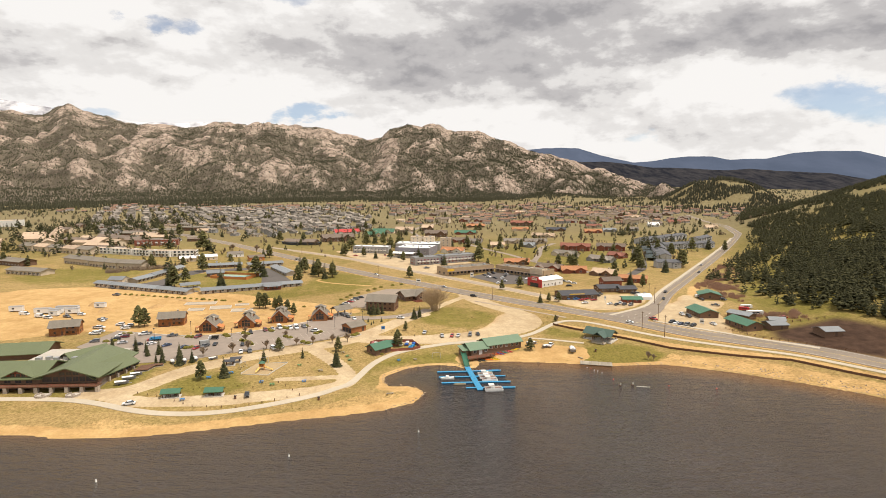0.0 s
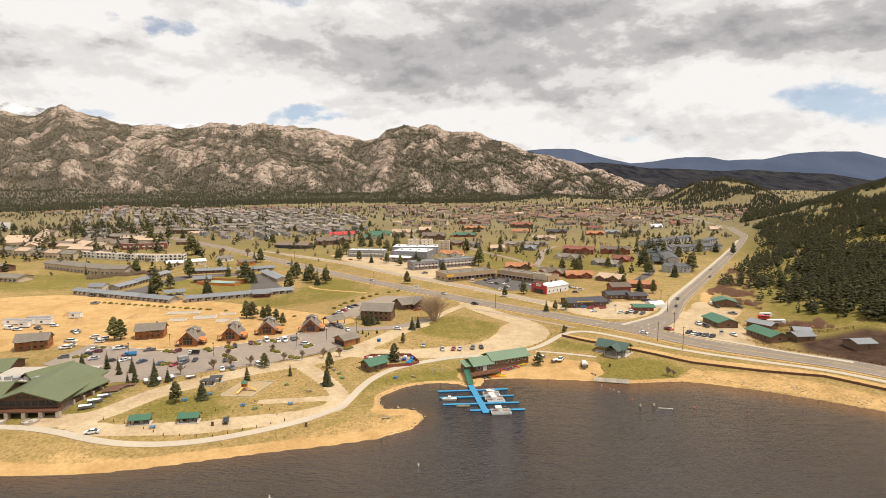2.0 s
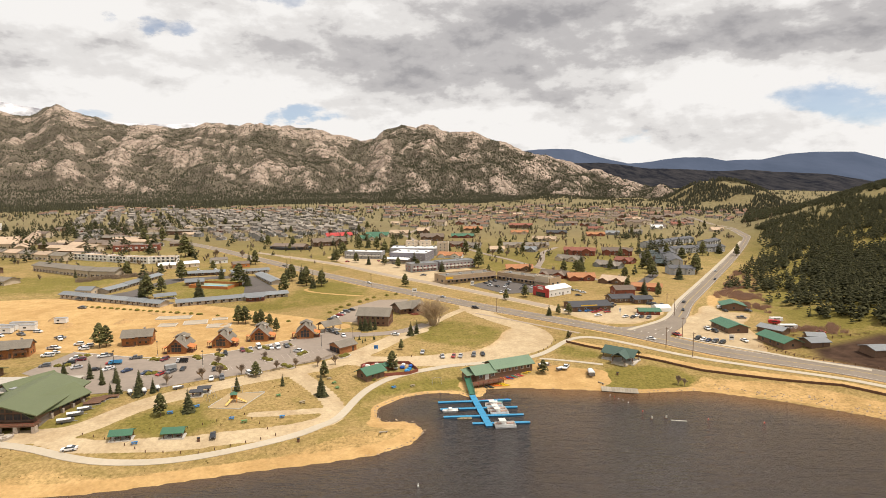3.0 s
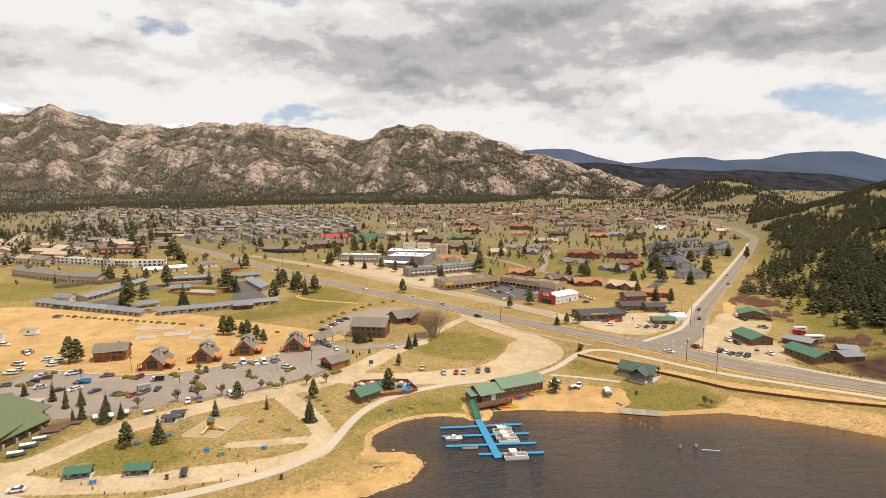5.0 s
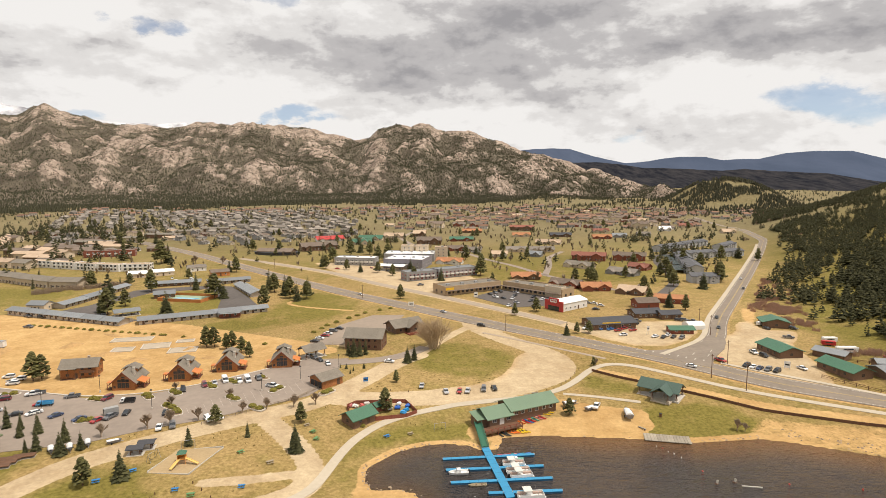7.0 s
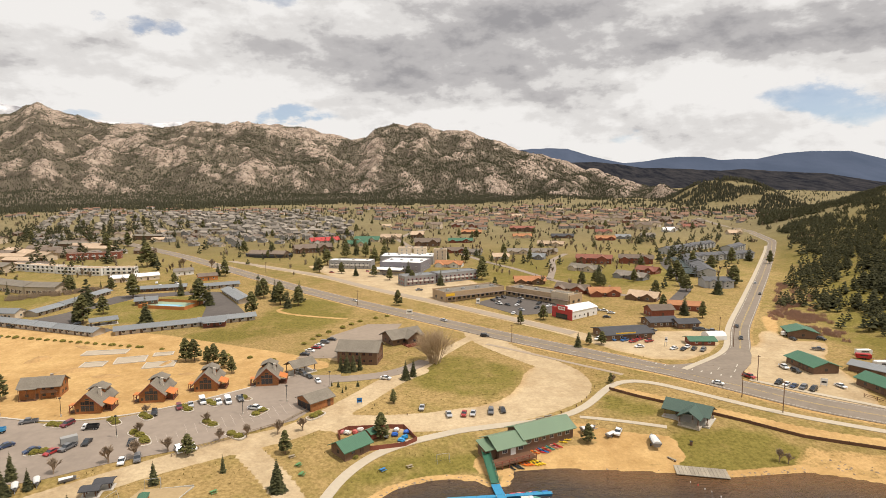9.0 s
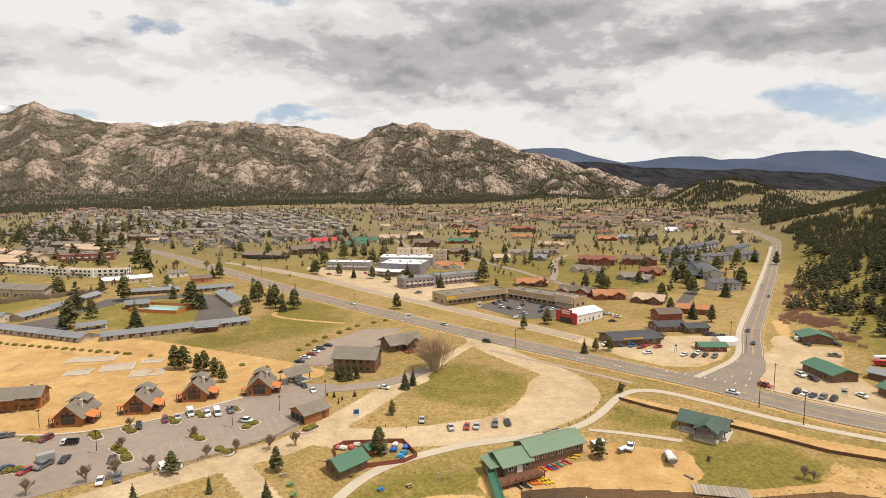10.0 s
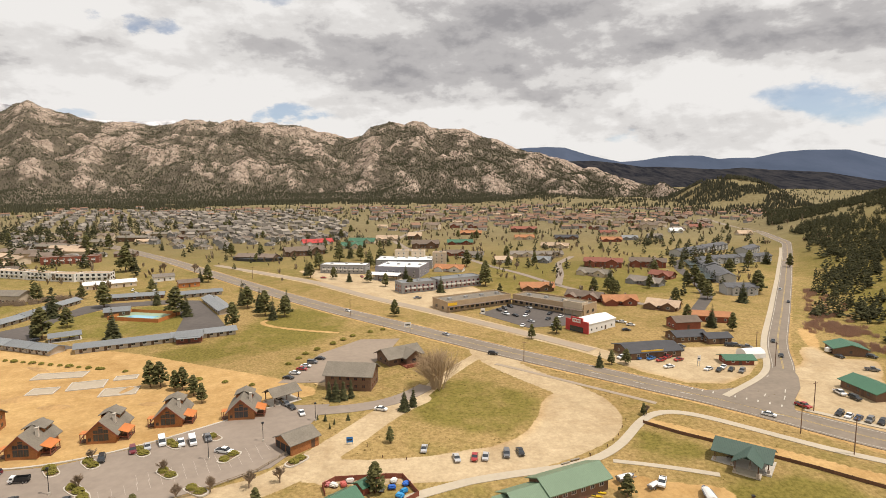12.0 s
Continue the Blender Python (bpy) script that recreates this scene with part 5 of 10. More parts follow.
    # west entry
    part("entry_roof", boxes((-6.6, -4.2, -4.9, -2.2, 2.75, 2.9)), ORANGE_ROOF, root)
    for y in (-4.75, -2.4):
        part("porch_post", boxes((-6.5, -6.3, y - 0.1, y + 0.1, -0.6, 2.75)), RED_WOOD, root)
    part("entry_floor", boxes((-6.6, -4.2, -4.9, -2.2, -0.6, 0.3)), TIMBER, root)
    window(root, -3.2, -D / 2, 0.9, 0, 0.8, 1.0, TRIM_DARK, True)
    return root


cabin = place(log_cabin(), -100, 290.2, 3, 0.93)
for x, y, r in ((-83.6, 298.3, 4), (-69, 307.8, 5), (-48.4, 311.3, 5)):
    clone(cabin, x, y, r, 0.93)


def log_house():
    root = gable_house("log_house", "two-storey honey log house with taupe roof", "house", 14.5, 8.5, 5.0, 2.6, LOG, TAUPE_ROOF, 0.8, 4, 2, 2, 2, (-1.0,), TRIM_DARK, True, (3.0, 0.4), 0, (-6.6, -0.6, 2.4, TAUPE_ROOF), "log houses", base=0.8)
    part("balcony", boxes((1.0, 6.6, -6.2, -4.27, 2.6, 2.8), (1.0, 6.6, -6.2, -6.1, 2.8, 3.8)), TIMBER, root)
    for x in (1.2, 6.4):
        part("balcony_post", boxes((x - 0.1, x + 0.1, -6.15, -5.95, -0.8, 2.6)), TIMBER, root)
    return root


h1 = place(log_house(), -123.8, 303.6, 9, 0.86)
clone(h1, -168.5, 287.5, 14, 0.87)


def marina_building():
    root = thing("marina_building", "long brown marina building with a green metal roof", "marina building")
    L, W, H, R = 18.5, 9.0, 3.5, 2.0
    bm = bmesh.new()
    prism(bm, [(-W / 2, -2.2), (-W / 2, H), (0, H + R), (W / 2, H), (W / 2, -2.2)], -L / 2, L / 2)
    part("wall", bm, BROWN_WOOD, root)
    part("roof", roof_bm(L, W, H, R, 0.9), GREEN_ROOF, root)
    bm = bmesh.new()
    prism(bm, [(-W / 2 - 1.2, -2.2), (-W / 2 - 1.2, H - 0.9), (-0.6, H + R - 0.9), (W / 2 - 1.2, H - 0.9), (W / 2 - 1.2, -2.2)], -L / 2 - 9.5, -L / 2)
    part("shop_wing", bm, BROWN_WOOD, root)
    part("shop_roof", roof_bm(9.0, W, H - 0.9, R, 0.8, x=-L / 2 - 5.3, y=-1.0), GREEN_ROOF, root)
    part("lean_to", boxes((-L / 2 - 13.0, -L / 2 - 9.5, -W / 2 + 0.6, 0.6, -2.2, 2.3)), BROWN_WOOD, root)
    bm = bmesh.new()
    prism(bm, [(-W / 2 - 0.2, 2.2), (1.2, 3.3), (1.2, 3.45), (-W / 2 - 0.2, 2.35)], -L / 2 - 13.6, -L / 2 - 9.2)
    part("lean_to_roof", bm, GREEN_ROOF, root)
    for x in (-7.5, -4.8, -2.0, 1.0, 4.0, 7.0):
        window(root, x, -W / 2, 1.5, 0, 1.5, 1.6, TRIM, True)
    for x in (-L / 2 - 7.6, -L / 2 - 2.0):
        window(root, x, -W / 2 - 1.2, 0.9, 0, 1.7, 1.6, TRIM, True)
    window(root, L / 2, -1.5, 1.5, 90, 1.5, 1.6, TRIM, True)
    door(root, -L / 2 - 4.7, -W / 2 - 1.2, -0.1, 0, TRIM, 1.6, 2.2)
    part("deck", boxes((-L / 2 - 13.5, -L / 2 + 1.0, -W / 2 - 5.2, -W / 2 - 1.25, -0.55, -0.15)), TIMBER, root, "dark timber deck")
    for k in range(7):
        x = -L / 2 - 13.2 + 2.35 * k
        part("deck_post", boxes((x - 0.1, x + 0.1, -W / 2 - 5.1, -W / 2 - 4.9, -2.6, 0.85)), RED_WOOD, root)
    part("deck_rail", boxes((-L / 2 - 13.3, -L / 2 + 0.9, -W / 2 - 5.08, -W / 2 - 4.96, 0.75, 0.88), (-L / 2 - 13.3, -L / 2 + 0.9, -W / 2 - 5.06, -W / 2 - 4.98, 0.3, 0.38)), RED_WOOD, root)
    return root


place(marina_building(), 42.4, 262.2, 22, 0.96, 0.2)


def hut(L=10.8, W=7.8):
    root = gable_house("boat_rental_hut", "brown wooden hut with a teal metal roof", "hut", L, W, 2.6, 1.7, BROWN_WOOD, TEAL_ROOF, 0.8, 2, 1, 1, 1, (1.5,), TRIM_DARK, True, base=0.8)
    return root


front_line(hut(8.8, 6.4), (-15.1, 251.2), (-8.5, 257.0), 6.4)
place(gable_house("storage_shed", "small shed with a green metal roof inside the fence", "shed", 6, 5, 2.4, 1.1, RED_WOOD, TEAL_ROOF, 0.4, 1, 0, 1, 1, (1.0,), TRIM_DARK, True), -8.0, 265.0, 42, 0.74)


def open_shelter(name, label, L, W, H, R, roof, posts_x, stone=False, bench=True, group=""):
    """An open timber shelter on posts with a gable roof."""
    root = thing(name, label, "shelter", group)
    part("roof", roof_bm(L, W, H, R, 0.7, 0.2), roof, root)
    bm = bmesh.new()
    for y in (-W / 2 + 0.3, W / 2 - 0.3):
        box(bm, -L / 2, L / 2, y - 0.12, y + 0.12, H - 0.3, H)
    part("beam", bm, TIMBER, root)
    for x in np.linspace(-L / 2 + 0.4, L / 2 - 0.4, posts_x):
        for y in (-W / 2 + 0.3, W / 2 - 0.3):
            p = part("post", boxes((x - 0.13, x + 0.13, y - 0.13, y + 0.13, -0.1, H - 0.3)), TIMBER, root)
            if stone:
                part("pier", boxes((x - 0.4, x + 0.4, y - 0.4, y + 0.4, -0.3, 1.1)), STONE, p, "stone pier")
    part("slab", boxes((-L / 2 - 0.6, L / 2 + 0.6, -W / 2 - 0.6, W / 2 + 0.6, -0.5, 0.12)), CONCRETE, root)
    if bench:
        for x in (-L / 4, L / 4):
            part("picnic_bench", boxes((x - 0.9, x + 0.9, -0.4, 0.4, 0.78, 0.84), (x - 0.9, x + 0.9, -0.95, -0.6, 0.5, 0.55), (x - 0.9, x + 0.9, 0.6, 0.95, 0.5, 0.55), (x - 0.6, x - 0.5, -0.8, 0.8, 0.12, 0.5), (x + 0.5, x + 0.6, -0.8, 0.8, 0.12, 0.5)), TIMBER, root)
    return root


s1 = place(open_shelter("picnic_shelter", "small open picnic shelter with teal metal roof", 8.0, 5.0, 2.6, 1.2, TEAL_ROOF, 3, group="picnic shelters"), -85, 204.3, 8, 0.72)
clone(s1, -70.2, 205.3, 4, 0.72)
pav = open_shelter("lakeside_pavilion", "large open timber pavilion with a weathered green roof on stone piers", 15.5, 9.0, 3.5, 2.4, PAV_ROOF, 4, True)
part("front_roof", turn(roof_bm(9.0, 7.0, 3.5, 2.2, 0.6, 0.2), 90, 2.2, -4.5), PAV_ROOF, pav)
for x in (-0.9, 5.3):
    p = part("post", boxes((x - 0.15, x + 0.15, -8.75, -8.45, -0.1, 3.4)), TIMBER, pav)
    part("pier", boxes((x - 0.42, x + 0.42, -9.0, -8.2, -0.3, 1.1)), STONE, p, "stone pier")
part("terrace", boxes((-1.5, 6.0, -9.0, -5.1, -0.5, 0.1)), PATH_TOP, pav)
place(pav, 92.8, 269.6, -42, 0.87)


def garage():
    root = gable_house("log_garage", "log garage with taupe roof and dark doors", "garage", 9.0, 7.8, 2.9, 1.6, LOG, TAUPE_ROOF, 0.6, 0, 1, 0, 1, (2.6,), TRIM_DARK, True, base=0.8)
    for y in (-2.4, 0, 2.4):
        door(root, -4.5, y, 0, -90, BLACK, 1.9, 2.2, "garage_door")
    return root


front_line(garage(), (-28.6, 281.8), (-22.2, 287.6), 7.8)


def lodge():
    """The big lodge: stone piers, decks and green roofs."""
    root = thing("lakeside_lodge", "large timber lodge with green metal roofs, stone piers and balconies", "lodge")
    # main hall, gable to the lake
    bm = bmesh.new()
    prism(bm, [(-11, 2.6), (-11, 5.3), (0, 8.6), (11, 5.3), (11, 2.6)], -3, 26)
    part("hall", turn(bm, 90, 0, 0), BROWN_WOOD, root)
    part("hall_roof", turn(roof_bm(30, 22, 5.3, 3.3, 1.5, 0.35), 90, 0, 11.2), GREEN_ROOF_Y, root)
    # darkened copy of the field stone: the deck's shade is in its colour
    part("undercroft", boxes((-11, 11, -2.2, 26, -1, 2.6)), mat("shadowed_stone", (0.22, 0.18, 0.15), 0.9, scale=2, vary=0.3, bump=0.4), root)
    for row in (3.0,):
        for x in (-7.5, -5, -2.5, 0, 2.5, 5, 7.5):
            window(root, x, -3, row, 0, 2.2, 2.0, TRIM_DARK, True)
    for x in (-2.6, 0, 2.6):
        window(root, x, -3, 5.5, 0, 2.2, 1.3, TRIM_DARK, True)
    part("balcony", boxes((-34, 12.5, -7.0, -3.05, 2.1, 2.4)), TIMBER, root)
    part("balcony_rail", boxes((-34, 12.5, -7.0, -6.9, 3.2, 3.35), (-34, 12.5, -6.98, -6.92, 2.5, 2.57), (12.4, 12.5, -6.9, -3.1, 3.2, 3.35)), RED_WOOD, root)
    for k in range(32):
        x = -33.9 + 1.48 * k
        part("baluster", boxes((x - 0.05, x + 0.05, -6.98, -6.92, 2.4, 3.2)), RED_WOOD, root)
    for k in range(9):
        x = -33 + 5.65 * k
        bm = boxes((x - 0.75, x + 0.75, -7.0, -5.5, -1, 2.1))
        for v in bm.verts:
            if v.co.z > 1.5:
                v.co.x = x + (v.co.x - x) * 0.8
        part("stone_pier", bm, STONE, root)
    # added dark sheets that imitate the shaded voids between the piers
    for k in range(8):
        part("undercroft_opening", boxes((-31.4 + 5.65 * k, -28.9 + 5.65 * k, -3.08, -2.2, -0.2, 1.9)) if k < 3 else boxes((-31.4 + 5.65 * k, -28.9 + 5.65 * k, -2.3, -2.1, -0.2, 1.9)), GLASS, root, "dark panel put in for the shaded void under the terrace")
    for x in (-9.3, 9.3):
        window(root, x, -3, 3.0, 0, 1.6, 2.0, TRIM_DARK, True)
    # west wing with a dormer
    bm = bmesh.new()
    prism(bm, [(-3, -1), (-3, 4.9), (6.5, 8.4), (16, 4.9), (16, -1)], -40, -11)
    part("west_wing", bm, BROWN_WOOD, root)
    part("west_roof", roof_bm(29, 19, 4.9, 3.5, 1.5, 0.35, -25.5, 6.5), OLIVE_ROOF, root)
    for x in (-35, -31, -27, -23, -19, -15):
        window(root, x, -3, 2.7, 0, 2.4, 1.9, TRIM_DARK, True)
    bm = bmesh.new()
    prism(bm, [(-5, 4.6), (-5, 5.4), (0, 7.7), (5, 5.4), (5, 4.6)], -2.9, 6)
    part("dormer", turn(bm, 90, -19, 0), RED_WOOD, root)
    part("dormer_roof", turn(roof_bm(9.5, 10, 5.4, 2.3, 0.8, 0.3), 90, -19, 1.6), GREEN_ROOF_Y, root)
    for x in (-21, -19, -17):
        window(root, x, -2.9, 5.2, 0, 1.5, 1.2, TRIM_DARK, True)
    # east wing running back
    bm = bmesh.new()
    prism(bm, [(-6, -1), (-6, 4.2), (0, 6.9), (6, 4.2), (6, -1)], -2, 20)
    part("east_wing", turn(bm, 74, 4.0, 1.0), BROWN_WOOD, root)
    part("east_roof", turn(roof_bm(22, 12, 4.2, 2.7, 1.3, 0.3, 9), 74, 4.0, 1.0), OLIVE_ROOF, root)
    for k in range(5):
        c = Matrix.Rotation(radians(74), 3, "Z") @ Vector((2.5 + 4.4 * k, -6.0, 0))
        window(root, 4.0 + c.x, 1.0 + c.y, 2.2, 74, 3.0, 1.8, TRIM_DARK, True)
        part("buttress", turn(boxes((0.0 + 4.4 * k, 0.8 + 4.4 * k, -7.0, -6.0, -1, 2.4)), 74, 4.0, 1.0), STONE, root)
    # back wings
    bm = bmesh.new()
    prism(bm, [(-8, -1), (-8, 4.6), (0, 7.2), (8, 4.6), (8, -1)], -22, 22)
    part("rear_wing", turn(bm, 8, -53.5, 37), BROWN_WOOD, root)
    part("rear_roof", turn(roof_bm(44, 16, 4.6, 2.6, 1.4, 0.3), 8, -53.5, 37), OLIVE_ROOF, root)
    bm = bmesh.new()
    prism(bm, [(-4.5, -1), (-4.5, 5.6), (0, 7.7), (4.5, 5.6), (4.5, -1)], -8, 8)
    part("stair_tower", turn(bm, 58, -9, 26), BROWN_WOOD, root)
    part("tower_roof", turn(roof_bm(16, 9, 5.6, 2.1, 1.0, 0.3), 58, -9, 26), OLIVE_ROOF, root)
    part("link", boxes((-28, 6, 14, 34, -1, 5.0)), BROWN_WOOD, root)
    part("link_roof", boxes((-28.5, 6.5, 13.5, 34.5, 5.0, 5.3)), mat("pale_flat_roof", (0.42, 0.38, 0.32), 0.9, scale=0.8, vary=0.15), root, "pale flat roof between the gables")
    for k in range(5):
        part("roof_unit", boxes((-25 + 3.6 * k, -23 + 3.6 * k, 17 + k % 2, 19 + k % 2, 5.3, 6.6)), STEEL, root, "grey rooftop unit")
    return root


place(lodge(), -125.2, 216.0, 0, 0.95, -0.2)
for x, y, r in ((-131.2, 207.3, 2.6), (-120.6, 207.0, 2.4)):
    fp = thing("fire_pit_patio", "round pale stone patio with a low fire pit wall", "patio", "lodge patios")
    part("paving", turn(disc(bmesh.new(), r, -0.3, 0.0, 20), 0), CONCRETE, fp).matrix_basis = pose(0, 0, 0.12, 0, -90, 0)
    for k in range(14):
        a = 6.283 * k / 18 + 2.4
        piece("wall_stone", shared(("wall_stone",), lambda: boxes((-0.45, 0.45, -0.22, 0.22, -0.2, 0.6)), STONE), fp, pose((r - 0.2) * math.cos(a), (r - 0.2) * math.sin(a), 0, 0, 0, math.degrees(a) + 90))
    part("fire_pit", disc(bmesh.new(), 0.6, 0, 0.45, 10), STONE, fp).matrix_basis = pose(0, 0, 0.1, 0, -90, 0)
    place(fp, x, y)


def timber_inn():
    root = gable_house("roadside_inn", "two-storey brown timber inn with a taupe roof", "inn", 16.5, 10.5, 5.6, 2.8, BROWN_WOOD, TAUPE_ROOF, 0.9, 5, 3, 3, 2, (-3.5,), RED_WOOD, True, base=1.0)
    return root


front_line(timber_inn(), (-25, 330), (-8.8, 326.5), 10.5)
rest = gable_house("roadside_restaurant", "low brown restaurant with a broad taupe roof and red deck", "restaurant", 15, 10, 3.4, 2.4, BROWN_WOOD, TAUPE_ROOF, 1.2, 4, 2, 2, 1, (0.0,), TRIM_DARK, True, cross=(2.5, 7.0, 2.5), base=1.0)
part("deck", boxes((-3, 8, -11.0, -5.05, -1, 0.3)), RED_WOOD, rest, "red timber deck")
part("deck_wall", boxes((-3, 8, -11.1, -11.0, 0.3, 1.3), (8, 8.1, -11.0, -5.05, 0.3, 1.3)), RED_WOOD, rest)
place(rest, 1.5, 360.5, 30)
canopy = open_shelter("timber_entry_canopy", "open timber entry canopy with taupe roof", 11.5, 8.0, 4.2, 2.2, TAUPE_ROOF, 3, True, False)
place(canopy, -38.3, 320.8, 40, 0.82)

# ---------------- the grey-roofed motel ----------------
MOTEL_WALL = mat("motel_stucco", (0.44, 0.385, 0.32), 0.9, scale=2, vary=0.12, bump=0.2, each=0.1)


def motel_wing(L, W=7.0, wall=None, roof=None, label="low motel wing with grey metal roof", H=2.35, rise=1.15, bays=0, trim=None):
    root = thing("motel_wing", label, "motel", "motel wings")
    wall, roof = wall or MOTEL_WALL, roof or BLUEGREY_ROOF
    bm = bmesh.new()
    prism(bm, [(-W / 2, -1.5), (-W / 2, H), (0, H + rise), (W / 2, H), (W / 2, -1.5)], -L / 2, L / 2)
    part("wall", bm, wall, root)
    part("roof", roof_bm(L, W, H, rise, 1.0, 0.2), roof, root)
    n = bays or max(2, int(L / 4.2))
    for x in spread(n, L, 0.6):
        window(root, x + 0.6, -W / 2, 0.85, 0, 1.7, 1.1, trim)
        door(root, x - 0.8, -W / 2, 0, 0, TRIM_DARK)
    return root


a, b = np.array((-220, 411.0)), np.array((-145.5, 380.0))
wing = motel_wing(13.2)
for k in range(6):
    p, q = a + (b - a) * k / 6, a + (b - a) * (k + 1) / 6
    front_line(wing if k == 0 else clone(wing, 0, 0), p, q, 7.0, 0.35 * (5 - k) * 0.3)
for p, q, lab in (((-136, 381), (-101, 396), "long low motel wing with grey metal roof"), ((-101, 396), (-76, 407), "low motel wing with grey roof and red brick end"),
                  ((-175, 487), (-143, 496), "rear motel wing with grey roof"), ((-136, 492), (-110, 504), "motel office wing with grey roof"),
                  ((-116, 485), (-95, 447), "short diagonal motel wing with grey roof")):
    front_line(motel_wing(length(p, q) - 0.3, 7.5, label=lab, wall=BROWN_WOOD if "rear" in lab else None), p, q, 7.5)
for p, q in (((-197, 424), (-193, 444)), ((-193, 445), (-190, 466)), ((-190, 467), (-187, 486))):
    front_line(motel_wing(length(p, q), 7.0, label="stepped motel wing with grey roof"), p, q, 7.0)
front_line(gable_house("motel_office", "red brick motel office with grey roof and deck", "motel office", 11, 7, 2.8, 1.5, RED_WOOD, BLUEGREY_ROOF, 0.6, 3, 0, 1, porch=(-5, 5, 2.5, BLUEGREY_ROOF)), (-99, 393), (-88, 396), 7)
front_line(open_shelter("motel_picnic_hut", "low dark picnic hut with grey roof", 12, 6, 2.5, 1.2, BLUEGREY_ROOF, 4), (-156, 399), (-146, 405), 6)
front_line(gable_house("motel_storage", "beige storage house with grey roof and small cupola", "storage house", 11, 8, 3.2, 1.8, BEIGE, BLUEGREY_ROOF, 0.4, 2, 0, 1), (-216, 421), (-205, 419), 8)
front_line(gable_house("pool_house", "small pool house with grey roof", "pool house", 12, 7, 2.8, 1.6, BROWN_WOOD, BLUEGREY_ROOF, 0.6, 3, 0, 1), (-155, 447), (-144, 451), 7)


def pool():
    root = thing("swimming_pool", "fenced swimming pool with pale green deck and orange fence", "swimming pool")
    part("pool_deck", boxes((-15, 15, -9, 9, -1, 0.25)), mat("pool_deck", (0.28, 0.36, 0.24), 0.8, scale=2, vary=0.1), root)
    part("pool_water", boxes((-9, 7, -3.2, 2.6, 0.2, 0.3)), mat("pool_water", (0.22, 0.5, 0.62), 0.1, scale=1, vary=0.1, bump=0.02), root, "pale blue pool water")
    for x0, x1, y0, y1 in ((-15.1, 15.1, -9.1, -9.0), (-15.1, 15.1, 9.0, 9.1), (-15.1, -15, -9, 9), (15, 15.1, -9, 9)):
        part("fence_panel", boxes((x0, x1, y0, y1, -1, 1.9)), ORANGE_WOOD, root)
    return root


ORANGE_WOOD = mat("orange_fence_boards", (0.46, 0.17, 0.05), 0.75, scale=2, vary=0.2, bump=0.2)
place(pool(), -134, 446, -16)
tagged(slab("pavement_motel_drive", [(-186, 432), (-180, 476), (-168, 482), (-140, 489), (-118, 486), (-97, 448), (-80, 412), (-100, 402), (-105, 408), (-112, 440), (-130, 478), (-164, 470), (-176, 440), (-166, 402), (-140, 392), (-146, 386), (-200, 410)], 0.1, ASPHALT_NEW, 6), "dark asphalt motel drive", "drive")

# ---------------- town: west ----------------
for p, q, w in (((-306, 525), (-276, 508), TAN_ROOF), ((-275, 507), (-244, 490), TAN_ROOF), ((-243, 490), (-222, 486), TAN_ROOF)):
    front_line(motel_wing(length(p, q), 12, BEIGE, TAUPE_ROOF, "tan two-level motel block with taupe roof", 5.0, 2.0), p, q, 12)
for k, (p, q) in enumerate((((-318, 592), (-294, 583)), ((-294, 582), (-270, 573)), ((-269, 572), (-249, 564)), ((-248, 564), (-228, 558)), ((-227, 560), (-205, 561)))):
    # windows are enlarged so their dark panes imitate the deep balcony shade
    front_line(flat_block("balcony_motel", "white two-storey motel with balconies and tan roof", "motel", length(p, q), 9, 5.6, WHITE_WALL, TAN_ROOF, 2, 5, 2, 0.25, None, False, 0, "balcony motels", balcony=4, ww=2.3, wh=1.8), p, q, 9)
front_line(flat_block("red_brown_motel", "red-brown two-storey motel with railed galleries", "motel", 44, 10, 6.0, RED_WOOD, BROWN_ROOF, 2, 9, 2, 0.3, None, False, 1, balcony=7), (-300, 645), (-258, 655), 10)
for p, q, lab, roof, wall in (((-207, 525), (-192, 529), "tan shop with white roof", WHITE_ROOF, BEIGE), ((-192, 531), (-176, 540), "tan shop with a white roof", WHITE_ROOF, BEIGE), ((-172, 552), (-158, 560), "white house beside the highway", GREY_ROOF, WHITE_WALL),
                              ((-146, 527), (-132, 534), "orange timber house with brown roof", BROWN_ROOF, ORANGE_WOOD), ((-262, 688), (-240, 690), "brown roadside shop with brown roof", BROWN_ROOF, BROWN_WOOD)):
    front_line(gable_house("roadside_shop", lab, "shop", length(p, q) * 0.85, 9, 3.2, 1.6, wall, roof, 0.5, 3, 0, 2), p, q, 9)
for k in range(5):
    front_line(motel_wing(17, 12, BEIGE, TAN_ROOF if k % 2 else TAUPE_ROOF, "tan condominium block with brown roof", 5.2, 2.2, 3), (-404 + 19 * k, 619 - 8.5 * k), (-388 + 19 * k, 612 - 8.5 * k), 12)
for k in range(9):
    place(motel_wing(17, 11, BEIGE, TAN_ROOF, "brown-roofed stepped condominium block", 5.2, 2.2, 2), -395 - 10 * k, 652 + 20 * k, 118)
for k in range(6):
    place(motel_wing(18, 11, BEIGE, BROWN_ROOF if k % 2 else TAN_ROOF, "tan condominium block among pines", 5.2, 2.2, 2), -372 + 12 * k, 690 - 9 * k + 26 * (k % 2), -28 + 30 * (k % 2))
for k in range(5):
    place(motel_wing(34, 11, BEIGE if k % 2 else BROWN_WOOD, TAUPE_ROOF, "long low brown-roofed motel block", 5.0, 1.6, 4), -345 + 22 * k, 745 + 40 * k, -14 + 5 * k)
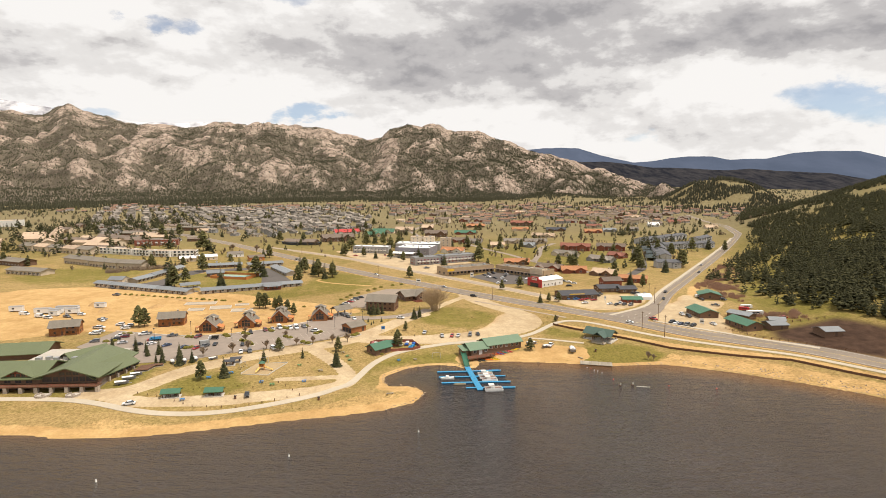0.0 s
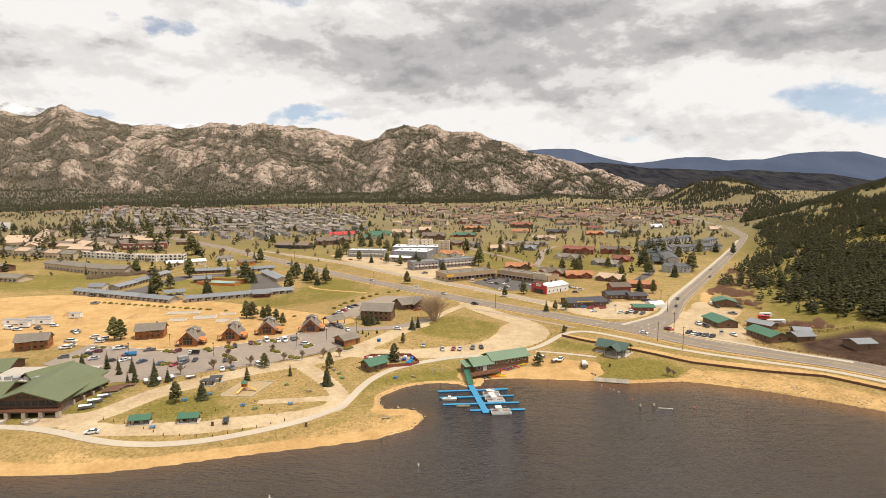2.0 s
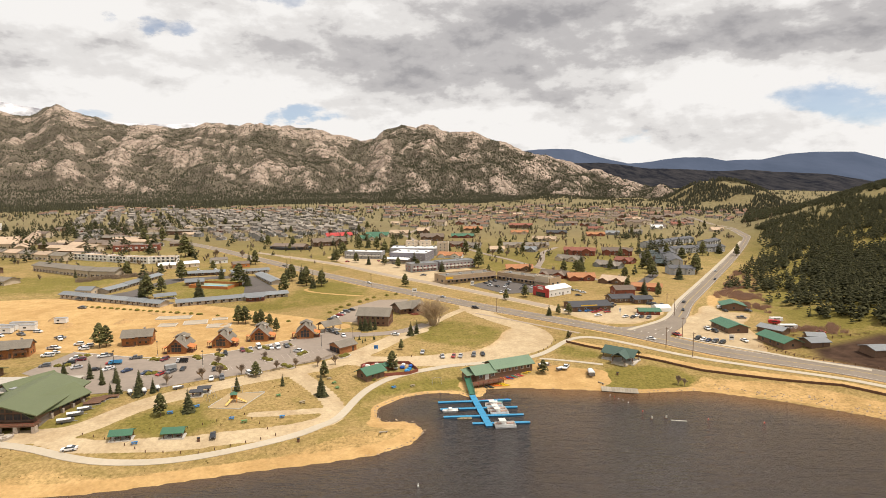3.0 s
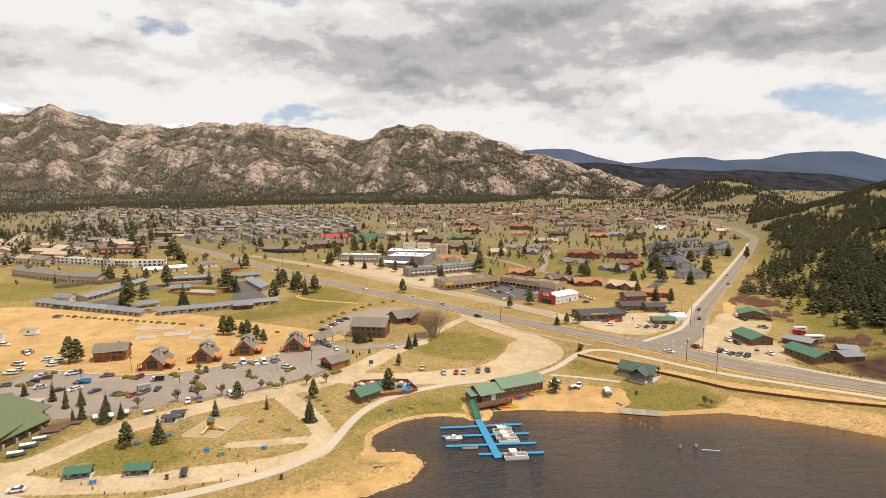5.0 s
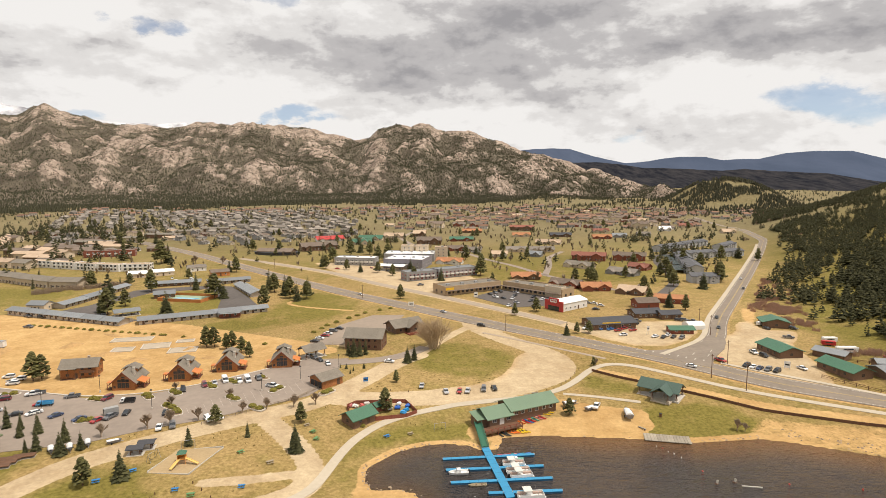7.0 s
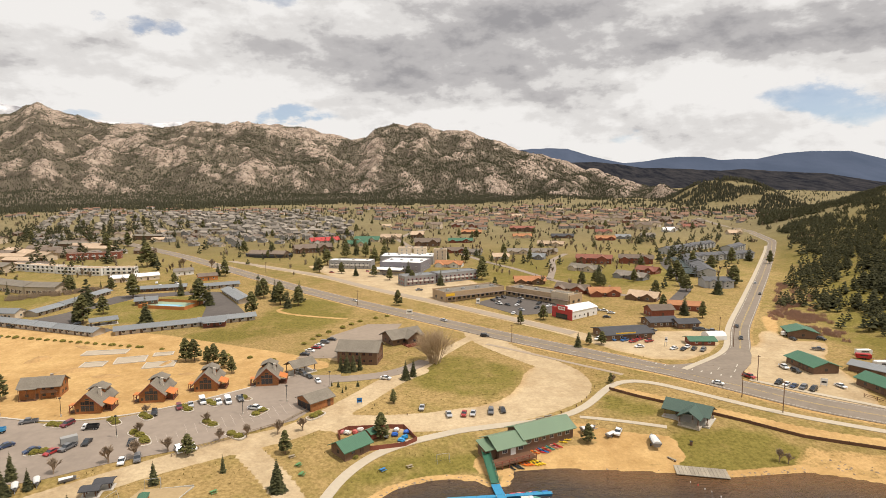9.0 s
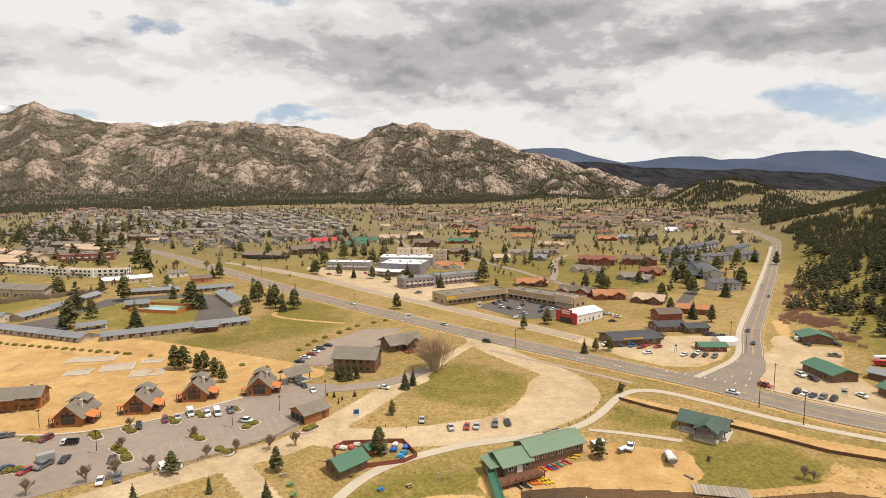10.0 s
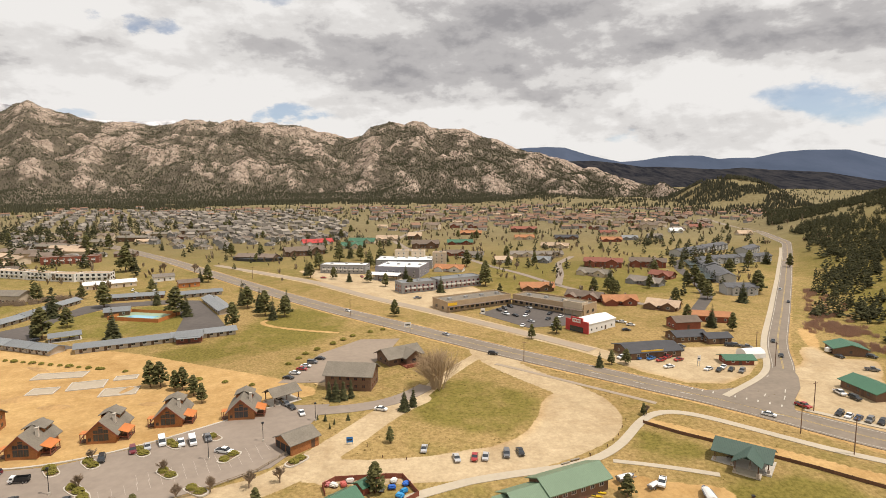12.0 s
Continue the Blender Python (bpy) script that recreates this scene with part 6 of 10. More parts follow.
place(motel_wing(40, 14, BROWN_WOOD, TAUPE_ROOF, "long low dark-roofed motel block", 4.0, 2.0), -345, 520, -28)
place(motel_wing(36, 12, BEIGE, TAUPE_ROOF, "low tan motel block near the meadow", 3.2, 1.8), -300, 470, -20)
for k in range(7):
    place(motel_wing(30, 11, BROWN_WOOD if k % 2 else BEIGE, TAN_ROOF if k % 3 else BROWN_ROOF, "long tan-roofed lodging block near the highway", 4.6, 1.8, 3), -300 - 26 * (k % 4), 598 + 27 * k, -16 + 4 * (k % 3))
for k in range(6):
    place(motel_wing(22, 10, BEIGE, TAN_ROOF, "tan stepped condominium block", 5.0, 2.0, 2), -432 - 16 * (k % 3), 610 + 26 * k, 20 - 14 * (k % 2))
place(flat_block("white_warehouse", "pale two-storey building among trees", "building", 44, 22, 9, WHITE_WALL, TAN_ROOF, 2, 8, 3, 0.4), -610, 905, 10)

# ---------------- town: hotel, mall, shops ----------------
front_line(flat_block("hotel_wing", "grey two-storey hotel wing with white roof", "hotel", 36, 13, 6.4, GREY_SIDING, WHITE_ROOF, 2, 10, 2, 0.4, None, False, 3, "hotel wings", balcony=8), (-57, 580), (-22, 572), 13)
front_line(flat_block("hotel_hall", "slate-walled hotel hall with a white roof", "hotel", 34, 30, 7.4, PURPLE_GREY, WHITE_ROOF, 2, 6, 4, 0.6, None, False, 4, "hotel wings"), (-16, 560), (20, 548), 30)
front_line(flat_block("hotel_block", "white flat-roofed rear block of the hotel", "hotel", 46, 26, 6.5, GREY_SIDING, WHITE_ROOF, 2, 6, 4, 0.5, None, False, 5, "hotel wings"), (-14, 598), (30, 592), 26)
front_line(flat_block("hotel_wing", "pale grey three-level hotel wing with red trim", "hotel", 24, 12, 6.4, GREY_SIDING, BLUEGREY_ROOF, 2, 7, 3, 0.5, BRICK_RED, False, 1, "hotel wings", balcony=5), (5, 494), (27, 503), 12)
front_line(flat_block("hotel_wing", "pale grey hotel wing with red trim", "hotel", 34, 12, 6.4, GREY_SIDING, BLUEGREY_ROOF, 2, 9, 3, 0.5, BRICK_RED, False, 1, "hotel wings", balcony=8), (29, 504), (60, 519), 12)
for ob in [o for o in bpy.data.objects if o.name.startswith("hotel_wing")]:
    ends = [v[0] for v in ob.children[0].bound_box]
    deep = min(v[1] for v in ob.children[0].bound_box)
    bm, n = bmesh.new(), int((max(ends) - min(ends)) / 3.4)
    for k in range(n):
        c = min(ends) + (max(ends) - min(ends)) * (k + 0.5) / n
        for z in (0.2, 3.1):
            box(bm, c - 0.75, c + 0.75, deep - 0.012, deep + 0.2, z, z + 2.5) if k % 2 else box(bm, c - 1.5, c + 1.5, deep - 0.02, deep + 0.2, z + 2.35, z + 2.75)
    part("bay_panel", bm, BRICK_RED if "red" in ob.get("label", "red") else TRIM, ob, "dark red recessed bay panels")
place(open_shelter("hotel_canopy", "white-roofed hotel entrance canopy", 22, 12, 4.0, 0.8, WHITE_ROOF, 4, False, False), -6, 548, -22)
for x, y in ((7, 622), (21, 620), (38, 606)):
    place(flat_block("beige_tower", "beige four-storey apartment block", "apartments", 11, 11, 11.5, BEIGE, TAN_ROOF, 4, 2, 2, 0.6, None, False, 1, "beige apartments"), x, y, -8)
TANBLOCK = mat("tan_block_wall", (0.40, 0.29, 0.18), 0.9, scale=2, vary=0.15, bump=0.2)
front_line(flat_block("shopping_mall", "long tan shopping strip with brown awning", "shops", 44, 16, 5.0, TANBLOCK, TAUPE_ROOF, 1, 12, 2, 0.9, TRIM_DARK, False, 4, awning=(2.4, BROWN_ROOF), ww=2.2, wh=1.6), (29, 441), (68, 460), 16)
front_line(flat_block("shopping_mall", "tan shopping strip wing beside the parking yard", "shops", 47, 14, 5.0, TANBLOCK, TAUPE_ROOF, 1, 13, 2, 0.9, TRIM_DARK, False, 4, awning=(2.4, BROWN_ROOF), ww=2.2, wh=1.6), (69, 460), (101, 424), 14)
front_line(flat_block("tan_gable_block", "plain beige end wall block of the shops", "shops", 6, 12, 7.0, BEIGE, TAUPE_ROOF, 1, 0, 0, 0.3, None, False, 0), (99, 424), (105, 429), 12)
mall = bpy.data.objects["shopping_mall"]
part("fascia_sign", boxes((-21.5, -15.5, -8.2, -8.06, 3.3, 4.9)), mat("yellow_sign", (0.7, 0.42, 0.03), 0.5, scale=3, vary=0.1, bump=0), mall, "yellow fascia sign")
tagged(slab("pavement_mall_yard", [(46, 437), (68, 458), (98, 428), (90, 408), (66, 405)], 0.12, ASPHALT_NEW, 6), "dark asphalt shop car park", "car park")
red = gable_house("red_front_store", "white metal store with a red false front", "store", 22, 12, 4.4, 1.6, WHITE_WALL, WHITE_ROOF, 0.3, 5, 0, 0, 1, (3.0,))
part("false_front", boxes((-11.6, -11.0, -6.8, 6.8, -0.8, 5.6), (-11.8, -11.0, -3.5, 3.5, 5.6, 7.0)), BRICK_RED, red, "bright red false front")
part("sign_panel", boxes((-11.95, -11.82, -2.4, 2.4, 4.6, 6.4)), WHITE_WALL, red, "white sign panel")
for k in range(4):
    part("sign_bar", boxes((-12.0, -11.96, -1.9 + k, -1.3 + k, 5.2, 6.0)), BRICK_RED, red)
part("shop_front", boxes((-11.72, -11.62, -4, 4, 0, 2.6)), GLASS, red)
front_line(red, (91, 391), (110, 403.5), 12)
front_line(gable_house("filling_station", "low store with charcoal roof and yellow fascia", "store", 23, 14, 2.9, 1.6, BROWN_WOOD, DARK_ROOF, 1.0, 5, 0, 2, 1, (0.0,)), (96.5, 352.6), (118.2, 355.4), 12)
bar = part("fascia_sign", boxes((-7, 3, -7.2, -7.05, 2.9, 3.6)), mat("yellow_sign", (0.7, 0.42, 0.03), 0.5, scale=3, vary=0.1, bump=0), bpy.data.objects["filling_station"], "yellow fascia sign")
front_line(gable_house("roadside_kiosk", "small store with a green awning roof", "store", 11, 6.5, 2.2, 1.0, RED_WOOD, TEAL_ROOF, 0.9, 3, 0, 1), (131.3, 342), (142.3, 341), 6.5)
front_line(gable_house("dark_roof_store", "long store with charcoal roof", "store", 15, 10, 2.7, 1.6, BROWN_WOOD, DARK_ROOF, 0.7, 4, 0, 2), (127, 373), (141, 374), 10)
front_line(gable_house("dark_roof_store", "charcoal-roofed annex of the store", "store", 11, 8, 2.8, 1.4, BROWN_WOOD, DARK_ROOF, 0.7, 3, 0, 2), (140, 369.5), (150, 370), 8)
front_line(gable_house("red_barn_house", "red barn-like house with brown roof", "house", 13, 9, 3.8, 2.0, RED_WOOD, BROWN_ROOF, 0.6, 1, 0, 2), (137, 394), (149.5, 395), 9)
front_line(gable_house("cedar_roof_house", "red house with cedar-orange roof", "house", 20, 8, 3.2, 1.7, RED_WOOD, CEDAR_ROOF, 0.7, 4, 0, 1), (152, 411), (172, 403), 8)

# ---------------- grey apartments by the side road ----------------
def townhouse_row(p, q, deep=11.0):
    """A row of two-storey units, each with its own gable to the front."""
    L = length(p, q) - 0.6
    root = thing("grey_townhouses", "row of grey townhouses with charcoal roofs", "townhouses", "grey townhouses")
    H, rise = 5.0, 1.9
    bm = bmesh.new()
    prism(bm, [(-deep / 2, -1.5), (-deep / 2, H), (0, H + rise), (deep / 2, H), (deep / 2, -1.5)], -L / 2, L / 2)
    part("wall", bm, PALE_SIDING, root)
    part("roof", roof_bm(L, deep, H, rise, 0.6), SLATE_ROOF, root)
    n = max(2, int(L / 7.5))
    for k, x in enumerate(spread(n, L, 0.4)):
        drop_ = 0.5 * (k % 2)
        bm = bmesh.new()
        prism(bm, [(-2.2, -1.5), (-2.2, H - 0.4 - drop_), (0, H + 0.9 - drop_), (2.2, H - 0.4 - drop_), (2.2, -1.5)], 0, deep / 2 + 1.6)
        part("bay", turn(bm, -90, x), PALE_SIDING, root)
        part("bay_roof", turn(roof_bm(deep / 2 + 1.6, 4.4, H - 0.38 - drop_, 1.3, 0.35, 0.18), -90, x, -(deep / 2 + 1.6) / 2), SLATE_ROOF, root)
        window(root, x, -deep / 2 - 1.6, 0.9, 0, 1.8, 1.3)
        window(root, x, -deep / 2 - 1.6, 3.0, 0, 1.5, 1.1)
        window(root, x + 3.2, -deep / 2, 3.1, 0, 1.2, 1.2)
    return front_line(root, p, q, deep)


def carport(p, q, deep):
    L = length(p, q) - 0.6
    root = thing("carport", "long low carport with dark green-black roof beside the lane", "carport", "carports")
    part("roof", boxes((-L / 2, L / 2, -deep / 2, deep / 2, 2.45, 2.7)), CARPORT_ROOF, root)
    part("back_wall", boxes((-L / 2, L / 2, deep / 2 - 0.3, deep / 2 - 0.1, -1.0, 2.45)), GREY_SIDING, root)
    n = int(L / 6) + 1
    for k in range(n + 1):
        x = -L / 2 + 0.2 + (L - 0.4) * k / n
        part("post", boxes((x - 0.1, x + 0.1, -deep / 2 + 0.2, -deep / 2 + 0.4, -1.0, 2.45)), TRIM, root)
        part("roof_rib", boxes((x - 0.12, x + 0.12, -deep / 2, deep / 2, 2.7, 2.85)), BLUEGREY_ROOF, root)
    return front_line(root, p, q, deep)


SLATE_ROOF = mat("slate_shingles", (0.105, 0.105, 0.11), 0.85, scale=2.5, vary=0.2, bump=0.3)
PALE_SIDING = mat("pale_grey_siding", (0.40, 0.40, 0.40), 0.75, scale=2, vary=0.12, bump=0.1, each=0.1)
CARPORT_ROOF = mat("carport_roof", (0.035, 0.05, 0.045), 0.7, scale=1.5, vary=0.25, bump=0.2)
for p, q in (((247, 600), (216, 512)),):
    a = np.array(q, float) - np.array(p, float)
    for f0, f1 in ((0.0, 0.32), (0.34, 0.66), (0.68, 1.0)):
        carport(tuple(np.array(p) + a * f0), tuple(np.array(p) + a * f1), 7.5)
for p, q in (((257, 598), (242, 555)), ((241, 552), (226, 509)), ((208, 470), (228, 468)), ((268, 590), (296, 596)), ((298, 597), (330, 604)), ((262, 634), (300, 661)), ((301, 662), (340, 689)), ((330, 640), (360, 668))):
    townhouse_row(p, q)
tagged(ribbon("road_townhouses", [(168, 432), (196, 470), (212, 512), (228, 570), (246, 610), (262, 622)], 3.6, 0.12, ASPHALT_NEW), "narrow asphalt lane to the townhouses", "road")

# ---------------- stables ----------------
for p, q, dep, roof, lab in (((158.5, 300.5), (169, 300.8), 15, TEAL_ROOF, "brown stable barn with a green metal roof"), ((168.4, 273), (177.6, 274.3), 16, TEAL_ROOF, "long brown stable with a green metal roof"),
                             ((183.5, 350), (195, 346), 10, TEAL_ROOF, "dark hay barn with a green roof")):
    ob = gable_house("stable_barn", lab, "barn", dep, length(p, q), 2.9, 1.7, BROWN_WOOD, roof, 0.8, 3, 0, 1, 1, (2.0,), TRIM_DARK, True, group="stable barns")
    a = math.atan2(q[1] - p[1], q[0] - p[0])
    place(ob, (p[0] + q[0]) / 2 - math.sin(a) * dep / 2, (p[1] + q[1]) / 2 + math.cos(a) * dep / 2, math.degrees(a) - 90)
for p, q in (((175.5, 304), (181.6, 293.8)), ((180.5, 272), (189.5, 272.4)), ((195.5, 254.5), (204.5, 255)), ((186, 282), (193, 280))):
    front_line(gable_house("metal_shed", "low shed with pale corrugated roof", "shed", length(p, q), 8 if length(p, q) > 8 else 5, 2.5, 1.1, BROWN_WOOD, BLUEGREY_ROOF, 0.6, 0, 0, 0, 1, (1.0,), group="metal sheds"), p, q, 8 if length(p, q) > 8 else 5)

# ---------------- scattered houses ----------------
def home(label, x0, y0, x1, y1, wall, roof, storeys=1, depth=9.0, cross=True, garage=0, chim=True):
    L = length((x0, y0), (x1, y1))
    H, rise = 2.35 * storeys + 0.25, depth * 0.27
    ob = gable_house("house", label, "house", L, depth, H, rise, wall, roof, 0.9, max(2, int(L / 3.5)), 1, 2, storeys, (-L * 0.2,),
                     chimney=(L * 0.2, 0.5) if chim else None, garage=garage, cross=(L * 0.24, min(8.0, L * 0.4), 2.4) if cross else None, group="valley houses", base=1.5)
    if cross and L > 17:                        # a lower side wing and an open deck
        bm = bmesh.new()
        prism(bm, [(-3.4, -1.5), (-3.4, H * 0.85), (0, H * 0.85 + 1.7), (3.4, H * 0.85), (3.4, -1.5)], 0, depth / 2 + 3.6)
        part("wing", turn(bm, -90, -L * 0.33), wall, ob)
        part("wing_roof", turn(roof_bm(depth / 2 + 3.6, 6.8, H * 0.85 + 0.02, 1.7, 0.6, 0.2), -90, -L * 0.33, -(depth / 2 + 3.6) / 2), roof, ob)
        part("deck", boxes((-L * 0.12, L * 0.1, -depth / 2 - 3.0, -depth / 2 - 0.02, -1.2, 0.1)), TIMBER, ob)
    return front_line(ob, (x0, y0), (x1, y1), depth)


for row in (
    ("dark-walled house with cedar-orange roof", 83, 496, 104, 494, BROWN_WOOD, CEDAR_ROOF), ("red-brown house with brown roof", 105, 471, 122, 458, RED_WOOD, BROWN_ROOF),
    ("low red house with cedar-orange roof", 122, 451, 141, 449, RED_WOOD, CEDAR_ROOF), ("tan-roofed brown ranch house", 143, 442, 156, 431, BROWN_WOOD, TAN_ROOF),
    ("grey-roofed house with red deck", 164, 519, 178, 500, GREY_SIDING, GREY_ROOF), ("beige ranch house with tan roof", 140, 556, 157, 538, BEIGE, TAUPE_ROOF),
    ("long red-brown timber house", 157, 591, 184, 579, RED_WOOD, RED_ROOF), ("long two-level red-brown house", 194, 587, 220, 576, RED_WOOD, BROWN_ROOF),
    ("maroon house with maroon roof", 189, 539, 199, 526, RED_WOOD, RED_ROOF), ("tan house with grey roof", 108, 653, 128, 651, BEIGE, GREY_ROOF),
    ("long tan house with grey roof", 132, 650, 156, 648, BEIGE, GREY_ROOF), ("small white house with tan roof", 88, 620, 102, 618, WHITE_WALL, TAN_ROOF), ("blue-grey cottage with metal roof", 120, 620, 133, 612, GREY_SIDING, BLUEGREY_ROOF),
):
    home(*row, storeys=2 if "two-level" in row[0] or "long red" in row[0] else 1)
for row in (
    ("red house with teal roof", 59, 755, 86, 752, RED_WOOD, TEAL_ROOF), ("house with cedar-orange roof", 85, 856, 111, 853, BROWN_WOOD, CEDAR_ROOF),
    ("brown timber house on grass", 47, 667, 70, 664, RED_WOOD, BROWN_ROOF), ("white house on the slope", 66, 653, 82, 652, WHITE_WALL, GREY_ROOF), ("white house with orange roof", 32, 581, 53, 573, WHITE_WALL, CEDAR_ROOF),
    ("big dark timber house with red roof", 156, 885, 187, 874, BROWN_WOOD, RED_ROOF), ("tan house below the dark one", 143, 797, 165, 795, BEIGE, CEDAR_ROOF), ("dark brown house with charcoal roof", 190, 792, 216, 789, BROWN_WOOD, DARK_ROOF),
    ("low tan house on bare ground", 154, 720, 179, 708, BEIGE, TAN_ROOF), ("house with orange roof on the rise", 236, 764, 258, 761, RED_WOOD, CEDAR_ROOF), ("beige house with red-orange roof", 263, 843, 284, 841, BEIGE, RED_ROOF),
    ("blue-grey house on the slope", 266, 778, 283, 776, GREY_SIDING, BLUEGREY_ROOF), ("grey house among pines", 304, 792, 320, 790, GREY_SIDING, GREY_ROOF),
):
    home(*row, storeys=2 if "big" in row[0] else 1)
for row in (
    ("white house with a pale roof", 362, 854, 377, 852, WHITE_WALL, WHITE_ROOF), ("beige house with red roof", 416, 905, 434, 903, BEIGE, RED_ROOF), ("tan house near the road bend", 429, 811, 445, 809, BEIGE, TAN_ROOF),
    ("brown chalet with steep roof", 19, 725, 46, 722, BROWN_WOOD, BROWN_ROOF), ("brown cabin with tan roof", 17, 805, 32, 803, BROWN_WOOD, TAN_ROOF),
    ("brown shop with long roof", -100, 674, -66, 690, BROWN_WOOD, BROWN_ROOF), ("white house with a red roof", -97, 762, -67, 774, WHITE_WALL, BRICK_RED), ("low beige hall with green roof", -57, 733, -33, 730, BEIGE, TEAL_ROOF),
    ("beige hall with green roof", -50, 775, -22, 770, BEIGE, TEAL_ROOF), ("tan house by the lane", -20, 800, 4, 796, BEIGE, TAN_ROOF),
):
    home(*row, depth=12, storeys=2 if "brown" in row[0] else 1)
boat = gable_house("boat_shaped_restaurant", "dark rounded restaurant with brown roof", "restaurant", 36, 14, 3.4, 2.4, BROWN_WOOD, BROWN_ROOF, 0.6, 8, 0, 2)
bm = bmesh.new()
ring = [(math.cos(6.2832 * k / 28) * 24, math.sin(6.2832 * k / 28) * 11) for k in range(28)]
lo = [bm.verts.new((x * 0.93, y * 0.9, -1.5)) for x, y in ring]
hi = [bm.verts.new((x, y, 2.6)) for x, y in ring]
ins = [bm.verts.new((x * 0.985, y * 0.97, 2.6)) for x, y in ring]
for k in range(28):
    j = (k + 1) % 28
    bm.faces.new((lo[k], lo[j], hi[j], hi[k])), bm.faces.new((hi[k], hi[j], ins[j], ins[k]))
bm.faces.new(ins)
part("hull_wall", bm, DARK_ROOF, boat, "dark curved outer wall")
front_line(boat, (-142, 655), (-106, 645), 14)

# ---------------- grey subdivision and far rows ----------------
def small_home(label, wall, roof, L, W, storeys):
    return gable_house("subdivision_house", label, "house", L, W, 2.6 * storeys + 0.2, W * 0.22, wall, roof, 0.5, 2, 0, 1, 1, (), garage=1, cross=(-L * 0.22, L * 0.4, 1.5), group="subdivision houses", base=1.2)


KINDS = [small_home("grey house with dark grey roof", GREY_SIDING, GREY_ROOF, 13, 9, 1), small_home("pale grey two-storey house", GREY_SIDING, GREY_ROOF, 12, 9, 2), small_home("taupe house with brown roof", BEIGE, BROWN_ROOF, 14, 9, 1),
         small_home("beige house with grey roof", BEIGE, GREY_ROOF, 13, 10, 1)]
BROWNS = [small_home("brown timber house with brown roof", BROWN_WOOD, BROWN_ROOF, 16, 10, 1), small_home("red-brown house with brown roof", RED_WOOD, BROWN_ROOF, 16, 10, 1), small_home("tan house with tan roof", BEIGE, TAN_ROOF, 15, 10, 1), small_home("beige house with taupe roof", BEIGE, BROWN_ROOF, 18, 10, 2)]
used = set()


def drop(kind, x, y, rz, s=1.0):
    if kind in used:
        return clone(kind, x, y, rz, s)
    used.add(kind)
    return place(kind, x, y, rz, s)


HOMES = []
rnd = random.Random(8)
for k in range(27):                               # curved streets of grey houses
    d0 = 715 + 25 * k
    for u in np.arange(-27.0, -4.0, 1.28 * 1000 / (d0 + 140)):
        x, y = d0 * math.tan(radians(u)) + rnd.uniform(-3, 3), d0 + 30 * math.sin(u * 0.35 + k * 0.13) + rnd.uniform(-4, 4)
        if line_distance(HIGHWAY, x, y) < 34 or (x + 55) * 0.55 > 0.2 * (1500 - y) - 100 or rnd.random() < 0.2 or within([(-240, 700), (-60, 640), (-15, 830), (-80, 800)], np.array(x), np.array(y)):
            continue
        if y > 760 + 0.55 * (-240 - x) - 240:
            HOMES.append((x, y, rnd.choice((-25, -20, 65, 70)) + rnd.uniform(-6, 6)))
HOMES.sort(key=lambda r: r[1])
for x, y, r in HOMES[:60]:
    drop(rnd.choice(KINDS), x, y, r, rnd.uniform(0.76, 0.95))


def far_homes(name, rows, walls, roof, label):
    """Rows of far houses, too small to pick apart, in one mesh with walls and roofs."""
    bm = bmesh.new()
    for x, y, r in rows:
        L, W, H, R = rnd.uniform(9, 14), rnd.uniform(7, 9), rnd.choice((2.6, 2.8, 4.6)), rnd.uniform(1.4, 2.1)
        n0 = len(bm.verts)
        m = pose(x, y, float(relief(x, y)) + 5, 0, 0, r)
        prof = [(-W / 2, -1), (-W / 2, H), (0, H + R), (W / 2, H), (W / 2, -1)]
        a = [bm.verts.new(m @ Vector((-L / 2, p, q))) for p, q in prof]
        b = [bm.verts.new(m @ Vector((L / 2, p, q))) for p, q in prof]
        for f in (a[::-1], b, (a[0], a[1], b[1], b[0]), (a[3], a[4], b[4], b[3])):
            bm.faces.new(f)
        for s in (-1, 1):
            q = [bm.verts.new(m @ Vector((xx, yy, zz))) for xx, yy, zz in ((-L / 2 - .5, 0, H + R + .1), (L / 2 + .5, 0, H + R + .1), (L / 2 + .5, s * (W / 2 + .5), H - .25), (-L / 2 - .5, s * (W / 2 + .5), H - .25))]
            bm.faces.new(q).material_index = 1
        for k in range(3):
            cx0 = -L / 2 + L * (k + 0.5) / 3
            q = [bm.verts.new(m @ Vector((cx0 + dx, -W / 2 - 0.05, zz))) for dx, zz in ((-0.7, 1.0), (0.7, 1.0), (0.7, 2.2), (-0.7, 2.2))]
            bm.faces.new(q).material_index = 2
    me = bpy.data.meshes.new(name)
    bm.to_mesh(me), bm.free()
    for m in (walls, roof, GLASS):
        me.materials.append(m)
    return tagged(new(name, me), label, "houses", kind="stuff")


ISLE_GREY = island_mat("far_grey_roofs", (0.10, 0.085, 0.07), (0.40, 0.35, 0.295))
ISLE_BROWN = island_mat("far_brown_roofs", (0.10, 0.055, 0.04), (0.30, 0.18, 0.12))
ISLE_WALL = island_mat("far_walls", (0.15, 0.138, 0.13), (0.62, 0.57, 0.52))
far_homes("far_subdivision", HOMES[60:], ISLE_WALL, ISLE_GREY, "far rows of grey-roofed houses")
for k in range(64):                              # brown houses on the open slope
    x, y = rnd.uniform(-30, 560), rnd.uniform(880, 1330)
    if line_distance(SIDE_ROAD, x, y) > 25 and x < 0.62 * y - 130:
        drop(rnd.choice(BROWNS), x, y, rnd.uniform(-30, 30), rnd.uniform(0.9, 1.25))
rows = []
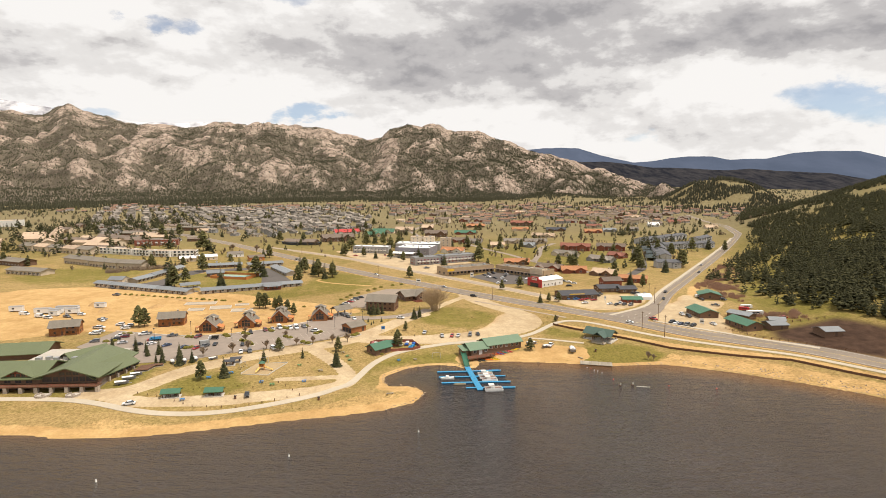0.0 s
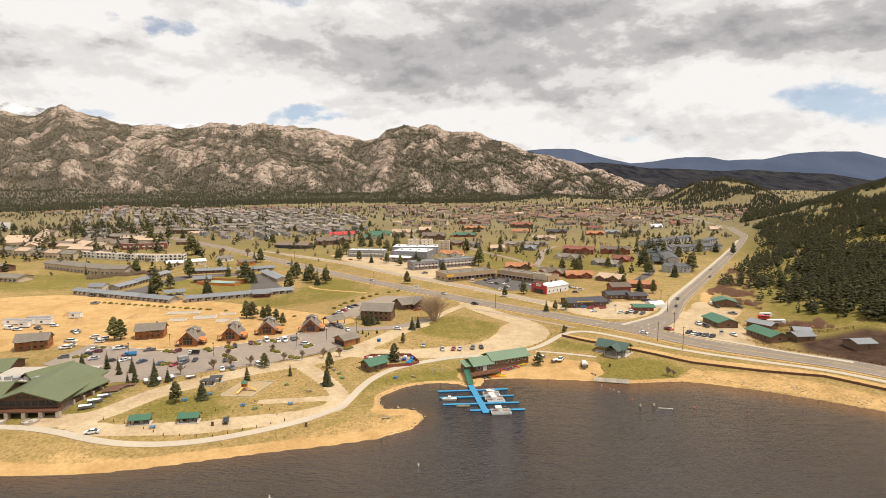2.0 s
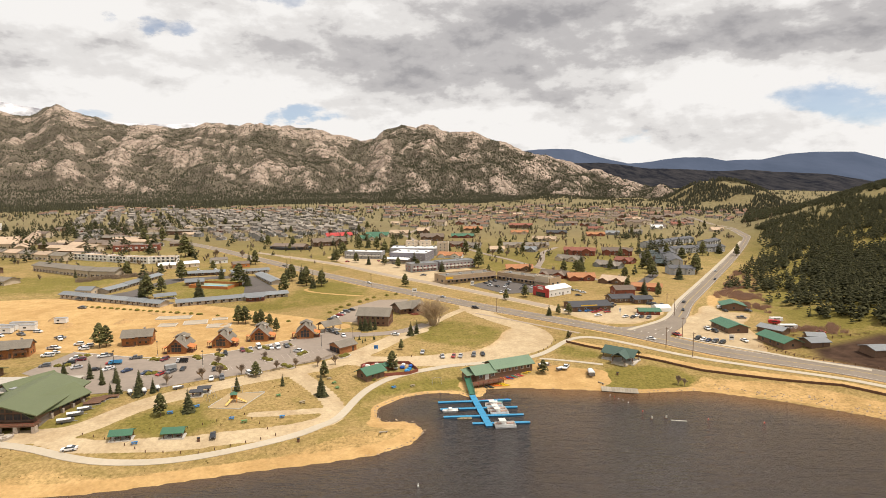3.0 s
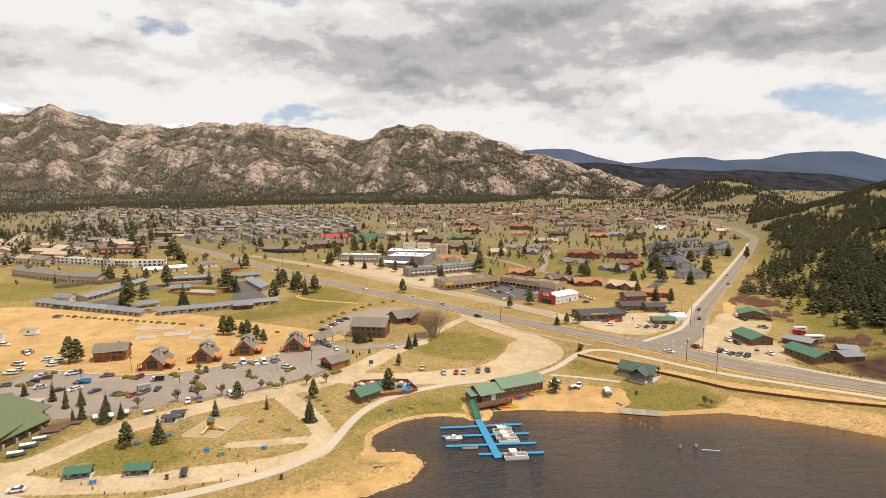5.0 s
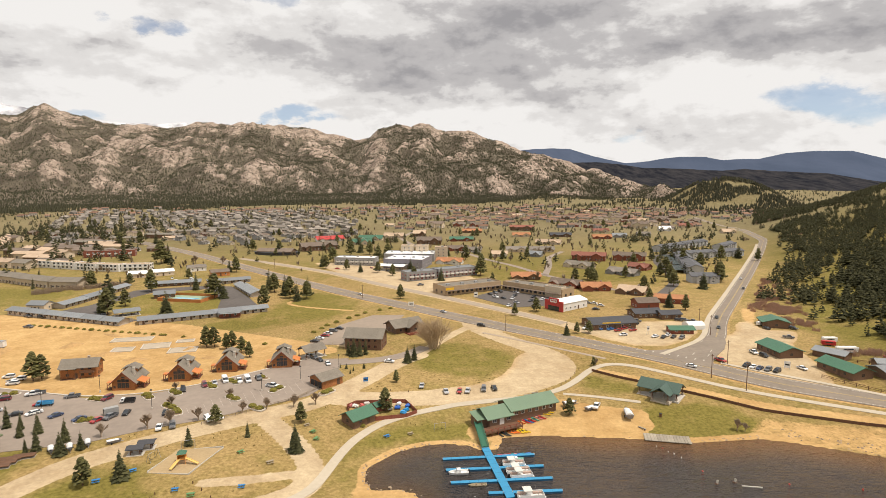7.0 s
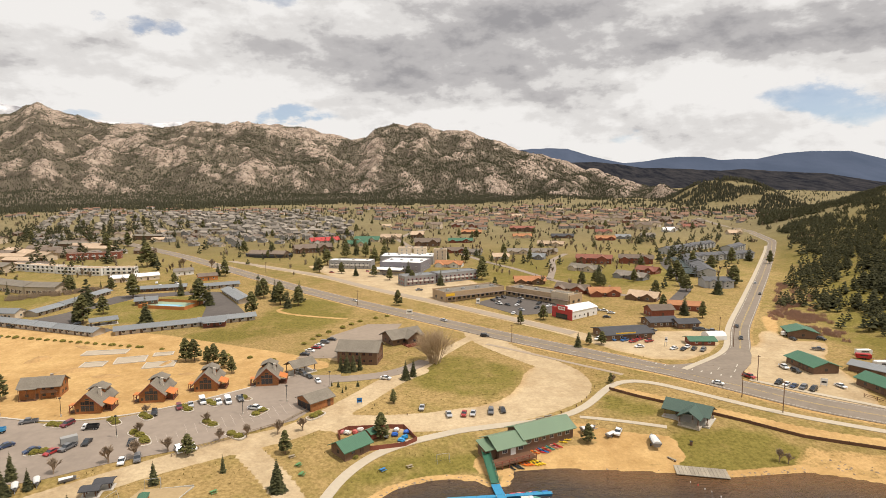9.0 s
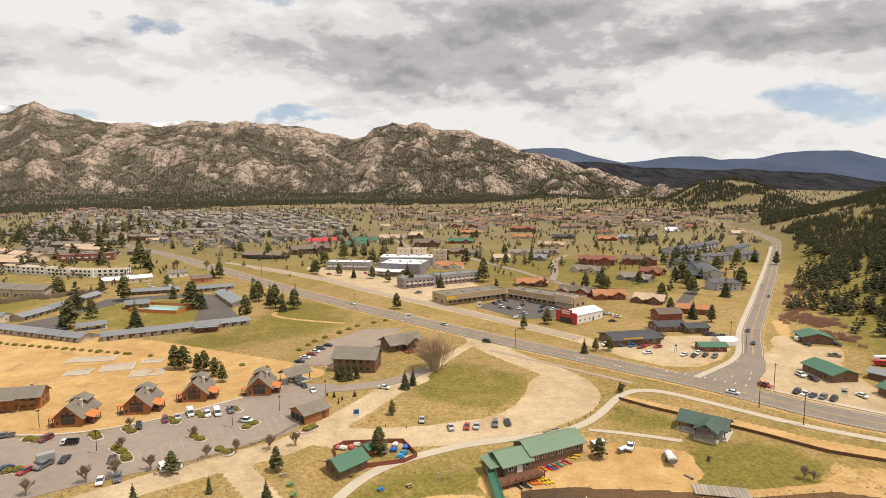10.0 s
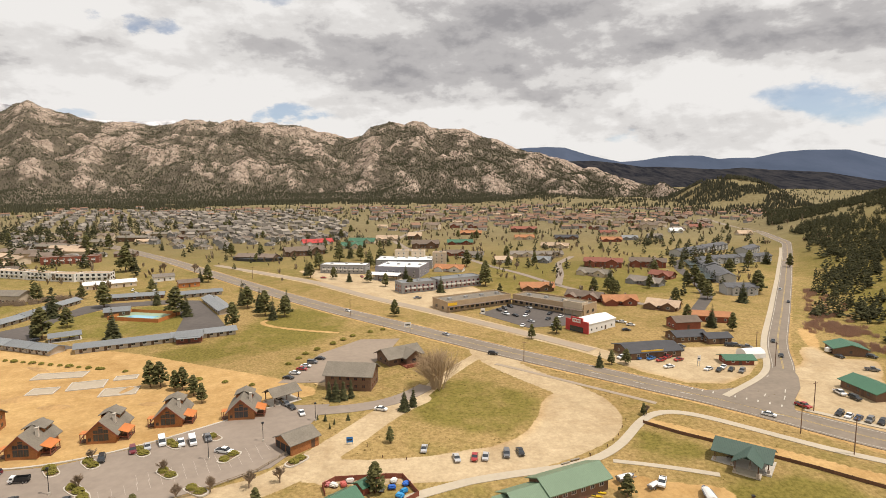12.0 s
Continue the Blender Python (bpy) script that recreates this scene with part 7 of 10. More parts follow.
for _ in range(560):
    x, y = rnd.uniform(-750, 760), 900 + 620 * rnd.random()
    if x < -40 and y < 1250 or line_distance(SIDE_ROAD, x, y) < 25 or float(relief(x, y)) > 0.0125 * (y - 320) + 5:
        continue
    rows.append((x, y, rnd.uniform(-30, 30)))
for k in range(26):
    rows.append((330 + 12 * k, 1120 + 25 * (k % 2) + 2 * k, -8))
for k in range(20):
    rows.append((80 + 14 * k, 1060 + 30 * (k % 2) + k, -4))
far_homes("far_brown_houses", rows, ISLE_WALL, ISLE_BROWN, "far brown houses and rows on the green slope")
for k in range(14):
    drop(rnd.choice(BROWNS), -520 + 26 * k + rnd.uniform(-8, 8), 560 + 30 * (k % 4) - 6 * k + rnd.uniform(-8, 8), rnd.uniform(-40, 40)) if k < 5 else drop(rnd.choice(BROWNS), -640 + 30 * k, 800 + 45 * (k % 3), rnd.uniform(-40, 40))

# ---------------- vehicles ----------------
def paint(name, colour, rough=0.3):
    return mat("paint_" + name, colour, rough, 0.0, 1.5, 0.06, 0.0, spec=0.6)


TYRE = mat("tyre_rubber", (0.02, 0.02, 0.02), 0.85, scale=8, vary=0.2, bump=0.1)
RIM = mat("wheel_rim", (0.45, 0.45, 0.46), 0.35, 0.8, 5, 0.1, 0.0)
LAMP_RED = mat("tail_lamp", (0.35, 0.02, 0.02), 0.3, scale=4, vary=0.1, bump=0)
LAMP_CLEAR = mat("head_lamp", (0.75, 0.75, 0.72), 0.2, scale=4, vary=0.1, bump=0)


def hull(profile, half, taper=0.0, z_taper=0.9):
    """A car body: a side profile (y, z) across the width, drawn in towards the top."""
    bm = bmesh.new()
    prism(bm, profile, -half, half)
    for v in bm.verts:
        if v.co.z > z_taper:
            v.co.x *= 1 - taper * min(1, (v.co.z - z_taper) / 0.55)
    bmesh.ops.bevel(bm, geom=[e for e in bm.edges if e.calc_face_angle(0) > 0.6], offset=0.05, segments=1, affect="EDGES")
    return bm


def vehicle(kind, colour_name, colour, label):
    root = thing(kind, label, "car" if kind in ("sedan", "sport_utility_car") else kind.replace("_", " "), "parked vehicles")
    pm = paint(colour_name, colour)
    w, wb, r = 0.9, 1.38, 0.34
    if kind == "sedan":
        low = [(-2.3, 0.3), (-2.3, 0.72), (-1.25, 0.92), (1.5, 0.95), (2.3, 0.88), (2.32, 0.3)]
        top = [(-1.3, 0.9), (-0.45, 1.42), (0.85, 1.44), (1.75, 0.93)]
    elif kind == "sport_utility_car":
        low = [(-2.3, 0.35), (-2.3, 0.85), (-1.2, 1.05), (2.3, 1.08), (2.32, 0.35)]
        top = [(-1.25, 1.03), (-0.55, 1.70), (2.0, 1.70), (2.28, 1.05)]
        w, r = 0.95, 0.38
    elif kind == "pickup_truck":
        low = [(-2.75, 0.45), (-2.75, 0.95), (-1.5, 1.1), (0.75, 1.1), (0.76, 1.08), (2.75, 1.08), (2.75, 0.45)]
        top = [(-1.5, 1.08), (-0.9, 1.80), (0.6, 1.80), (0.72, 1.08)]
        w, wb, r = 0.98, 1.75, 0.42
    else:
        low = [(-2.8, 0.4), (-2.8, 1.0), (-2.1, 1.2), (2.8, 1.2), (2.8, 0.4)]
        top = [(-2.1, 1.18), (-1.5, 2.15), (2.75, 2.15), (2.78, 1.18)]
        w, wb, r = 1.0, 1.8, 0.38
    body = part("body", hull(low, w), pm, root)
    g = bmesh.new()
    prism(g, top, -w * 0.93, w * 0.93)
    zt, zb = max(z for _, z in top), min(z for _, z in top)
    for v in g.verts:
        v.co.x *= 1 - 0.16 * (v.co.z - zb) / (zt - zb)
    part("window_glass", g, GLASS, root)
    c = bmesh.new()
    y0, y1 = top[1][0], top[2][0]
    box(c, -w * 0.79, w * 0.79, y0 - 0.03, y1 + 0.03, zt - 0.07, zt + 0.03)
    if kind == "delivery_van":
        box(c, -w * 0.97, w * 0.97, -0.6, 2.82, 1.1, zt + 0.02)
    part("cabin_roof", c, pm, root)
    if kind == "pickup_truck":
        part("load_bed", boxes((-w + 0.1, w - 0.1, 0.85, 2.65, 1.0, 1.09)), BLACK, body)
    for sx in (-1, 1):
        for y in (-wb, wb):
            wheel = piece("wheel", shared(("wheel", r), lambda: disc(bmesh.new(), r, -0.11, 0.11), TYRE), root, pose(sx * (w - 0.08), y, r))
            piece("rim", shared(("rim", r), lambda: disc(bmesh.new(), r * 0.62, -0.13, 0.13, 10), RIM), wheel, Matrix.Identity(4))
        zz = low[1][1] - 0.12
        part("headlight", boxes((sx * (w - 0.2) - 0.14, sx * (w - 0.2) + 0.14, low[0][0] - 0.02, low[0][0] + 0.1, zz - 0.08, zz + 0.06)), LAMP_CLEAR, root)
        part("tail_light", boxes((sx * (w - 0.15) - 0.1, sx * (w - 0.15) + 0.1, low[-1][0] - 0.1, low[-1][0] + 0.02, zz - 0.1, zz + 0.08)), LAMP_RED, root)
    return root


FLEET = {}
for kind, cname, col in (("sedan", "white", (0.75, 0.75, 0.74)), ("sedan", "silver", (0.42, 0.42, 0.43)), ("sedan", "dark_blue", (0.03, 0.05, 0.11)), ("sedan", "black", (0.02, 0.02, 0.022)), ("sedan", "red", (0.35, 0.03, 0.03)),
                         ("sport_utility_car", "white", (0.75, 0.75, 0.74)), ("sport_utility_car", "black", (0.02, 0.02, 0.022)), ("sport_utility_car", "maroon", (0.16, 0.02, 0.03)), ("sport_utility_car", "grey", (0.14, 0.14, 0.145)),
                         ("pickup_truck", "white", (0.75, 0.75, 0.74)), ("pickup_truck", "grey", (0.14, 0.14, 0.145)), ("pickup_truck", "red", (0.35, 0.03, 0.03)), ("delivery_van", "white", (0.75, 0.75, 0.74)), ("sedan", "blue", (0.04, 0.15, 0.4))):
    FLEET[kind[:3] + "_" + cname] = vehicle(kind, cname, col, f"{cname.replace('_', ' ')} {kind.replace('_', ' ')} parked in the open")
parked = set()


def park(code, x, y, rz, lift=0.0):
    ob = FLEET[code]
    z = 0.13 + lift
    if code in parked:
        return clone(ob, x, y, rz, 0.91, z)
    parked.add(code)
    return place(ob, x, y, rz, 0.91, z)


# beside the shops and houses of the far side
for code, x, y, r in (("pic_red", 110, 357, 60), ("sed_blue", 99, 353, 30), ("spo_black", 121, 361, 80), ("pic_grey", 124, 366, 80), ("sed_red", 115, 349, -70), ("spo_grey", 150, 366, 60), ("pic_grey", 153, 363, 50), ("spo_black", 147, 366, 70), ("sed_black", 73, 436, -40), ("spo_black", 84, 431, -40), ("sed_silver", 70, 416, 30), ("pic_white", 60, 433, 30), ("sed_black", 92, 414, 40),
                      ("sed_white", 118, 404, 60), ("sed_red", -24, 558, 20), ("spo_white", -156, 516, 40)):
    park(code, x, y, r)
# the car park
for code, x, y, r in (("spo_black", -78, 282, 20), ("spo_maroon", -72, 286.5, 25), ("sed_silver", -69, 288.5, 25), ("del_white", -66, 291, 25), ("del_white", -57.5, 290.5, 25), ("pic_white", -60.5, 290, 25), ("pic_white", -47, 284, 70), ("pic_grey", -54, 292.5, 25),
                      ("pic_white", -129, 282, -65), ("pic_grey", -114, 278.5, -70), ("spo_maroon", -101, 275.5, -20), ("spo_maroon", -136, 277.5, -75), ("spo_black", -138, 273, -65), ("sed_black", -123.5, 263.5, -60), ("sed_white", -118, 264.5, -40),
                      ("sed_dark_blue", -110, 261.5, -35), ("sed_dark_blue", -101, 258, -40), ("sed_red", -95, 256.5, -20), ("pic_grey", -92, 259, -20), ("sed_black", -88.5, 262, 5), ("sed_black", -76, 261, 15)):
    park(code, x, y, r)
for code, x, y, r in (("sed_white", -73.5, 249.8, 15), ("spo_grey", -70, 251, 20), ("spo_white", -61, 255.8, 34), ("sed_white", -58, 257.6, 34), ("spo_white", -143.5, 294, -80), ("spo_white", -144, 299, -80), ("pic_white", -157, 296, 80), ("pic_grey", -165, 314, 88), ("spo_white", -153, 284.5, -75),
                      ("sed_white", -153, 288.5, -75), ("sed_black", -139, 258, -60), ("spo_white", -150, 302, -80), ("spo_grey", -146, 270, -70), ("sed_silver", -132, 267, -60), ("sed_red", -121, 272, -60)):
    park(code, x, y, r)
# by the tracks, the inn, the lodge
for code, x, y, r in (("sed_silver", 16, 277.3, 5), ("sed_red", 21, 277.5, -12), ("sed_silver", 24, 277.6, -14), ("spo_grey", 30, 278.6, -10), ("sed_black", 34, 279.4, 2), ("sed_silver", 7.5, 283, -8), ("sed_white", -97, 198.2, -78), ("sed_black", -58.5, 204.5, 15), ("sed_white", -5, 309.5, 70),
                      ("sed_white", -30, 308.5, 20), ("sed_black", -34, 313.5, 32), ("spo_grey", -36.5, 316.5, 40), ("sed_white", -39, 319.8, 45), ("sed_black", -40, 342, 75), ("sed_white", -38.5, 347, 75), ("sed_red", -36.5, 351.5, 75), ("sed_white", -35.5, 355, 75), ("spo_grey", -33.5, 359.5, 75), ("sed_black", -31, 364, 75), ("pic_grey", -24, 342.5, 80), ("spo_black", 41, 364, 70)):
    park(code, x, y, r)
# roads and the eastern lots
for code, x, y, r in (("sed_white", 117, 294.6, 48), ("pic_red", 132, 299.5, 20), ("spo_black", 139, 292.5, -55), ("sed_white", 140.8, 290.8, -55), ("sed_dark_blue", 142.4, 289, -55), ("spo_grey", 144.6, 287.2, -55), ("spo_black", 147, 285.3, -55), ("sed_white", 158.6, 286.9, 10), ("sed_black", 183, 346.5, 10), ("pic_white", 152.2, 308.6, -5), ("spo_black", 153.6, 303.6, 5),
                      ("sed_white", 121, 337, -60), ("sed_black", 124.5, 335.5, -45), ("sed_white", 128, 338.6, -45), ("sed_black", 129.5, 335.6, -45), ("spo_grey", 132.5, 333.5, -45), ("sed_white", 107, 341, -80), ("sed_red", 107.5, 349, -70), ("sed_blue", 104.5, 351.5, -60), ("spo_white", 93, 354, -60), ("sed_red", 112, 352.5, -60)):
    park(code, x, y, r)
for code, x, y, r in (("sed_silver", 24, 395.5, 40), ("sed_black", -104, 534, 40), ("sed_white", -26, 448.5, 40), ("sed_black", 160, 350, -30), ("sed_black", 170.5, 370.5, -36), ("sed_black", 64.5, 429, 30), ("sed_white", 63.8, 408, -30), ("spo_grey", 78.4, 405.5, -30), ("sed_silver", 252, 482, -36), ("sed_black", 232, 446, -37), ("pic_grey", 14, 478, -70), ("sed_black", 37, 480, -80),
                      ("sed_red", -52, 556, 80), ("sed_black", 58, 442, 20), ("spo_grey", 62, 446, 20), ("sed_white", 70, 428, -40), ("sed_silver", 76, 446, 30), ("sed_black", 80, 420, -40), ("spo_black", 66, 450, 20), ("sed_white", 88, 424, -40), ("pic_grey", 112, 412, 60), ("sed_white", 116, 410, 60), ("sed_black", 112, 395, 80), ("spo_white", -164, 508, 60), ("sed_white", -172, 521, 20)):
    park(code, x, y, r)
for code, x, y, r in (("pic_white", 66.5, 262, -30), ("sed_black", 30, 545, 60), ("spo_white", -20, 548, 30), ("sed_black", -10, 540, 30), ("pic_grey", -205, 404, 60), ("spo_black", -196, 401, 70), ("pic_grey", -190, 380, 80), ("spo_black", -165, 403, -60), ("sed_black", -180, 432, 20), ("spo_black", -165, 540, 10), ("spo_black", 196, 345, 30), ("pic_grey", 183, 330, 60), ("sed_red", 200, 292, 60), ("pic_white", -158, 295.7, 80), ("spo_white", -154.3, 285, -70), ("pic_white", -144.4, 295.5, 70), ("pic_white", -138.6, 279.3, -70), ("spo_white", -163.8, 311.8, 40), ("sed_white", -118.5, 263.9, -40), ("pic_grey", -128.2, 283, -65)):
    park(code, x, y, r)


for code, x, y, r in (("del_white", -203, 323, 80), ("pic_white", -197, 320, 70), ("pic_grey", -188, 322, 60), ("spo_white", -183, 327, 80), ("del_white", -215, 329, 85)):
    park(code, x, y, r, -0.1)


def dump_truck():
    root = thing("dump_truck", "white-cabbed dump truck with a dark box", "truck")
    part("cab", boxes((-1.1, 1.1, -3.6, -1.9, 0.8, 1.5), (-1.1, 1.1, -3.0, -1.5, 1.5, 2.6)), paint("white", (0.75, 0.75, 0.74)), root)
    part("window_glass", boxes((-1.0, 1.0, -3.06, -2.95, 1.65, 2.4), (-1.12, 1.12, -2.8, -1.8, 1.7, 2.4)), GLASS, root)
    part("dump_box", boxes((-1.2, 1.2, -1.2, 3.4, 1.1, 1.3), (-1.2, -1.1, -1.2, 3.4, 1.3, 2.4), (1.1, 1.2, -1.2, 3.4, 1.3, 2.4), (-1.1, 1.1, -1.2, -1.1, 1.3, 2.6), (-1.1, 1.1, 3.3, 3.4, 1.3, 2.3)), BLACK, root)
    part("chassis", boxes((-0.5, 0.5, -3.4, 3.3, 0.6, 1.1)), BLACK, root)
    for sx in (-1, 1):
        for y in (-2.7, 1.6, 2.7):
            wheel = piece("wheel", shared(("wheel", 0.5), lambda: disc(bmesh.new(), 0.5, -0.15, 0.15), TYRE), root, pose(sx * 0.98, y, 0.5))
            piece("rim", shared(("rim", 0.5), lambda: disc(bmesh.new(), 0.28, -0.17, 0.17, 10), RIM), wheel, Matrix.Identity(4))
    return root


place(dump_truck(), -92.5, 272, -84, 0.66, 0.13)
blue_truck = clone(bpy.data.objects["dump_truck"], -118.9, 271.3, -80, 0.7, 0.13, "blue utility truck parked in the car park")
for o in blue_truck.children:
    if o.name.startswith(("cab", "dump_box")):
        o.data = o.data.copy()
        o.data.materials.clear()
        o.data.materials.append(paint("sky_blue", (0.05, 0.27, 0.5)))
ut = thing("utility_trailer", "grey enclosed trailer beside the parked cars", "trailer")
part("box_body", boxes((-1.2, 1.2, -2.6, 2.6, 0.6, 2.7)), mat("trailer_grey", (0.3, 0.3, 0.29), 0.5, scale=2, vary=0.1), ut)
part("door", boxes((-1.1, 1.1, -2.66, -2.6, 0.7, 2.6)), BLACK, ut)
for sx in (-1, 1):
    piece("wheel", shared(("wheel", 0.38), lambda: disc(bmesh.new(), 0.38, -0.11, 0.11), TYRE), ut, pose(sx * 1.1, 0.3, 0.38))
place(ut, -93.5, 262.5, -55, 0.8, 0.13)

# ---------------- single trees ----------------
scatter(SPRUCES, [(x, y, 0.84 * h) for x, y, h in [(-108, 249, 8.5), (-120, 254, 9.5), (-133, 260, 6.5), (-112, 247, 7), (-102, 238, 9.5), (-94, 235, 8.5), (-90, 238, 7), (-104, 236.5, 6), (-72, 222, 10), (-61, 239, 7.5), (-46, 245, 6), (-30.5, 236.5, 10.5), (-97, 243, 9), (-115, 252.5, 7),
                  (2.5, 309, 9), (5.5, 312, 8.5), (-22.8, 321.3, 9), (-20.3, 319.6, 10), (-17.8, 319.8, 9.5), (-15.4, 321.3, 9), (-22, 303, 3), (-19, 300.5, 2.4), (-20, 297.5, 2.6), (-15, 303, 3.2), (-24.5, 304, 2.4)]])
scatter(PINES, [(-80, 219.5, 7.6), (-58, 254, 6.2), (-32, 255, 7), (-5.5, 263.5, 8.2), (56, 258.5, 6), (-2, 288, 5), (-138.6, 297.8, 11.5), (-136.6, 299.6, 10), (-78.1, 334.5, 7.5), (-75.4, 334.3, 8.5), (-69.7, 328.4, 7.5), (-64.8, 321.6, 7), (-88, 338.2, 10), (-84.6, 338.4, 9.5), (78, 299, 4)])
# around the motel and along the highway
scatter([SPRUCES[2], PINES[0], SPRUCES[0], PINES[1]], [(-183, 450, 15.3), (-164, 407, 15.3), (-170, 412, 14.2), (-164, 428, 10.6), (-131, 404, 15.3), (-167, 472, 15.3), (-139, 476, 13.0), (-118, 447, 16.5), (-112, 446, 13.0), (-81, 420, 13.0), (-89, 471, 15.3), (-84, 463, 13.0), (-75, 453, 14.2), (-70, 443, 14.2), (-64, 434, 13.0), (-59, 440, 11.8), (-60, 452, 13.0),
                        (-132, 548, 13.0), (-138, 550, 11.8), (-212, 602, 21.2), (-208, 608, 17.7), (-293, 750, 16.5), (-280, 760, 17.7), (-310, 740, 16.5)])
scatter([PINES[1], PINES[0], SPRUCES[2], PINES[2]], [(163, 447, 10.6), (150, 409, 9.4), (157, 398, 11.8), (163, 390, 9.4), (230, 473, 15.3), (235, 480, 14.2), (206, 450, 14.2), (196, 478, 13.0), (190, 460, 11.8), (170, 497, 9.4), (156, 531, 10.6), (63, 386, 7.1), (77, 394, 8.3), (0, 435, 9.4), (80, 344, 7.1), (86, 347, 5.9), (92, 347, 6.5), (203, 500, 15.3), (208, 520, 13.0), (247, 560, 14.2),
                                                     (252, 540, 13.0), (290, 575, 14.2), (315, 590, 14.2), (322, 570, 11.8)])
scatter([PINES[0], SPRUCES[2], PINES[1]], [(-62, 560, 11.8), (-66, 572, 14.2), (-60, 596, 14.2), (-44, 552, 9.4), (-32, 540, 9.4), (-18, 536, 9.4), (-6, 520, 9.4), (8, 530, 14.2), (-20, 600, 14.2), (10, 500, 10.6), (30, 497, 11.8), (62, 515, 14.2), (66, 540, 14.2), (45, 628, 14.2), (-48, 640, 14.2), (-30, 645, 14.2), (-40, 660, 14.2), (-12, 630, 13.0), (60, 600, 14.2), (75, 640, 10.6)])
rnd = random.Random(21)
more = []
while len(more) < 150:
    u, d = rnd.uniform(-36, 30), 480 + 900 * rnd.random() ** 1.3
    x, y = d * math.tan(radians(u)), d
    if line_distance(HIGHWAY, x, y) > 18 and line_distance(SIDE_ROAD, x, y) > 14 and not within([(-82, 606), (-17, 494), (25, 443), (59, 518), (60, 600)], np.array(x), np.array(y)) and abs(fbm(x / 80, y / 80, 6.0)) > 0.1 and not (-110 < x < -20 and y < 640):
        more.append((x, y, rnd.uniform(6, 13)))
scatter([PINES[0], PINES[1], SPRUCES[1], PINES[2]], more)
more = []
while len(more) < 1500:
    u, d = rnd.uniform(-38, 32), 560 + 900 * rnd.random() ** 0.8
    x, y = d * math.tan(radians(u)), d
    if line_distance(HIGHWAY, x, y) > 18 and line_distance(SIDE_ROAD, x, y) > 14 and not within([(-82, 606), (-17, 494), (25, 443), (59, 518), (60, 600)], np.array(x), np.array(y)) and not (-110 < x < -20 and y < 640):
        if rnd.random() < 0.35 + fbm(x / 120, y / 120, 6.0) * 1.2:
            more.append((x, y, float(relief(x, y)) + 4.7, rnd.uniform(4, 10) * (0.75 if y > 850 else 1)))
for _ in range(48):
    x, y = rnd.gauss(-300, 75), rnd.gauss(640, 80)
    if line_distance(HIGHWAY, x, y) > 18:
        more.append((x, y, float(relief(x, y)) + 4.7, rnd.uniform(8, 15)))
for _ in range(70):
    x, y = rnd.gauss(285, 45), rnd.gauss(575, 55)
    if line_distance(SIDE_ROAD, x, y) > 14:
        more.append((x, y, float(relief(x, y)) + 4.7, rnd.uniform(7, 12)))
for _ in range(260):
    x, y = rnd.gauss(-430, 70), rnd.gauss(880, 90)
    more.append((x, y, float(relief(x, y)) + 4.7, rnd.uniform(7, 13)))
pine_forest("town_trees", more, NEEDLE, "many small pines between the houses")

# ---------------- docks and boats ----------------
DOCK_BLUE = mat("blue_dock_deck", (0.035, 0.235, 0.42), 0.6, scale=2, vary=0.14, bump=0.1)
DOCK_SIDE = mat("blue_dock_float", (0.02, 0.10, 0.19), 0.6, scale=2, vary=0.2, bump=0.1)
dock = thing("floating_dock", "bright blue floating boat dock with finger piers", "dock")


def float_pier(name, p, q, half, z=0.55, label=""):
    a = math.atan2(q[1] - p[1], q[0] - p[0])
    L = length(p, q)
    ob = part(name, turn(boxes((0, L, -half, half, z - 0.1, z)), math.degrees(a), *p), DOCK_BLUE, dock, label)
    part("float", turn(boxes((0.1, L - 0.1, -half + 0.06, half - 0.06, -0.4, z - 0.1)), math.degrees(a), *p), DOCK_SIDE, ob, "darker blue float")
    n = int(L / 2.4)
    for k in range(1, n):
        part("deck_joint", turn(boxes((L * k / n - 0.04, L * k / n + 0.04, -half + 0.05, half - 0.05, z, z + 0.008)), math.degrees(a), *p), DOCK_SIDE, ob)
    return ob


float_pier("walkway", (24.6, 238.5), (27.0, 210.8), 1.15, 0.6)
for p, q in (((11.5, 232.6), (23.9, 232.9)), ((26.2, 233.0), (38.2, 233.4)), ((11.9, 226.2), (24.4, 226.3)), ((26.8, 226.4), (39.2, 226.5)), ((12.6, 219.4), (25.0, 219.5)), ((27.4, 219.6), (40.0, 219.7)), ((21.7, 213.5), (25.5, 213.45)), ((27.9, 213.4), (40.8, 213.3))):
    float_pier("finger_pier", p, q, 0.62)
    for e in (p, q):
        part("cleat", turn(boxes((-0.08, 0.08, -0.25, 0.25, 0.55, 0.7)), 0, *e), STEEL, dock)
ramp_m = mat("green_gangway", (0.03, 0.12, 0.07), 0.6, scale=2, vary=0.15, bump=0.1)
gang = thing("gangway", "dark green railed gangway from the marina deck", "gangway")
bm = bmesh.new()
prism(bm, [(-1.1, 0), (1.1, 0), (1.1, 0.2), (-1.1, 0.2)], 0, 13.0)
for v in bm.verts:
    v.co.z += 2.9 - v.co.x * 0.17
part("deck", bm, ramp_m, gang)
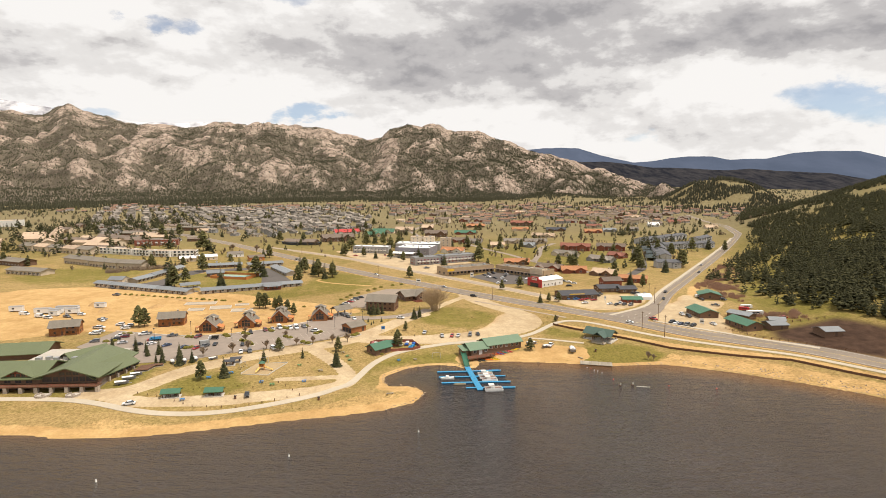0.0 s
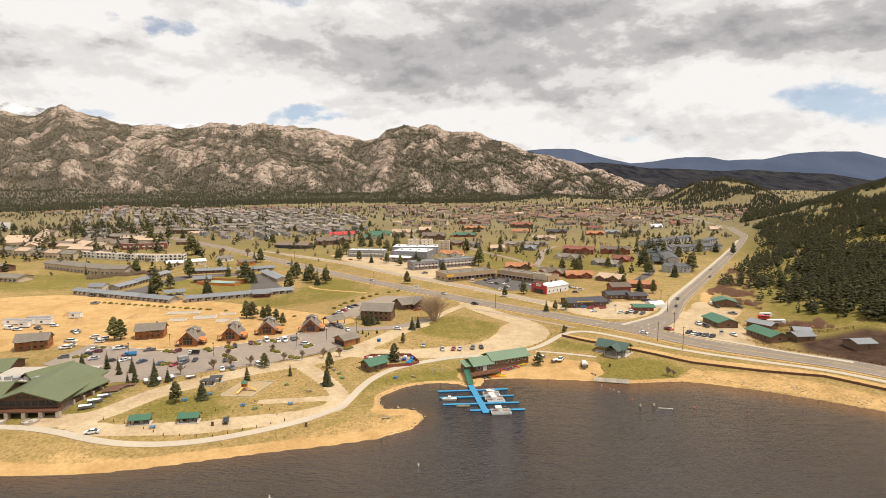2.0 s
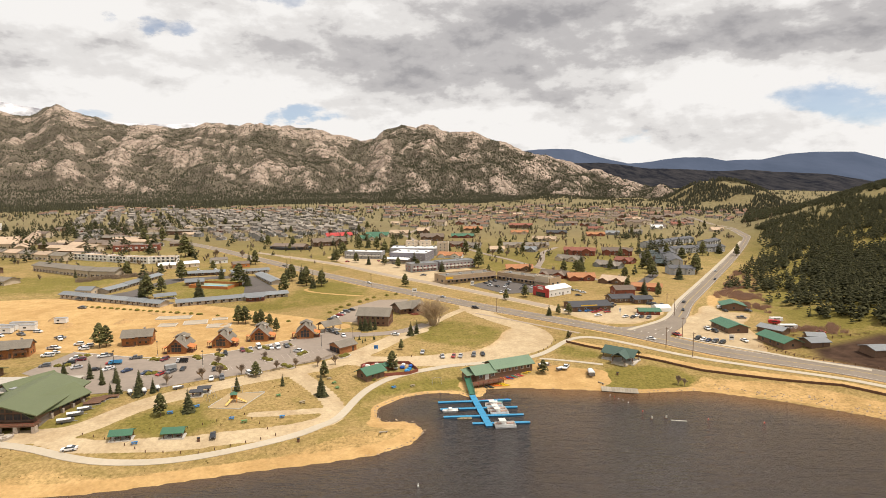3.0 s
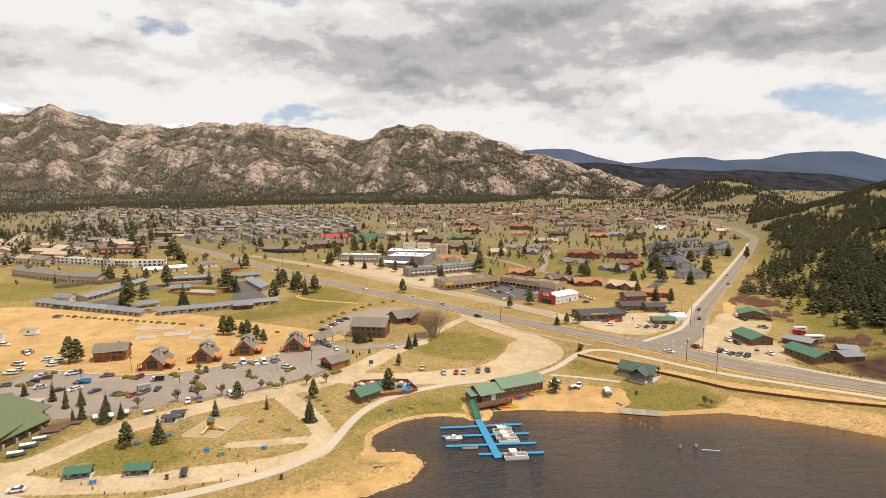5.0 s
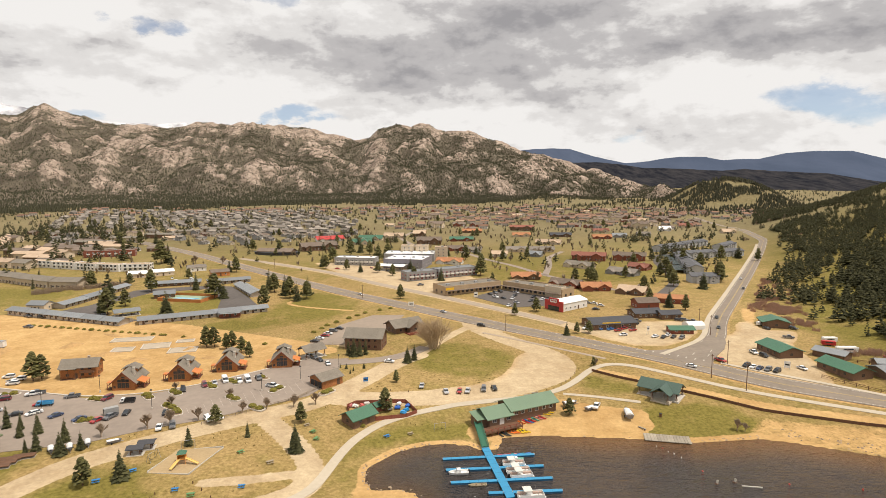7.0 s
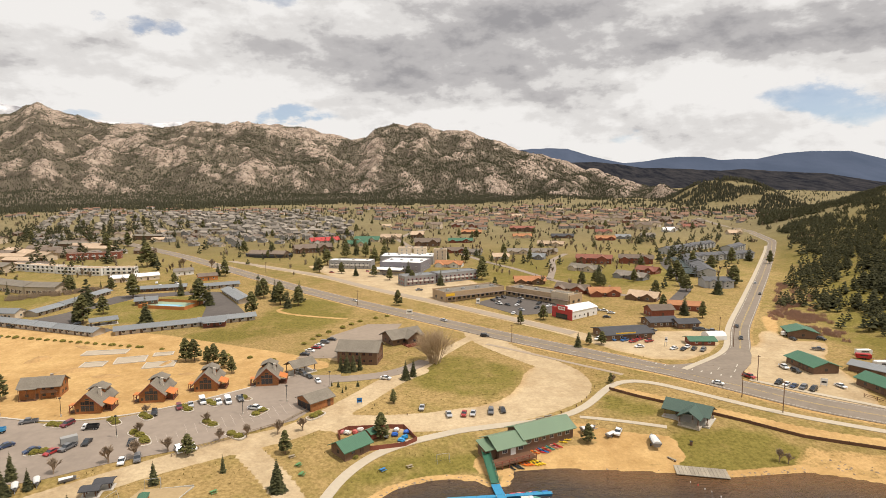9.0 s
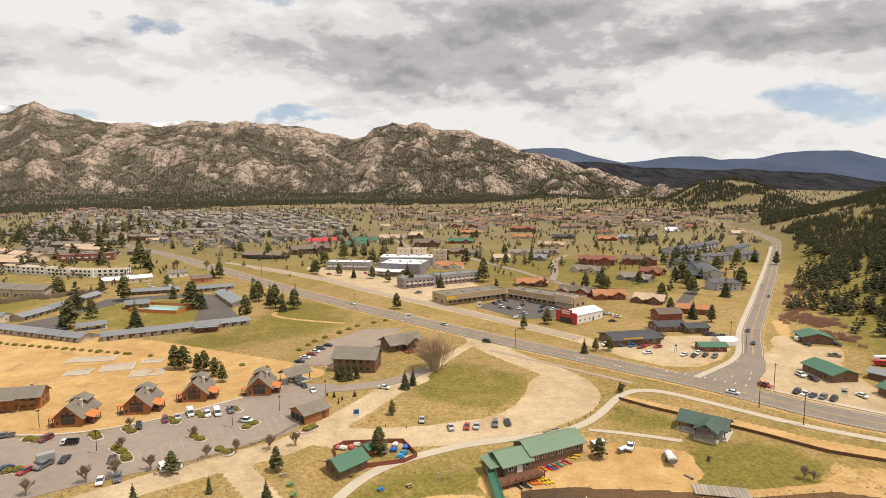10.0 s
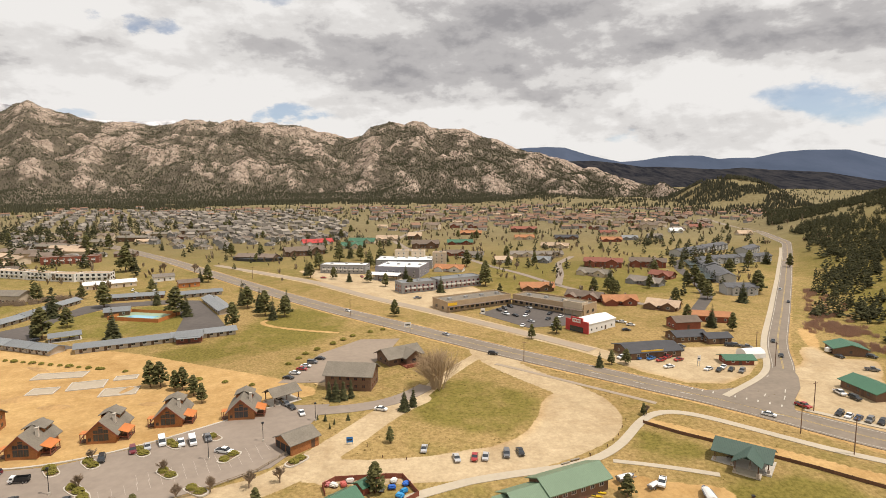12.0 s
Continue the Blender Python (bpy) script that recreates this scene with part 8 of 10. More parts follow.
for s in (-1.1, 1.1):
    bm = bmesh.new()
    for zz in (0.55, 1.05):
        prism(bm, [(s - 0.04, zz), (s + 0.04, zz), (s + 0.04, zz + 0.08), (s - 0.04, zz + 0.08)], 0, 13.0)
    for k in range(8):
        box(bm, k * 1.84, k * 1.84 + 0.08, s - 0.04, s + 0.04, 0.1, 1.1)
    for v in bm.verts:
        v.co.z += 2.9 - v.co.x * 0.17
    part("handrail", bm, ramp_m, gang)
gang.matrix_basis = Matrix.Translation((24.0, 251.6, 0)) @ Matrix.Rotation(radians(-87.5), 4, "Z")
WHITE_GEL = mat("white_gelcoat", (0.72, 0.71, 0.68), 0.35, scale=2, vary=0.06, bump=0)


def pontoon_boat(label):
    root = thing("pontoon_boat", label, "boat", "moored pontoon boats")
    for y in (-0.9, 0.9):
        bm = disc(bmesh.new(), 0.34, -3.1, 3.1, 10)
        part("pontoon", turn(bm, 0, 0, y, 0.12), STEEL, root)
    part("deck", boxes((-3.2, 3.2, -1.2, 1.2, 0.42, 0.55)), WHITE_GEL, root)
    part("fence_panel", boxes((-3.1, 2.9, -1.2, -1.14, 0.55, 1.2), (-3.1, 2.9, 1.14, 1.2, 0.55, 1.2), (2.85, 2.91, -1.14, 1.14, 0.55, 1.2), (-3.1, -3.04, -1.14, -0.4, 0.55, 1.2)), WHITE_GEL, root)
    for x0, x1, y0, y1 in ((-2.9, -1.0, 0.55, 1.1), (0.6, 2.7, 0.55, 1.1), (0.9, 2.7, -1.1, -0.55)):
        part("seat", boxes((x0, x1, y0, y1, 0.55, 0.95)), mat("boat_seat", (0.42, 0.30, 0.24), 0.6, scale=3, vary=0.2), root)
    part("console", boxes((-0.9, -0.3, -1.0, -0.4, 0.55, 1.35)), WHITE_GEL, root)
    for x in (-1.6, 1.4):
        for y in (-1.1, 1.1):
            part("canopy_pole", boxes((x - 0.03, x + 0.03, y - 0.03, y + 0.03, 1.2, 2.2)), STEEL, root)
    part("canopy", boxes((-1.9, 0.1, -1.15, 1.15, 2.18, 2.26)), mat("boat_canopy", (0.62, 0.58, 0.52), 0.8, scale=2, vary=0.1), root)
    part("outboard_motor", boxes((-3.75, -3.25, -0.2, 0.2, 0.1, 1.1)), BLACK, root)
    return root


pb = pontoon_boat("white pontoon boat moored at the blue dock")


def afloat(ob, x, y, rz, s=1.0, z=0.0):
    ob.matrix_basis = Matrix.Translation((x, y, z)) @ Matrix.Rotation(radians(rz), 4, "Z") @ Matrix.Scale(s, 4)
    return ob


afloat(pb, 31.2, 228.2, 2)
for x, y, r, s in ((31.6, 224.0, 2, 1.05), (32.0, 221.6, 4, 1.0), (32.2, 211.2, 3, 1.1)):
    afloat(copy_thing(pb, Matrix.Identity(4)), x, y, r, s)
motor = thing("motor_boat", "small white motor boat moored at the dock", "boat")


def boat_hull(L, W, H, sharp=0.5):
    """An open hull: pointed bow towards +x."""
    bm = bmesh.new()
    outline = [(-L / 2, -W / 2), (L * 0.15, -W / 2), (L * 0.38, -W * 0.28), (L / 2, 0), (L * 0.38, W * 0.28), (L * 0.15, W / 2), (-L / 2, W / 2)]
    rim = [bm.verts.new((x, y, H)) for x, y in outline]
    keel = [bm.verts.new((x * 0.86, y * 0.6, -0.15)) for x, y in outline]
    rin = [bm.verts.new((x * 0.93, y * 0.86, H)) for x, y in outline]
    low = [bm.verts.new((x * 0.82, y * 0.7, H * 0.35)) for x, y in outline]
    n = len(outline)
    for k in range(n):
        j = (k + 1) % n
        bm.faces.new((keel[k], keel[j], rim[j], rim[k])), bm.faces.new((rim[k], rim[j], rin[j], rin[k])), bm.faces.new((rin[k], rin[j], low[j], low[k]))
    bm.faces.new(low), bm.faces.new(keel[::-1])
    return bm


part("hull", boat_hull(5.6, 2.1, 0.8), WHITE_GEL, motor)
part("console", boxes((-0.6, 0.5, -0.7, 0.7, 0.35, 1.5)), WHITE_GEL, motor)
part("windscreen", boxes((0.5, 0.56, -0.7, 0.7, 1.1, 1.7)), GLASS, motor)
part("outboard_motor", boxes((-3.2, -2.7, -0.2, 0.2, 0.0, 1.1)), BLACK, motor)
afloat(motor, 15.2, 224.6, 182)
row = thing("rowing_boat", "low tan flat rowing boat at the dock", "boat")
part("hull", boat_hull(5.0, 1.4, 0.45), mat("tan_hull", (0.30, 0.25, 0.16), 0.6, scale=2, vary=0.2), row)
for x in (-1.2, 0.3):
    part("thwart", boxes((x - 0.15, x + 0.15, -0.55, 0.55, 0.3, 0.36)), TIMBER, row)
afloat(row, 19.5, 218.0, 180)
pedal = thing("pedal_boat", "pale green pedal boat at the dock", "boat")
part("hull", boat_hull(3.6, 1.7, 0.5), mat("green_hull", (0.20, 0.42, 0.34), 0.5, scale=2, vary=0.15), pedal)
part("seat", boxes((-1.0, -0.2, -0.6, 0.6, 0.3, 0.9)), WHITE_GEL, pedal)
afloat(pedal, 33.0, 231.2, 4)


def kayak(cname, colour):
    root = thing("kayak", f"{cname} plastic kayak lying on the beach", "kayak", "kayaks on the beach")
    bm = bmesh.new()
    rings = []
    for k in range(9):
        f = k / 8
        w, zz = 0.36 * math.sin(math.pi * (0.06 + 0.88 * f)) ** 0.7, 0.12 * (2 * f - 1) ** 2
        rings.append([bm.verts.new((-2.0 + 4.0 * f, w * math.cos(a), 0.18 + zz + 0.17 * math.sin(a))) for a in np.linspace(0, 6.2832, 8, endpoint=False)])
    for a, b in zip(rings, rings[1:]):
        for k in range(8):
            bm.faces.new((a[k], a[(k + 1) % 8], b[(k + 1) % 8], b[k]))
    bm.faces.new(rings[0]), bm.faces.new(rings[-1][::-1])
    part("hull", bm, mat("kayak_" + cname, colour, 0.4, scale=2, vary=0.08, bump=0), root)
    part("cockpit", boxes((-0.5, 0.4, -0.22, 0.22, 0.3, 0.37)), BLACK, root)
    return root


KAYAKS = [kayak(n, c) for n, c in (("red", (0.5, 0.03, 0.03)), ("yellow", (0.75, 0.5, 0.02)), ("blue", (0.02, 0.13, 0.45)), ("orange", (0.7, 0.16, 0.02)), ("teal", (0.02, 0.25, 0.24)), ("pink", (0.6, 0.22, 0.22)), ("black", (0.03, 0.04, 0.04)))]
seen = set()
for k, x, y, r in ((2, 37.2, 253.6, 130), (3, 38.8, 254.9, 130), (0, 40.6, 255.2, 128), (2, 41.6, 255.4, 128), (0, 42.6, 256.0, 125), (4, 43.8, 256.7, 125), (5, 45.2, 257.4, 125), (0, 46.4, 257.6, 124), (1, 48.0, 259.5, 150), (1, 49.4, 260.6, 150), (1, 46.4, 259.6, 195),
                   (6, 30.6, 247.4, 115), (6, 32.0, 247.8, 120), (6, 32.9, 247.6, 120), (3, 34.0, 248.9, 135), (3, 35.0, 249.0, 135), (3, 35.9, 249.2, 130), (1, 37.2, 248.9, 130), (1, 38.2, 249.2, 130), (1, 39.2, 249.4, 130)):
    ob = KAYAKS[k] if k not in seen else copy_thing(KAYAKS[k], Matrix.Identity(4))
    seen.add(k)
    place(ob, x, y, r, 1.0, 0.05)
for k, x, y in ((0, 29.5, 234.3), (5, 31.3, 234.4), (4, 33.6, 234.5), (2, 35.5, 234.6)):
    afloat(copy_thing(KAYAKS[k], Matrix.Identity(4)), x, y, 3)
swim = thing("boat_launch_mat", "weathered grey plank landing at the water's edge", "landing")
for k in range(14):
    part("plank", boxes((-6.8 + 0.97 * k, -5.9 + 0.97 * k, -2.6, 2.6, 0.25, 0.4)), mat("grey_planks", (0.30, 0.26, 0.20), 0.85, scale=2, vary=0.2, bump=0.3, each=0.15), swim)
afloat(swim, 81.5, 240.6, -16)
buoy_w, buoy_r = mat("buoy_white", (0.75, 0.74, 0.7), 0.5), mat("buoy_red", (0.5, 0.05, 0.03), 0.5)


def buoy(x, y, m, hgt, r):
    root = thing("marker_buoy", "small marker buoy floating on the lake", "buoy", "lake buoys")
    part("float", disc(bmesh.new(), r, -0.2, 0.2, 10), m, root).matrix_basis = pose(0, 0, 0.1, 0, 90, 0)
    part("mast", boxes((-r * 0.4, r * 0.4, -r * 0.4, r * 0.4, 0.3, hgt)), m, root)
    afloat(root, x, y, 0)


for x, y, m, hgt, r in ((-34.8, 161.5, buoy_w, 0.8, 0.22), (-83, 150, buoy_w, 0.8, 0.22), (3.0, 176, buoy_w, 0.7, 0.22), (76, 236, buoy_w, 0.25, 0.13), (77.2, 234.5, buoy_r, 0.3, 0.16), (78, 232.5, buoy_w, 0.25, 0.12), (79, 231, buoy_w, 0.25, 0.12), (80, 228.5, buoy_w, 0.25, 0.12), (82, 220.5, buoy_r, 0.4, 0.2), (101, 212, buoy_r, 0.4, 0.2), (118, 208, buoy_r, 0.4, 0.2)):
    buoy(x, y, m, hgt, r)
for x, y in ((82.3, 213.9), (87.4, 214.2)):
    ob = thing("mooring_post", "pale slanted mooring post in the lake", "post")
    part("post", boxes((-0.22, 0.22, -0.2, 0.2, -0.8, 1.0)), mat("weathered_post", (0.45, 0.42, 0.36), 0.8, scale=3, vary=0.2), ob)
    part("base_float", boxes((-0.5, 0.4, -0.35, 0.35, -0.3, 0.2)), TIMBER, ob)
    ob.matrix_basis = pose(x, y, 0, 0, 18, 30)
logb = thing("floating_beam", "long pale beam floating beside the mooring post", "beam")
part("beam", boxes((-2.5, 2.5, -0.2, 0.2, -0.2, 0.2)), mat("weathered_post", (0.45, 0.42, 0.36)), logb)
afloat(logb, 90.6, 211.6, -14)

# ---------------- fences, walls, poles ----------------
def rail_fence(name, line, label, hgt=1.2, step=3.0, rails=2, wall=None, material=None, solid=False):
    root = thing(name, label, "fence")
    pts_ = dense(line, step)
    m = material or TIMBER
    for k, (x, y) in enumerate(pts_):
        z = hz(x, y)
        part("post", boxes((x - 0.09, x + 0.09, y - 0.09, y + 0.09, z - 0.3, z + hgt)), m, root)
    for (x1, y1), (x2, y2) in zip(pts_, pts_[1:]):
        z1, z2 = hz(x1, y1), hz(x2, y2)
        bm = bmesh.new()
        for k in range(1 if solid else rails):
            lo_, hi_ = (0.0, hgt - 0.1) if solid else (hgt * (0.45 + 0.42 * k) - 0.07, hgt * (0.45 + 0.42 * k) + 0.07)
            n_ = Vector((-(y2 - y1), x2 - x1, 0)).normalized() * 0.05
            vs = [bm.verts.new((x + s * n_.x, y + s * n_.y, z + dz)) for (x, y, z) in ((x1, y1, z1), (x2, y2, z2)) for s in (-1, 1) for dz in (lo_, hi_)]
            for f in ((0, 1, 3, 2), (4, 6, 7, 5), (0, 4, 5, 1), (2, 3, 7, 6), (0, 2, 6, 4), (1, 5, 7, 3)):
                bm.faces.new([vs[i] for i in f])
        part("panel" if solid else "rail", bm, m, root)
    return root


WEATHERED = mat("weathered_rails", (0.27, 0.21, 0.145), 0.9, scale=3, vary=0.25, bump=0.2)
rail_fence("board_fence", [(75.5, 293.5), (83, 286), (100, 272.3), (110, 264), (121, 254.5), (146, 241), (164, 232.5), (186, 208.5), (250, 133)], "long low brown board wall between beach and trail", 1.1, 5.0, solid=True)
rail_fence("yard_fence", [(-17.5, 262.5), (-18.5, 266), (-15.7, 268.9), (-3, 269.6), (1.3, 269.3), (5, 261.8), (1.6, 259.3), (-8.5, 257.0)], "red-brown board fence round the marina yard", 1.5, 3.5, solid=True, material=RED_WOOD)
rail_fence("split_rail_fence", [(-62, 253), (-48, 264.5), (-36, 274), (-29.5, 284), (-24, 295)], "weathered split rail fence beside the gravel road", 0.95, 3.5, material=WEATHERED)
rail_fence("stable_fence", [(176, 300), (186, 292), (198, 282), (214, 280)], "weathered corral fence at the stables", 1.3, 3.5)
rail_fence("stable_fence", [(160, 278), (170, 262), (180, 252), (196, 236)], "weathered pole fence along the corral", 1.3, 3.5)
for line in ([(-68, 210), (-53, 219), (-40, 205.5)], [(53, 276.5), (59.5, 281), (65, 287), (71, 296)], [(-8.4, 286), (-4, 280), (2.5, 278.6)], [(-98, 207), (-90, 204), (-75, 196.5), (-60, 196), (-40, 205)]):
    for k, (x, y) in enumerate(dense(line, 4.0)):
        b = thing("bollard", "short wooden bollard beside the track", "bollard", "track bollards")
        part("post", boxes((-0.1, 0.1, -0.1, 0.1, -0.2, 0.75)), TIMBER, b)
        place(b, x, y, 13 * k)


def lamp_post(x, y, hgt, label, arm=0.0, wood=False):
    root = thing("utility_pole" if wood else "lamp_post", label, "pole" if wood else "lamp post", "poles")
    m = BARK if wood else BLACK
    bm = bmesh.new()
    tube(bm, (0, 0, -0.3), (0, 0, hgt), 0.16 if wood else 0.09, 0.11 if wood else 0.07, 8)
    part("pole", bm, m, root)
    if wood:
        part("cross_arm", boxes((-1.0, 1.0, -0.06, 0.06, hgt - 0.7, hgt - 0.55)), m, root)
    else:
        part("footing", boxes((-0.25, 0.25, -0.25, 0.25, -0.3, 0.7)), CONCRETE, root)
        part("lamp_head", boxes((-0.35, 0.35, -0.35, 0.35, hgt, hgt + 0.22), (-0.22, 0.22, -0.22, 0.22, hgt + 0.22, hgt + 0.32)), BLACK, root)
    place(root, x, y, 20)


for x, y, hgt in ((-50, 280.3, 6.5), (-38, 290.3, 5.5), (-82, 265.5, 6.5), (-25, 303.3, 5.5), (-107, 283, 6.0), (-118, 268, 6.5)):
    lamp_post(x, y, hgt, "dark lamp post on a concrete footing")
for x, y, hgt in ((125, 270, 11), (119, 283, 9.5), (133, 296, 10), (149, 338, 10), (52, 354, 8.5), (-24, 438, 9), (153.5, 357, 9), (228, 470, 9), (-104, 560, 9)):
    lamp_post(x, y, hgt, "tall wooden utility pole beside the road", wood=True)


def sign(x, y, rz, w, h, lift, colour, label, posts=2):
    root = thing("road_sign", label, "sign")
    part("panel", boxes((-w / 2, w / 2, -0.06, 0.06, lift, lift + h)), colour, root)
    part("bar", boxes((-w * 0.35, w * 0.35, -0.075, -0.06, lift + h * 0.35, lift + h * 0.6)), BLACK, root)
    for x_ in np.linspace(-w * 0.4, w * 0.4, posts):
        part("post", boxes((x_ - 0.07, x_ + 0.07, 0.06, 0.2, -0.2, lift + h)), STEEL, root)
    place(root, x, y, rz)


sign(6, 400, 0, 3.2, 2.4, 3.2, WHITE_WALL, "white roadside sign on two posts")
sign(153, 288, -30, 2.2, 2.6, 0.6, WHITE_WALL, "white sign with red base at the stables")
sign(119.5, 341.5, 0, 1.2, 2.2, 2.2, WHITE_WALL, "tall white shop sign by the lot")
sign(-13.4, 287.5, 5, 1.8, 1.6, 0.7, mat("blue_board", (0.03, 0.16, 0.42), 0.5), "blue notice board beside the gravel road")
sign(47, 430, 0, 2.4, 3.0, 1.5, WHITE_WALL, "pale shop sign beside the yard", 1)

# ---------------- car park islands, shrubs, bare trees ----------------
SHRUB = island_mat("ochre_shrub", (0.125, 0.108, 0.020), (0.215, 0.185, 0.040))
WILLOW_TWIG = mat("willow_twigs", (0.40, 0.295, 0.18), 0.95, scale=5, vary=0.2, bump=0)
BROWN_TWIG = mat("bare_twigs", (0.27, 0.20, 0.135), 0.95, scale=5, vary=0.25, bump=0)
REDTWIG = mat("red_brown_twigs", (0.40, 0.25, 0.175), 0.95, scale=5, vary=0.3, bump=0)


def shrub(seed, label, r=1.2):
    rnd_ = random.Random(seed)
    root = thing("shrub", label, "shrub", "shrubs")
    bm = bmesh.new()
    for _ in range(120):
        a, f = rnd_.random() * 6.283, rnd_.random() ** 0.5
        z = 0.75 * r * math.sqrt(max(0, 1 - f * f)) * rnd_.uniform(0.4, 1.0)
        needle_clump(bm, Vector((f * r * math.cos(a), f * r * math.sin(a) * 0.8, 0.1 + z)), r * rnd_.uniform(0.2, 0.3), rnd_)
    part("foliage", bm, SHRUB, root)
    bm = bmesh.new()
    tube(bm, (0, 0, -0.2), (0, 0, 0.5), 0.08, 0.05)
    part("stem", bm, BARK, root)
    return root


SHRUBS = [shrub(31, "rounded ochre-green shrub in a kerbed island", 1.5), shrub(32, "clipped olive shrub in a kerbed island", 1.2)]
placed = set()


def kerb_island(x, y, L, W, rz, bushes):
    root = thing("kerb_island", "pale kerbed planting island in the car park", "island", "car park islands")
    n = 20
    bm = bmesh.new()
    out = [(L / 2 * math.copysign(abs(math.cos(a)) ** 0.6, math.cos(a)), W / 2 * math.copysign(abs(math.sin(a)) ** 0.6, math.sin(a))) for a in np.linspace(0, 6.2832, n, endpoint=False)]
    a_, b_, c_ = [[bm.verts.new((x_ * k, y_ * k, z_)) for x_, y_ in out] for k, z_ in ((1, -0.2), (1, 0.17), (0.86, 0.17))]
    for k in range(n):
        j = (k + 1) % n
        bm.faces.new((a_[k], a_[j], b_[j], b_[k])), bm.faces.new((b_[k], b_[j], c_[j], c_[k]))
    part("kerb", bm, CONCRETE, root)
    bm = bmesh.new()
    bm.faces.new([bm.verts.new((x_ * 0.86, y_ * 0.86, 0.15)) for x_, y_ in out])
    part("mulch", bm, mat("mulch", (0.22, 0.15, 0.09), 0.95, scale=4, vary=0.3, bump=0.4), root)
    place(root, x, y, rz, 1, 0.12)
    for k, off in enumerate(bushes):
        s = SHRUBS[k % 2]
        px, py = x + off * math.cos(radians(rz)), y + off * math.sin(radians(rz))
        if s not in placed:
            placed.add(s)
            place(s, px, py, 30 * k, 1, 0.2)
        else:
            clone(s, px, py, 50 * k + x, 0.9 + 0.25 * (k % 2), 0.2)


for x, y, rz, bushes in ((-88, 277, -50, (-1.6, 1.6)), (-80, 280.2, -45, (-1.8, 1.8)), (-69.6, 286, -48, (-1.8, 1.8)), (-62.5, 289.8, -42, (-1.8, 1.6)), (-58.2, 273.5, -42, (-1.8, 1.8)), (-48.5, 265.5, -35, (-1.6, 1.6)), (-77, 267, -40, (-1.8, 1.8)), (-45, 281.5, 60, (-1.8, 1.4)),
                         (-53.2, 294, -40, (0,)), (-104.8, 275.8, -20, (-1.4, 1.4)), (-98.5, 257.2, 15, (-1.2, 1.2)), (-139, 270, 10, (-1.8, 1.8)), (-138, 283, 20, (-1.5, 1.5)), (-73, 262.5, -60, (-1, 1)), (-26.8, 279, 50, (-1, 1.2))):
    kerb_island(x, y, 7.5, 3.4, rz, bushes)


def bare_tree(seed, label, hgt, wide, material, depth=4, kids=5, name="bare_tree"):
    rnd_ = random.Random(seed)
    root = thing(name, label, "tree", "leafless trees")
    bm = bmesh.new()
    tw = bmesh.new()

    def grow(p, d, L, r, lev):
        q = p + d * L
        tube(bm if lev < 2 else tw, p, q, r, r * 0.6, 5 if lev < 2 else 3)
        if lev >= depth:
            return
        for _ in range(kids if lev else kids + 2):
            nd = (d + Vector((rnd_.uniform(-1, 1) * wide, rnd_.uniform(-1, 1) * wide, rnd_.uniform(-0.15, 0.7)))).normalized()
            grow(p + d * L * rnd_.uniform(0.55, 1.0), nd, L * rnd_.uniform(0.55, 0.8), r * 0.6, lev + 1)
    grow(Vector((0, 0, -0.3)), Vector((0, 0, 1)), hgt * 0.28, hgt * 0.026, 0)
    part("trunk", bm, material, root)
    part("twig_crown", tw, material, root)
    return root


def stool_willow(label, hgt=12.0, spread_=7.5):
    """A great leafless bush: many stems rise from one stool and fan out into a dome of twigs."""
    rnd_ = random.Random(41)
    root = thing("bare_willow", label, "tree", "leafless trees")
    bm, tw = bmesh.new(), bmesh.new()
    for _ in range(46):
        a, f = rnd_.random() * 6.283, rnd_.random() ** 0.6
        p = Vector((1.6 * f * math.cos(a), 1.6 * f * math.sin(a), -0.2))
        q = Vector((spread_ * 0.5 * f * math.cos(a), spread_ * 0.5 * f * math.sin(a), hgt * rnd_.uniform(0.38, 0.52)))
        tube(bm, p, q, 0.13, 0.06, 4)
        for _k in range(9):
            d = Vector((f * math.cos(a) * 0.8 + rnd_.uniform(-.55, .55), f * math.sin(a) * 0.8 + rnd_.uniform(-.55, .55), rnd_.uniform(0.35, 1.1))).normalized()
            st = p.lerp(q, rnd_.uniform(0.5, 1.0))
            L = hgt * rnd_.uniform(0.28, 0.50) * (1 - 0.25 * f)
            e = st + d * L
            tube(tw, st, e, 0.055, 0.02, 3)
            for _j in range(5):
                st2 = st.lerp(e, rnd_.uniform(0.3, 1.0))
                d2 = (d + Vector((rnd_.uniform(-.6, .6), rnd_.uniform(-.6, .6), rnd_.uniform(-.2, .5)))).normalized()
                tube(tw, st2, st2 + d2 * rnd_.uniform(0.8, 2.0), 0.03, 0.012, 3)
    part("trunk", bm, WILLOW_TWIG, root)
    part("twig_crown", tw, WILLOW_TWIG, root)
    return root


willow = place(stool_willow("large leafless tan willow beside the meadow"), 15, 327.5, 0, 1.4)
small = place(bare_tree(42, "small leafless tree beside the car park", 5.5, 0.8, BROWN_TWIG, 3, 7), -36.3, 266.6, 0, 1.5)
for x, y, s in ((-45, 265, 0.9), (-29.3, 268.8, 1.0), (-76.3, 267.4, 0.9), (-80.5, 282, 0.8), (-59.5, 274.5, 0.8), (-71, 252.5, 1.2), (-64, 256, 1.0), (-77, 250, 1.1), (-52, 262, 0.9), (-88, 245, 1.0), (79, 299, 0.8), (106, 244, 0.9), (108, 243, 0.7), (-130, 470, 1.2), (-155, 590, 1.8), (-180, 596, 1.8), (85, 585, 1.6), (98, 582, 1.4)):
    clone(small, x, y, x * 7 % 360, s * 1.45)


